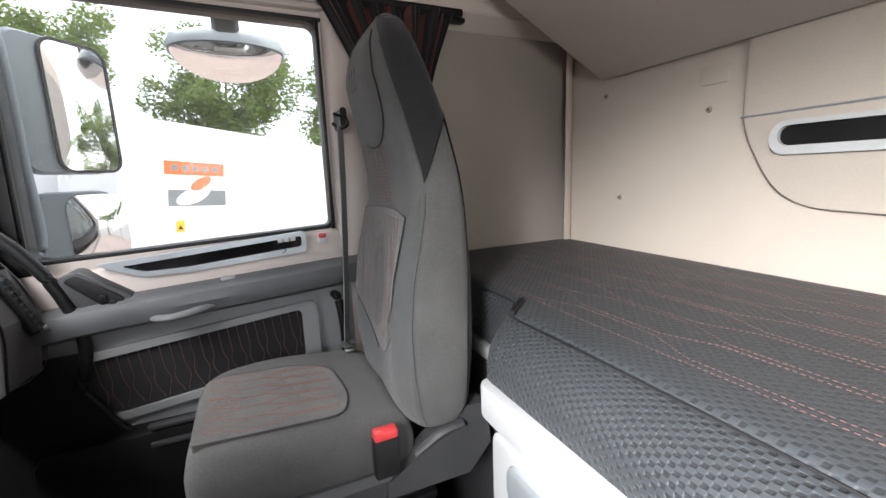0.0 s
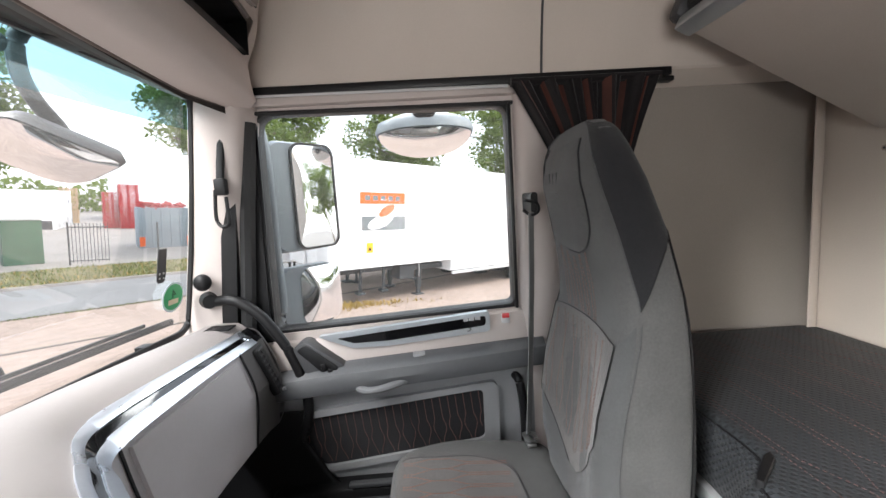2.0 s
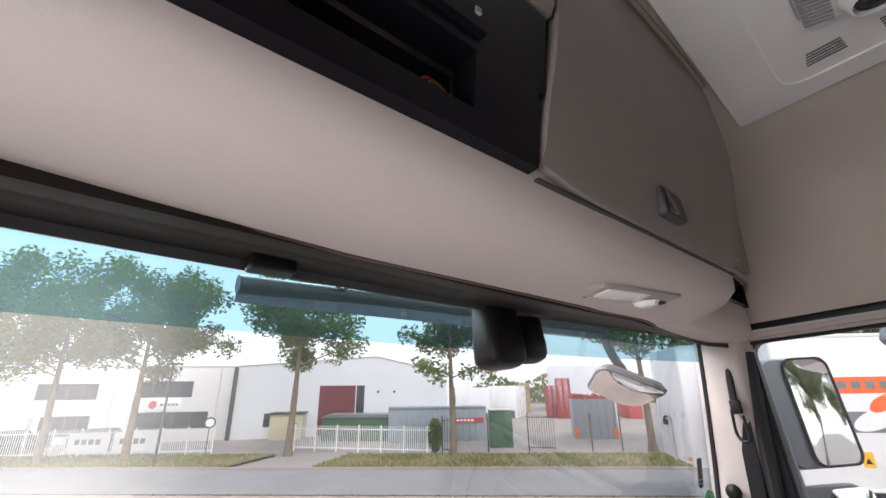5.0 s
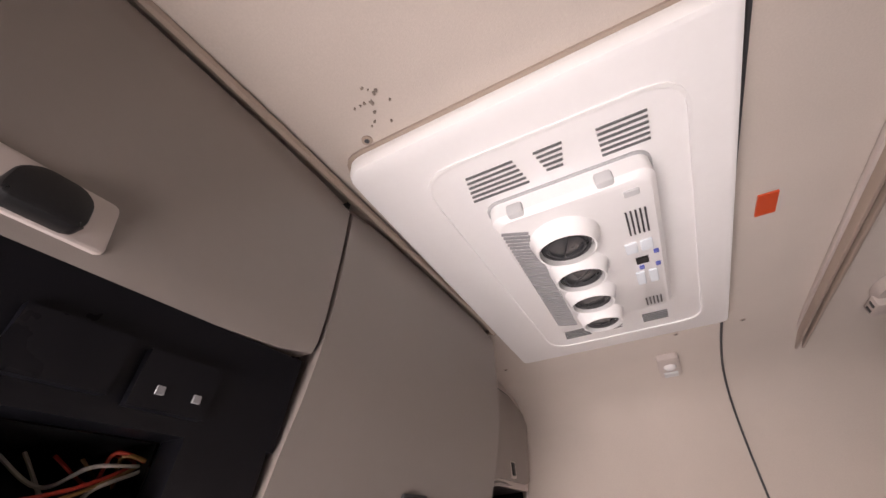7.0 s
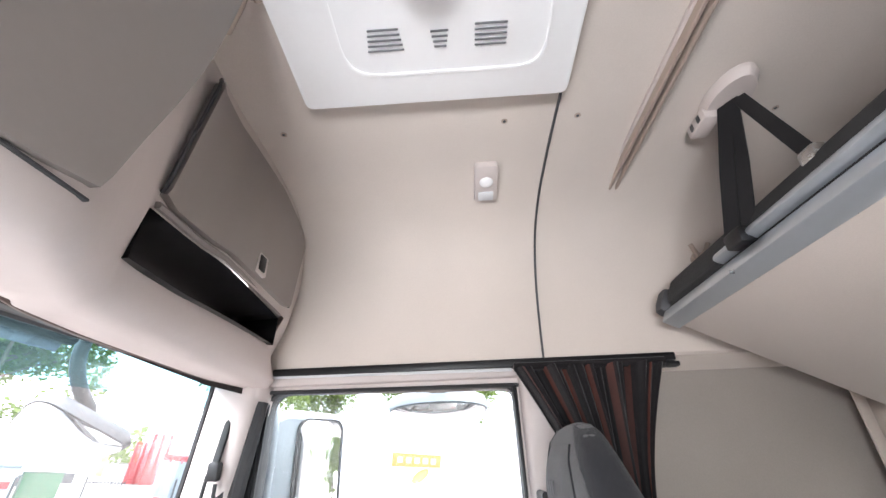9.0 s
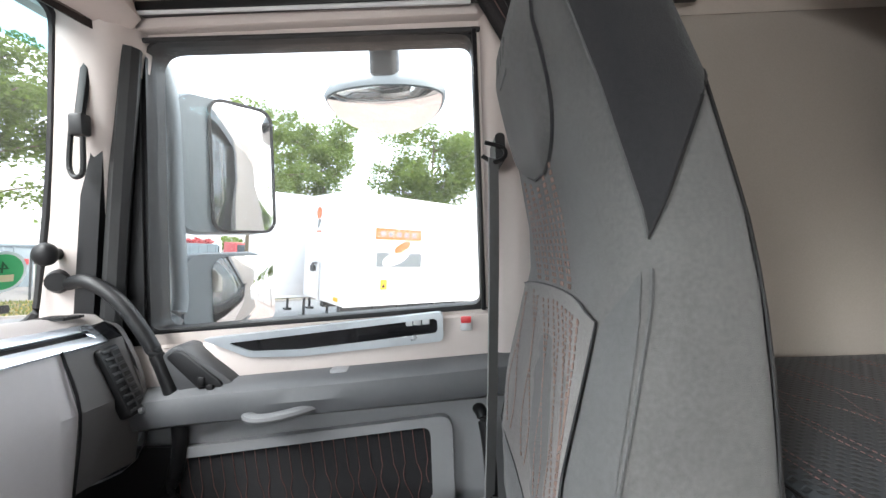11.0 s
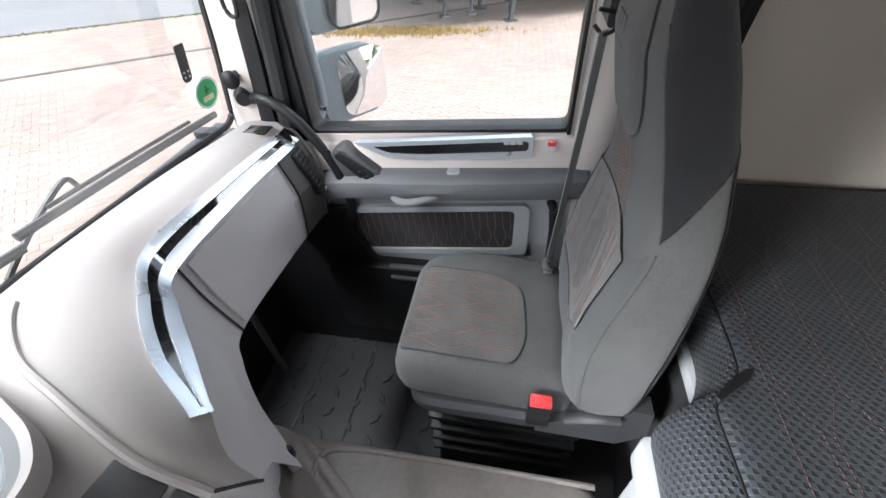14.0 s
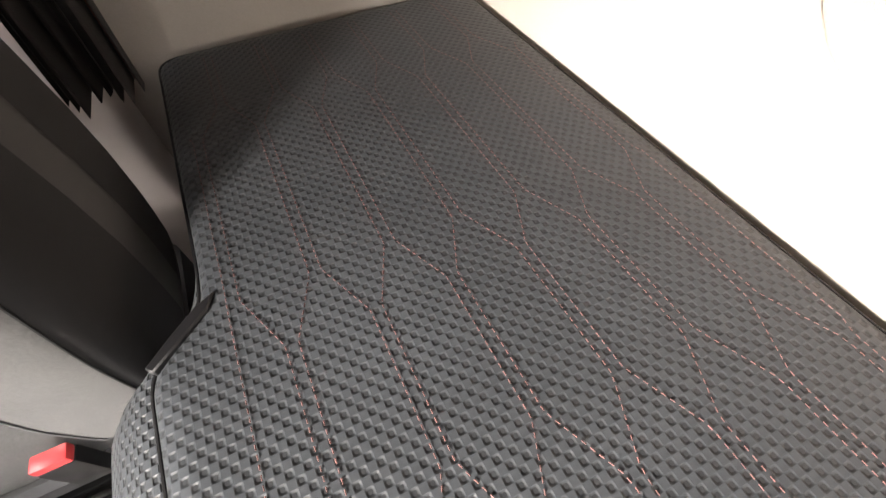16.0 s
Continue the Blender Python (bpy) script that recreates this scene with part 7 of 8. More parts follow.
def tree(x, y, h, r, seed, lean=0.0, lab="young street tree with a full green crown"):
    rng = random.Random(seed)
    z0 = ground_z(x, y)
    t = thing("tree", (x, y, z0), lab, "tree", group="street trees", cab=False)
    fork = h * 0.46
    line = [(x, y, z0 - 0.05), (x + lean * 0.3, y, z0 + fork * 0.5), (x + lean * 0.6, y + 0.05, z0 + fork), (x + lean, y, z0 + h * 0.85)]
    ln = smooth_line(line, 6)
    rings = []
    for i, p in enumerate(ln):
        k = i / (len(ln) - 1)
        rad = (0.17 * (1 - k) ** 0.8 + 0.03) * (h / 10) * (1.35 if i == 0 else 1)
        rings.append([(p.x + rad * math.cos(a) * rng.uniform(0.92, 1.08), p.y + rad * math.sin(a) * rng.uniform(0.92, 1.08), p.z) for a in [2 * math.pi * j / 10 for j in range(10)]])
    tk = part("trunk", loft(rings), BARK, t, smooth=70)
    clumps = []
    for k in range(20):
        a, zf = rng.uniform(0, 6.28), rng.uniform(0.42, 0.92)
        s = Vector((x + lean * zf, y, z0 + h * zf * 0.9))
        reach = r * rng.uniform(0.55, 1.0) * (1.05 - abs(zf - 0.6))
        e = s + Vector((math.cos(a) * reach, math.sin(a) * reach, h * rng.uniform(0.04, 0.16)))
        part("limb", tube([s, s.lerp(e, 0.5) + Vector((0, 0, 0.15)), e], 0.035 * h / 10, 5, n=3), BARK, tk)
        for q in (0.45, 0.75, 1.0):
            clumps.append((s.lerp(e, q) + Vector((rng.gauss(0, 0.25), rng.gauss(0, 0.25), rng.gauss(0, 0.2))), r * rng.uniform(0.13, 0.24)))
    for k in range(14):
        a = rng.uniform(0, 6.28)
        rr = r * rng.random() ** 0.5 * 0.8
        clumps.append((Vector((x + lean + rr * math.cos(a), y + rr * math.sin(a), z0 + h * rng.uniform(0.55, 0.95))), r * rng.uniform(0.2, 0.34)))
    vs, fs = [], []
    for c, cr in clumps:
        for _ in range(int(78 * (cr / 0.6) ** 2) + 40):
            d = Vector((rng.gauss(0, 1), rng.gauss(0, 1), rng.gauss(0, 0.75))).normalized() * cr * rng.random() ** 0.4
            p = c + d
            if (p - Vector((x, y, p.z))).length > r * 1.25:
                continue
            u = Vector((rng.gauss(0, 1), rng.gauss(0, 1), rng.gauss(0, 0.5))).normalized()
            w = u.cross(Vector((rng.gauss(0, 1), rng.gauss(0, 1), 1))).normalized()
            s = rng.uniform(0.09, 0.18)
            k = len(vs)
            vs += [p - u * s, p + w * s * 0.55, p + u * s, p - w * s * 0.55]
            fs.append((k, k + 1, k + 2, k + 3))
    inv = BASE[t.name].inverted()
    me = bpy.data.meshes.new("crown")
    me.from_pydata([inv @ v for v in vs], [], fs)
    me.materials.append(LEAF)
    o = new("crown", me)
    o.parent = t
    return t


TREES = [(-1.6, 32.3, 11.0, 4.2), (2.1, 31.6, 11.6, 4.3), (9.9, 27.5, 12.6, 4.5), (16.8, 20.0, 11.4, 4.0), (27.4, 13.3, 13.0, 4.0), (-7.5, 36.5, 10.8, 4.2)]
for k, (x, y, h, r) in enumerate(TREES):
    tree(x, y, h, r, 11 + k, 0.2 * (k % 3 - 1))
for k, (x, y, h, r) in enumerate(((33.0, 10.4, 13.6, 3.8), (30.5, 1.4, 13.0, 4.4), (34.0, -7.0, 12.5, 4.2), (27.0, -9.5, 9.0, 3.0), (24.0, -16, 9.5, 3.2))):
    tree(x, y, h, r, 31 + k, 0.0, "broad green tree behind the parked trailer")

for k, (x, y, h, r) in enumerate(((3.5, -26.0, 9.5, 3.2), (9.0, -30.0, 10.0, 3.4), (-4.0, -32.0, 9.5, 3.2), (15.0, -27.0, 10.0, 3.4))):
    tree(x, y, h, r, 51 + k, 0.0, "green tree behind the lorry, seen in its mirrors")

# ---------------------------------------------------------------- the parked trailer
TRWHITE = material("trailer_white", (0.73, 0.75, 0.77), 0.3, vary=0.03, scale=1.2, fine=20)
TRORANGE = material("trailer_orange", (0.78, 0.13, 0.025), 0.4, vary=0.04)
TRGREY = material("trailer_grey_print", (0.16, 0.18, 0.19), 0.4, vary=0.04)
TRPALE = material("trailer_pale_print", (0.55, 0.66, 0.72), 0.4, vary=0.04)
YELLOW = material("yellow_sign", (0.75, 0.42, 0.02), 0.4, vary=0.04)
SIGNW = material("white_sign", (0.72, 0.74, 0.76), 0.5, vary=0.03)
DKSTEEL = material("chassis_steel", (0.05, 0.055, 0.06), 0.6, vary=0.2, scale=5)
TD = Vector((0.645, -0.764, 0)).normalized()
ang = math.atan2(TD.y, TD.x)
def trailer(x, y, lab, z0=1.02, z1=3.89, step=4.35):
    """A box trailer whose nose stands at x, y; its own axes run along its side, to its far side, and up."""
    t = thing("trailer", (x, y, 0), lab, "trailer", "parked trailers", cab=False, turn=ang)
    part("front_box", prism(round_poly([(0, 0), (step, 0), (step, 2.5), (0, 2.5)], [0.09, 0.01, 0.01, 0.09], 5), "z", z0, z1, 0.02), TRWHITE, t, "white front box", local=True)
    part("rear_box", box(step - 0.04, 13.2, -0.006, 2.506, 0.62, z1 - 0.003, 0.02), TRWHITE, t, "white drop-side body", local=True)
    part("top_rail", box(0.06, 13.2, -0.012, 0.04, z1 - 0.05, z1 + 0.02, 0.01), SIGNW, t, "top rail", local=True)
    part("bottom_rail", box(step + 0.05, 13.2, -0.03, 0.05, 0.50, 0.60, 0.01), OFFWHITE, t, "pale side rail", local=True)
    part("sill", box(0.08, step, -0.012, 0.04, z0 - 0.03, z0 + 0.03, 0.008), SIGNW, t, "pale lower sill", local=True)
    part("front_pole", tube([(-0.05, 1.28, z0 - 0.02), (-0.06, 1.28, 2.05)], 0.035, 8, n=1), OFFWHITE, t, "pale front pole", local=True)
    part("front_crank", tube([(-0.06, 1.28, 2.03), (-0.12, 1.45, 2.02), (-0.10, 1.62, 1.95)], 0.03, 8), DKSTEEL, t, "dark coupling crank", local=True)
    part("front_valve", box(-0.12, -0.01, 1.56, 1.74, 1.78, 1.96, 0.03), DKSTEEL, t, "dark coupling valve", local=True)
    part("marker_lamp", box(-0.02, 0.0, 0.12, 0.36, z0 + 0.10, z0 + 0.20, 0.006), YELLOW, t, "amber marker lamp", local=True)
    for y in (0.6, 1.7):
        part("beam", box(0.3, 13.0, y, y + 0.2, 0.75, z0, 0.01), DKSTEEL, t, "dark chassis beam", local=True)
    for y in (0.45, 2.0):
        part("landing_leg", box(3.25, 3.40, y - 0.07, y + 0.07, 0.12, 1.0, 0.015), DKSTEEL, t, "landing leg", local=True)
        part("leg_post", box(3.28, 3.37, y - 0.045, y + 0.045, -0.1, 0.15), DKSTEEL, t, local=True)
        part("leg_foot", box(3.16, 3.49, y - 0.14, y + 0.14, -0.13, -0.06, 0.01), DKSTEEL, t, "leg foot", local=True)
        for x in (1.25, 2.05):
            part("drop_leg", box(x, x + 0.07, y + 0.1, y + 0.17, 0.2, 1.0, 0.01), DKSTEEL, t, "support leg", local=True)
            part("leg_foot", box(x - 0.08, x + 0.15, y + 0.02, y + 0.25, 0.13, 0.2, 0.01), DKSTEEL, t, "leg foot", local=True)
    part("leg_brace", tube([(3.32, 0.45, 0.35), (3.32, 2.0, 0.35)], 0.03, 6, n=1), DKSTEEL, t, "leg brace", local=True)
    part("leg_brace", tube([(2.6, 0.6, 0.85), (3.28, 0.45, 0.4)], 0.03, 6, n=1), DKSTEEL, t, "leg brace", local=True)
    part("crank", tube([(3.0, 0.2, 0.95), (3.0, 0.02, 0.95), (3.0, 0.02, 0.55)], 0.015, 6, n=2), STEEL, t, "landing gear crank", local=True)
    part("cross_frame", box(2.5, step - 0.05, 0.4, 2.1, 0.70, 0.86, 0.01), DKSTEEL, t, local=True)
    part("box_locker", box(2.45, 3.0, 0.25, 0.7, 0.5, 0.9, 0.02), DKSTEEL, t, "dark valve box", local=True)
    for k in range(3):
        for y in (0.15, 2.05):
            w = part("wheel", disc((8.2 + 1.3 * k, y, 0.28), (0, 1, 0), 0.5, 0.5, 0.3, 28), RUBBER, t, "black tyre", local=True)
            part("rim", disc((8.2 + 1.3 * k, y - 0.01, 0.28), (0, 1, 0), 0.3, 0.3, 0.02, 20), STEEL, w, "steel rim", local=True)
    return t
tl = trailer(10.32, 2.53, "parked white box semi-trailer with an orange and grey emblem")
def tpart(name, b, m, lab="", parent=None):
    return part(name, b, m, parent or tl, lab, local=True)
tpart("hatch", ring_plate(rounded(4.62, 7.0, 1.38, 3.56, 0.15), rounded(4.64, 6.98, 1.40, 3.54, 0.14), "y", -0.010, 0.0), TRPALE, "pale door outline")
for k in range(3):
    for sgn in (-1, 1):
        tpart("faint_mark", tube([(6.2, -0.008, 1.9 + 0.18 * k), (6.2 + 0.55 * sgn, -0.008, 2.05 + 0.18 * k)], 0.012, 4, n=1), TRPALE)
tpart("emblem_banner", prism([(0.92, 2.74), (2.40, 2.75), (2.40, 3.06), (0.92, 3.05)], "y", -0.008, 0.01), TRORANGE, "orange banner")
for k in range(5):
    tpart("banner_bar", box(1.07 + 0.25 * k, 1.23 + 0.25 * k, -0.011, 0.0, 2.83, 2.97), TRGREY, "dark bar in place of lettering")
tpart("emblem_drop", prism([(1.78 + 0.24 * math.cos(a) + 0.10 * math.sin(a), 2.56 + 0.17 * math.sin(a) + 0.05 * math.cos(a)) for a in [2 * math.pi * k / 24 for k in range(24)]], "y", -0.013, 0.0), TRORANGE, "orange drop")
tpart("emblem_base", box(0.98, 2.43, -0.008, 0.01, 2.02, 2.40), TRGREY, "grey block")
tpart("emblem_oval", prism([(1.58 + 0.42 * math.cos(a), 2.26 + 0.18 * math.sin(a) + 0.13 * math.cos(a)) for a in [2 * math.pi * k / 24 for k in range(24)]], "y", -0.011, 0.0), TRWHITE, "white oval")
tpart("emblem_ring", ring_plate([(2.79 + 0.18 * math.cos(a), 3.05 + 0.18 * math.sin(a)) for a in [2 * math.pi * k / 24 for k in range(24)]], [(2.79 + 0.16 * math.cos(a), 3.05 + 0.16 * math.sin(a)) for a in [2 * math.pi * k / 24 for k in range(24)]], "y", -0.008, 0.0), TRPALE, "pale ring")
tpart("ring_bar", box(2.73, 2.85, -0.008, 0.0, 2.95, 3.14), TRPALE)
tpart("warning_sign", box(1.13, 1.33, -0.009, 0.0, 1.41, 1.68), YELLOW, "yellow warning sign")
tpart("warning_mark", prism([(1.17, 1.47), (1.29, 1.47), (1.23, 1.58)], "y", -0.012, 0.0), BLACK)
tpart("front_emblem", disc((-0.012, 1.47, 3.40), (-1, 0, 0), 0.16, 0.16, 0.01, 20), TRORANGE, "orange front emblem")
tpart("front_emblem_foot", prism([(1.36, 3.20), (1.50, 2.98), (1.58, 3.02), (1.52, 3.24)], "x", -0.014, 0.0), TRGREY, "dark front emblem foot")
tpart("front_bar", box(-0.014, 0.0, 1.32, 1.62, 2.86, 2.91), TRORANGE, "orange bar in place of lettering")
trailer(12.19, 5.12, "plain white box semi-trailer parked beside another", 0.88, 3.98)

# ---------------------------------------------------------------- across the road
WALLW = material("white_cladding", (0.60, 0.63, 0.67), 0.6, vary=0.05, scale=0.3, fine=8)
WALLB = material("white_brick", (0.62, 0.63, 0.64), 0.8, vary=0.06, scale=0.6, fine=12, bump=0.3, bump_scale=20)
WINDOWM = material("dark_window", (0.03, 0.04, 0.05), 0.12, vary=0.2, scale=1.2)
MAROON = material("maroon_door", (0.12, 0.015, 0.025), 0.5, vary=0.1, scale=2)
PALEFENCE = material("white_fence_paint", (0.75, 0.76, 0.76), 0.45, vary=0.05, scale=3)
BLUEGREY = material("container_blue_grey", (0.25, 0.30, 0.34), 0.55, vary=0.12, scale=1.2, fine=15)
GREENP = material("green_paint", (0.035, 0.10, 0.055), 0.55, vary=0.12, scale=2)
REDP = material("red_pallet_paint", (0.42, 0.045, 0.05), 0.6, vary=0.15, scale=2)
PALLETW = material("pallet_wood", (0.42, 0.30, 0.18), 0.85, vary=0.2, scale=4, fine=50)
SAND = material("cream_paint", (0.55, 0.51, 0.36), 0.6, vary=0.08, scale=2)


def local_axes(p, q):
    """A frame on the ground: x from p to q, y away behind it."""
    d = Vector((q[0] - p[0], q[1] - p[1], 0))
    return math.atan2(d.y, d.x), d.length


def block_on(name, p, q, depth, h, mat_, lab, cat, bevel=0.02, group=""):
    a, l = local_axes(p, q)
    z = ground_z(*p)
    t = thing(name, (p[0], p[1], z), lab, cat, group, cab=False, turn=a)
    part("body", box(0, l, 0, depth, -0.4, h, bevel), mat_, t, local=True)
    return t, l


# office with two rows of windows
P, Q = (-10.0, 51.5), (9.8, 41.44)
a, l = local_axes(P, Q)
of = thing("office_building", (P[0], P[1], -1.12), "two-storey white office building with dark strip windows", "building", cab=False, turn=a)
part("wall", box(0, l, 0, 12, -0.5, 5.95, 0.02), WALLB, of, local=True)
part("roof", box(-0.05, l + 0.05, -0.05, 12.05, 5.95, 6.06, 0.02), OFFWHITE, of, "flat roof edge", local=True)
for x, w, z, h in ((14.9, 4.1, 3.45, 1.30), (15.1, 5.4, 0.95, 1.32), (7.6, 4.3, 3.35, 1.25), (8.4, 3.4, 0.6, 1.5)):
    wo = part("window", box(x, x + w, -0.03, 0.05, z, z + h, 0.01), DARK, of, "dark strip window", local=True)
    n = 4
    for k in range(n):
        part("pane", box(x + 0.05 + k * w / n, x + (k + 1) * w / n - 0.05, -0.036, -0.02, z + 0.06, z + h - 0.06), WINDOWM, wo, local=True)
part("sign", box(15.5, 18.3, -0.06, 0.0, 2.32, 3.42, 0.01), SIGNW, of, "white firm sign", local=True)
part("sign_mark", prism([(16.15 + 0.34 * math.cos(k * math.pi / 3 + 0.52), 2.87 + 0.36 * math.sin(k * math.pi / 3 + 0.52)) for k in range(6)], "y", -0.075, -0.055), REDP, of, "red and black mark", local=True)
for k in range(5):
    part("sign_bar", box(16.7 + 0.29 * k, 16.92 + 0.29 * k, -0.075, -0.055, 2.78, 2.96), TRGREY, of, "dark bar in place of lettering", local=True)
for x in (13.05, 21.1):
    part("downpipe", disc((x, -0.06, -0.4), (0, 0, 1), 0.05, 0.05, 6.3, 8), OFFWHITE, of, "pale downpipe", local=True)
part("canopy", box(6.9, 7.9, -0.6, 0.0, 0.0, 2.1, 0.02), WALLB, of, local=True)

# production hall with a low gable
P, Q = (9.84, 40.95), (28.2, 33.88)
a, l = local_axes(P, Q)
hl = thing("factory_hall", (P[0], P[1], -1.12), "white clad factory hall with a low gable and a maroon door", "building", cab=False, turn=a)
pk = 0.625 * l
part("wall", prism([(0, -0.5), (l, -0.5), (l, 5.5), (pk, 7.02), (0, 6.0)], "y", 0.0, 30.0), WALLW, hl, local=True)
part("roof_edge", tube([(0, -0.02, 6.01), (pk, -0.02, 7.03), (l, -0.02, 5.52)], 0.06, 6, n=1), OFFWHITE, hl, local=True)
for k in range(int(l / 1.1)):
    part("cladding_joint", box(1.1 * k + 0.5, 1.1 * k + 0.53, -0.012, 0.0, -0.3, 5.4), OFFWHITE, hl, local=True)
part("corner_post", box(-0.25, 0.1, -0.15, 0.2, -0.4, 5.9, 0.02), DKSTEEL, hl, "dark corner post", local=True)
part("door", box(7.15, 10.45, -0.04, 0.05, -0.3, 4.3, 0.01), MAROON, hl, "maroon strip curtain door", local=True)
for k in range(9):
    part("door_strip", box(7.2 + 0.36 * k, 7.51 + 0.36 * k, -0.055, -0.035, -0.3, 4.25), MAROON, hl, local=True)
part("window", box(10.55, 11.3, -0.03, 0.05, 1.6, 4.3, 0.01), WINDOWM, hl, "narrow dark window", local=True)
part("window", box(2.6, 5.6, -0.03, 0.05, 0.9, 2.0, 0.01), WINDOWM, hl, "dark window", local=True)
for k in range(2):
    part("vent", box(12.5 + 1.6 * k, 12.7 + 1.6 * k, -0.05, 0.0, 3.6, 3.8), DARK, hl, local=True)

t, l = block_on("skip_container", (12.2, 38.2), (14.5, 36.8), 2.0, 2.0, SAND, "cream waste container with sloping front", "container")
part("lid", box(-0.1, l + 0.1, -0.15, 2.1, 2.0, 2.12, 0.02), DKSTEEL, t, "dark lid", local=True)
part("emblem", disc((l * 0.72, -0.012, 0.9), (0, -1, 0), 0.45, 0.45, 0.01, 20), TRGREY, t, "dark round emblem", local=True)
part("emblem_face", disc((l * 0.72, -0.02, 0.9), (0, -1, 0), 0.36, 0.36, 0.01, 20), SAND, t, local=True)
t, l = block_on("skip_container", (15.2, 34.6), (20.4, 30.0), 2.3, 1.75, GREENP, "low dark green covered container", "container")
part("cover", prism([(-0.1, 1.75), (l + 0.1, 1.75), (l - 0.4, 2.0), (0.4, 2.0)], "y", -0.1, 2.4), TRGREY, t, "grey sheet cover", local=True)

t, l = block_on("shipping_container", (18.6, 29.8), (25.3, 25.6), 2.4, 2.55, BLUEGREY, "long blue-grey waste container", "container")
for k in range(int(l / 0.5)):
    part("rib", box(0.5 * k, 0.5 * k + 0.1, -0.08, 0.02, 0.1, 2.45, 0.01), BLUEGREY, t, local=True)
part("top_rail", box(0, l, -0.1, 0.1, 2.45, 2.6, 0.02), BLUEGREY, t, local=True)
part("label", box(l * 0.62, l * 0.97, -0.10, -0.082, 1.35, 1.7), REDP, t, "red label", local=True)
for k in range(6):
    part("label_bar", box(l * 0.65 + 0.3 * k, l * 0.65 + 0.3 * k + 0.2, -0.108, -0.09, 1.44, 1.6), SIGNW, t, "white bar in place of lettering", local=True)
t, l = block_on("green_cabinet", (21.9, 21.9), (23.1, 20.9), 1.1, 2.4, GREENP, "tall dark green sheet-metal cabinet", "cabinet")
part("lid", box(-0.06, l + 0.06, -0.06, 1.16, 2.4, 2.5, 0.02), OFFWHITE, t, "pale lid", local=True)
t, l = block_on("skip_container", (31.4, 21.4), (33.6, 18.8), 2.2, 3.0, BLUEGREY, "blue-grey skip heaped with red scrap", "container")
for k in range(6):
    part("rib", box(0.2 + 0.6 * k, 0.3 + 0.6 * k, -0.08, 0.02, 0.1, 2.9, 0.01), BLUEGREY, t, local=True)
rng = random.Random(5)
b = bmesh.new()
for k in range(90):
    q = box(-0.3, 0.3, -0.05, 0.05, -0.04, 0.04)
    q.transform(Matrix.Translation((rng.uniform(0.2, l - 0.2), rng.uniform(0.1, 2.0), 3.0 + rng.uniform(0, 0.35))) @ Euler((rng.uniform(0, 3), rng.uniform(-0.5, 0.5), rng.uniform(0, 3))).to_matrix().to_4x4())
    merge(b, q)
tagged(part("scrap", b, REDP, t, "red scrap pieces", local=True), kind="stuff")
for x in (0.0, l - 0.35):
    part("warning_strip", box(x, x + 0.35, -0.1, -0.081, 0.1, 0.8), TRORANGE, t, "orange warning strip", local=True)

# pallet stacks
def pallet_mesh(w):
    b = box(-w / 2, w / 2, -0.5, 0.5, 0.085, 0.145)
    box(-w / 2, w / 2, -0.5, 0.5, 0.0, 0.03, bm=b)
    for k in range(3):
        x = -w / 2 + 0.05 + k * (w - 0.25) / 2
        box(x, x + 0.15, -0.40, 0.40, 0.03, 0.085, bm=b)
    return b
def pallets(x, y, n, mat_, lab, w=1.9):
    t = thing("pallet_stack", (x, y, -1.12), lab, "pallets", "pallet stacks", cab=False, turn=radians(-46))
    rng = random.Random(n)
    for k in range(n):
        b = pallet_mesh(w)
        b.transform(Matrix.Translation((rng.uniform(-0.04, 0.04), 0, 0.155 * k)))
        part("pallet", b, mat_, t, local=True)
for x, y, n, m, lab in ((57.0, 47.6, 30, PALLETW, "tall stack of wooden pallets"), (50.1, 36.9, 27, REDP, "tall stack of red pallets"), (50.3, 35.2, 33, REDP, "tall stack of red pallets"), (58.0, 50.2, 25, REDP, "stack of red pallets")):
    pallets(x, y, n, m, lab)
for k, (p, q, h) in enumerate((((33.0, 46.0), (36.5, 43.0), 3.9), ((37.5, 43.0), (40.5, 39.8), 4.0), ((28.5, 50.0), (32.0, 47.0), 3.8), ((44.2, 43.6), (46.2, 40.1), 4.2))):
    t, l = block_on("trailer_box", p, q, 8.0, h, TRWHITE, "white trailer parked far off in the yard", "trailer", group="far trailers")
    part("skirt", box(0.3, l - 0.3, -0.01, 7.5, -0.3, 0.9), DKSTEEL, t, local=True)
t, l = block_on("warehouse", (62.0, 46.0), (68.0, 38.0), 14.0, 7.5, WALLW, "pale blue-white warehouse beyond the yard", "building")
t, l = block_on("lorry", (55.0, 28.6), (56.2, 27.4), 5.0, 2.8, REDP, "red lorry parked in the yard", "lorry")
part("windscreen", box(0.2, l - 0.2, -0.03, 0.1, 1.6, 2.6, 0.02), WINDOWM, t, local=True)
t, l = block_on("lorry", (46.5, 28.6), (48.4, 26.8), 5.0, 3.1, SIGNW, "white lorry parked in the yard", "lorry")
part("windscreen", box(0.2, l - 0.2, -0.03, 0.1, 1.6, 2.5, 0.02), WINDOWM, t, local=True)

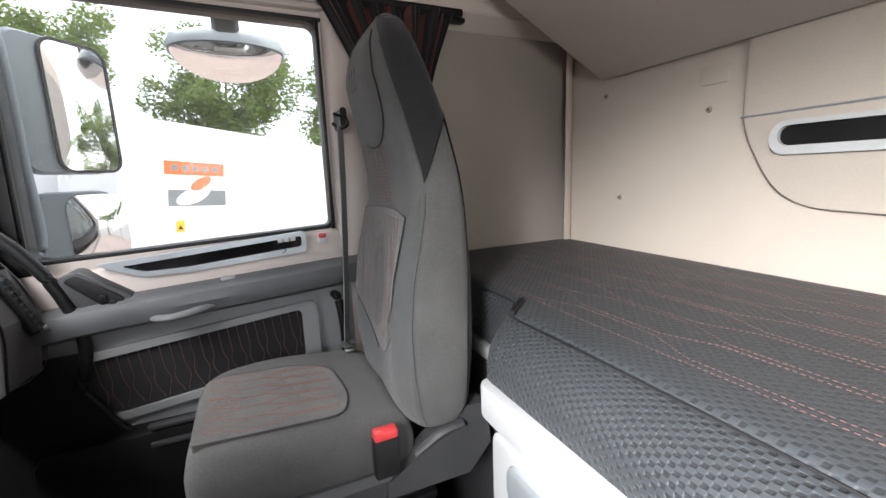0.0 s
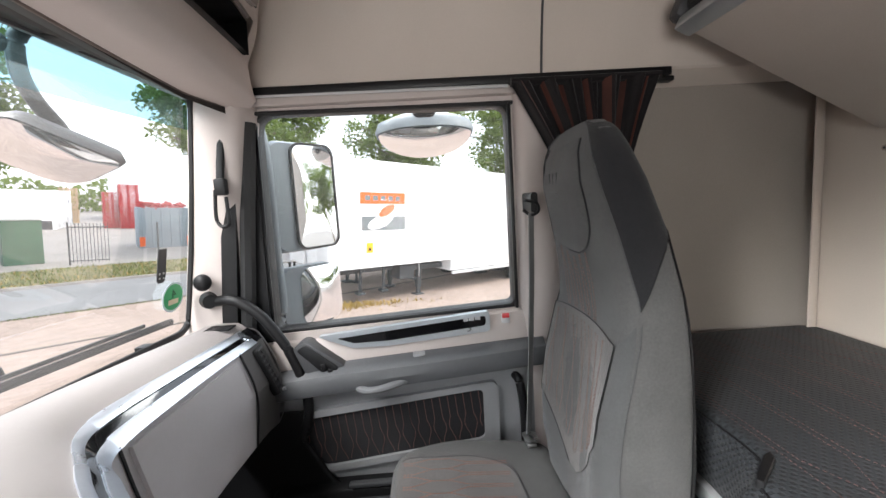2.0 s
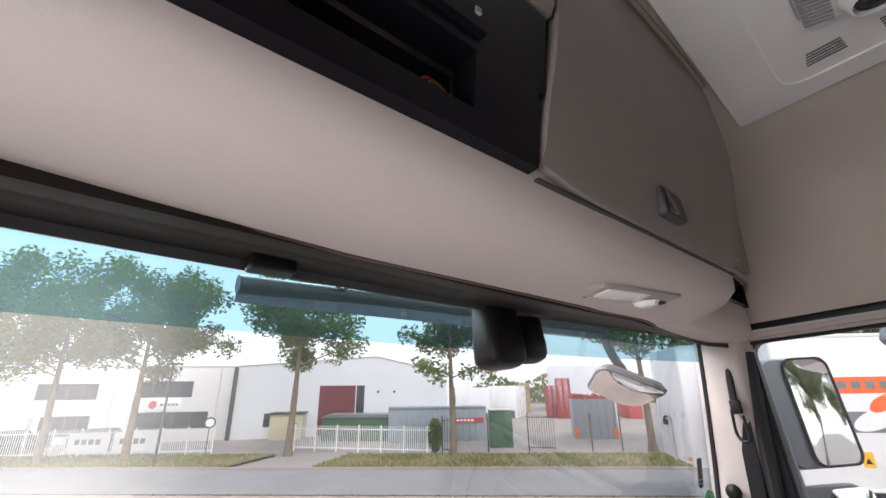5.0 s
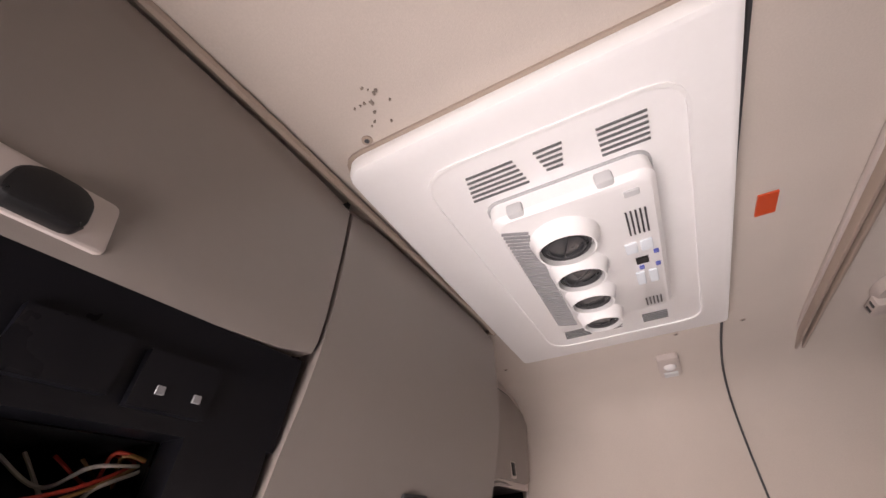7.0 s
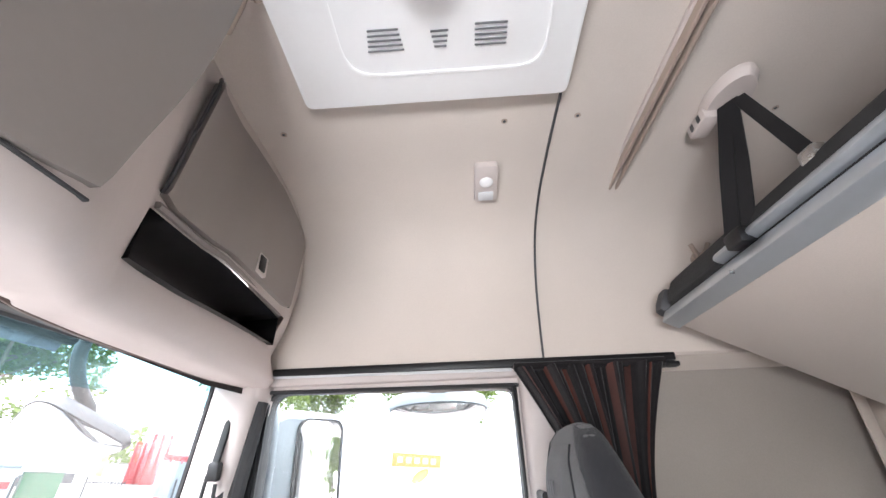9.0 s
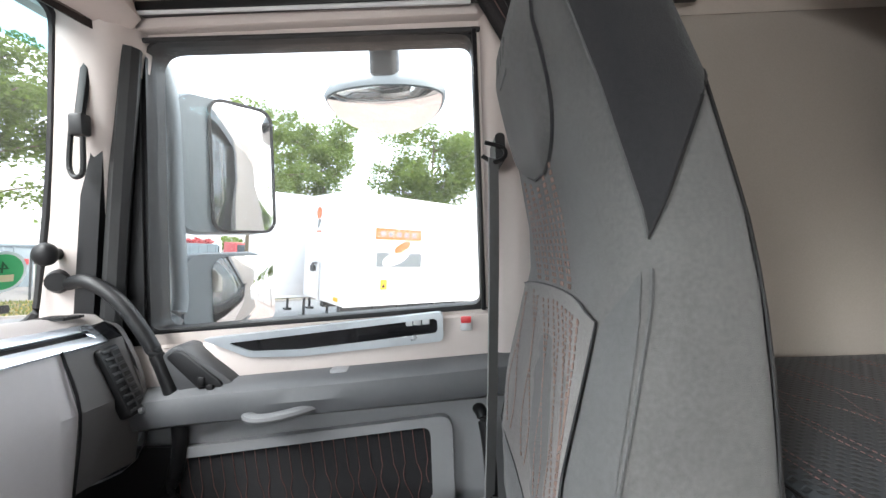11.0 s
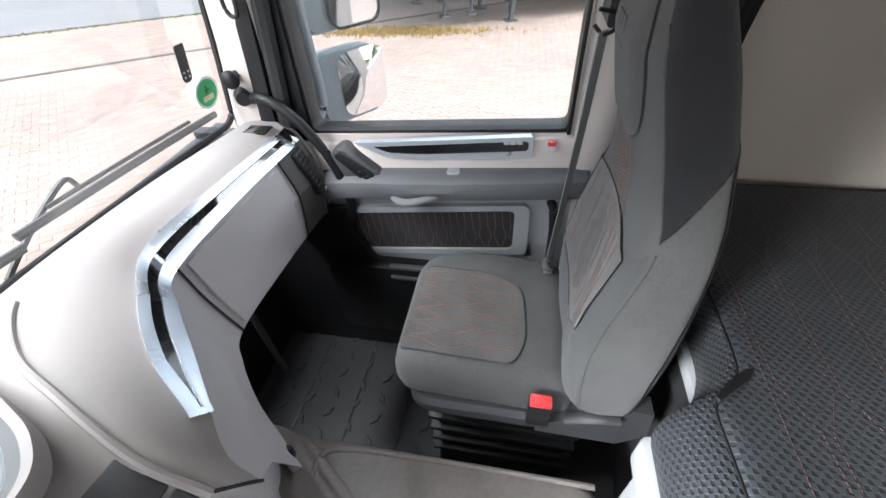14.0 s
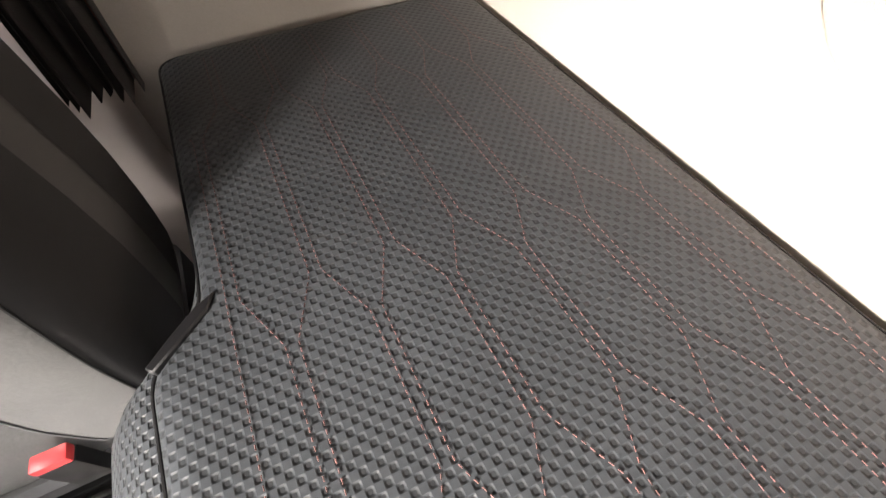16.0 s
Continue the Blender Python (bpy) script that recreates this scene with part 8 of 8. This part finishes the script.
# fences
def fence(p, q, h, gap, mat_, lab, name="fence"):
    a, l = local_axes(p, q)
    t = thing(name, (p[0], p[1], (ground_z(*p) + ground_z(*q)) / 2), lab, "fence", cab=False, turn=a)
    n = int(l / gap)
    for k in range(n + 1):
        x = k * l / n
        post = k % 12 == 0
        part("post" if post else "slat", box(x - (0.04 if post else 0.014), x + (0.04 if post else 0.014), -0.03 if post else -0.012, 0.03 if post else 0.012, -0.2 if post else 0.08, h + (0.06 if post else 0), 0), mat_, t, local=True)
    for z in (0.2, h - 0.2):
        part("rail", box(0, l, -0.02, 0.02, z - 0.025, z + 0.025), mat_, t, local=True)
    return t
fence((11.3, 30.2), (17.1, 22.5), 1.55, 0.13, PALEFENCE, "white steel bar fence along the verge")
fl = fence((-6.5, 40.5), (6.6, 31.8), 1.55, 0.13, PALEFENCE, "white steel bar fence before the office")
for x, w in ((7.2, 2.4), (9.8, 2.6), (0.2, 2.2)):
    part("banner", box(x, x + w, -0.06, -0.035, 0.25, 1.4), SIGNW, fl, "white banner", local=True)
    for k in range(4):
        part("banner_bar", box(x + 0.4 + 0.4 * k, x + 0.68 + 0.4 * k, -0.07, -0.055, 0.7, 1.0), TRGREY, fl, "dark bar in place of lettering", local=True)
fence((22.3, 18.9), (23.3, 17.6), 2.2, 0.14, DKSTEEL, "dark steel bar gate", "gate")
fence((17.6, 22.0), (17.9, 21.6), 2.1, 0.14, DKSTEEL, "dark steel fence post group", "gate")
for k, (x, y) in enumerate(((25.0, 16.0), (26.5, 14.8), (20.0, 20.3))):
    t = thing("fence_post", (x, y, ground_z(x, y)), "dark steel fence post", "post", "fence posts", cab=False)
    part("post", disc((0, 0, -0.1), (0, 0, 1), 0.05, 0.05, 2.3, 8), DKSTEEL, t, local=True)
sl = thing("street_lamp", (3.15, 28.3, ground_z(3.15, 28.3)), "slim grey street lamp on the verge", "street lamp", cab=False)
part("pole", disc((0, 0, -0.1), (0, 0, 1), 0.07, 0.05, 5.2, 10), DKSTEEL, sl, local=True)
part("head", box(-0.1, 0.5, -0.1, 0.1, 5.05, 5.15, 0.03), DKSTEEL, sl, local=True)
rs = thing("road_sign", (6.0, 30.6, ground_z(6, 30.6)), "round road sign seen from behind on a post", "sign", cab=False)
part("pole", disc((0, 0, -0.1), (0, 0, 1), 0.03, 0.03, 2.2, 8), DKSTEEL, rs, local=True)
part("disc", disc((0, -0.03, 1.9), (-0.3, -1, 0), 0.33, 0.33, 0.02, 20), DKSTEEL, rs, local=True)
part("face", disc((-0.005, -0.052, 1.9), (-0.3, -1, 0), 0.24, 0.24, 0.006, 20), SIGNW, rs, local=True)
# clipped bush by the gate
rng = random.Random(9)
vs, fs = [], []
for _ in range(1600):
    d = Vector((rng.gauss(0, 1), rng.gauss(0, 1), rng.gauss(0, 1))).normalized() * rng.random() ** 0.35
    p = Vector((17.4 + 0.5 * d.x, 22.5 + 0.5 * d.y, ground_z(17.4, 22.5) + 1.0 + 1.0 * d.z))
    u = Vector((rng.gauss(0, 1), rng.gauss(0, 1), rng.gauss(0, 1))).normalized() * 0.09
    w = u.cross(Vector((rng.gauss(0, 1), rng.gauss(0, 1), rng.gauss(0, 1)))).normalized() * 0.05
    k = len(vs)
    vs += [p - u, p + w, p + u, p - w]
    fs.append((k, k + 1, k + 2, k + 3))
me = bpy.data.meshes.new("bush")
me.from_pydata(vs, [], fs)
me.materials.append(LEAF)
tagged(new("bush", me), "clipped dark green bush beside the fence", "bush")
# parked cars behind the fence
for k, (x, y) in enumerate(((-3.5, 43.5), (1.5, 40.8))):
    c = thing("parked_car", (x, y, -1.1), "dark grey car parked behind the fence", "car", "parked cars", cab=False, turn=radians(-33))
    part("body", loft([[(xx, yy, z) for xx, yy in rounded(-2.1 + g, 2.1 - g, -0.85 + g * 0.3, 0.85 - g * 0.3, 0.25, 4)] for z, g in ((0.25, 0.05), (0.4, 0.0), (0.8, 0.03), (0.85, 0.1))]), DKSTEEL, c, local=True)
    part("cabin", loft([[(xx - 0.2, yy, z) for xx, yy in rounded(-1.3 + g, 1.3 - g, -0.75 + g * 0.3, 0.75 - g * 0.3, 0.2, 4)] for z, g in ((0.84, 0.0), (1.3, 0.4), (1.42, 0.55))]), WINDOWM, c, local=True)
    for wx in (-1.3, 1.3):
        for wy in (-0.86, 0.70):
            part("wheel", disc((wx, wy, 0.32), (0, 1, 0), 0.32, 0.32, 0.18, 18), RUBBER, c, local=True)
# low far tree line
rng = random.Random(3)
vs, fs = [], []
for _ in range(9000):
    a = rng.uniform(-130, 130)
    hgt = 4.0 + 2.5 * math.sin(a * 0.11) + 1.5 * math.sin(a * 0.37)
    p = street(a, 118 + rng.gauss(0, 3), 0)
    p.z = -1.1 + rng.random() * max(1.5, hgt)
    s = 0.7
    u = Vector((rng.gauss(0, 1), rng.gauss(0, 1), rng.gauss(0, 1))).normalized() * s
    w = u.cross(Vector((rng.gauss(0, 1), rng.gauss(0, 1), rng.gauss(0, 1)))).normalized() * s * 0.6
    k = len(vs)
    vs += [p - u, p + w, p + u, p - w]
    fs.append((k, k + 1, k + 2, k + 3))
me = bpy.data.meshes.new("far_trees")
me.from_pydata(vs, [], fs)
me.materials.append(LEAF)
tagged(new("far_trees", me), "low line of far trees", "trees", kind="stuff")

# ---------------------------------------------------------------- paving bricks of the yard
pv = bpy.data.objects["pavement"]
PL, PW = 0.214, 0.108


def brick_corner(a, d, l, w, z):
    return [street(a + sa * l / 2, d + sd * w / 2, z) for sa, sd in ((-1, -1), (1, -1), (1, 1), (-1, 1))]


rng = random.Random(77)
one = bmesh.new()
hi = [one.verts.new((sx * 0.102, sy * 0.049, 0.0)) for sx, sy in ((-1, -1), (1, -1), (1, 1), (-1, 1))]
mid_ = [one.verts.new((sx * 0.104, sy * 0.051, -0.003)) for sx, sy in ((-1, -1), (1, -1), (1, 1), (-1, 1))]
lo = [one.verts.new((sx * 0.104, sy * 0.051, -0.03)) for sx, sy in ((-1, -1), (1, -1), (1, 1), (-1, 1))]
one.faces.new(hi)
for p, q in ((hi, mid_), (mid_, lo)):
    for k in range(4):
        one.faces.new((q[k], q[(k + 1) % 4], p[(k + 1) % 4], p[k]))
paver_mesh = mesh_of("paver", one, PAVER, None)
turn = math.atan2(ST_U.y, ST_U.x)
vs, fs = [], []
for row in range(int((14.5 - 1.2) / PW)):
    d = 1.2 + row * PW
    near = max(0.0, 1 - d / 14.5)
    for col in range(int(30 / PL)):
        a = -15 + col * PL + (PL / 2 if row % 2 else 0)
        if abs(d - 11.0) < 0.11:
            continue
        z = 0.002 + rng.uniform(-0.002, 0.002)
        if 1.6 < a < 4.5 and 3.3 < d < 5.4:
            o = new("paver", paver_mesh)
            o.parent = pv
            o.matrix_basis = Matrix.Translation(street(a, d, z)) @ Matrix.Rotation(turn + rng.gauss(0, 0.006), 4, "Z") @ Matrix.Rotation(rng.gauss(0, 0.006), 4, "X")
            continue
        k = len(vs)
        vs += brick_corner(a + rng.gauss(0, 0.0008), d + rng.gauss(0, 0.0008), 0.206, 0.101, z) + brick_corner(a, d, 0.209, 0.104, -0.02)
        fs += [(k, k + 1, k + 2, k + 3)] + [(k + 4 + j, k + 4 + (j + 1) % 4, k + (j + 1) % 4, k + j) for j in range(4)]
me = bpy.data.meshes.new("paver_field")
me.from_pydata(vs, [], fs)
me.materials.append(PAVER)
o = new("paver_field", me)
o.parent = pv
tagged(o, "weathered pink-grey paving bricks", kind="stuff")
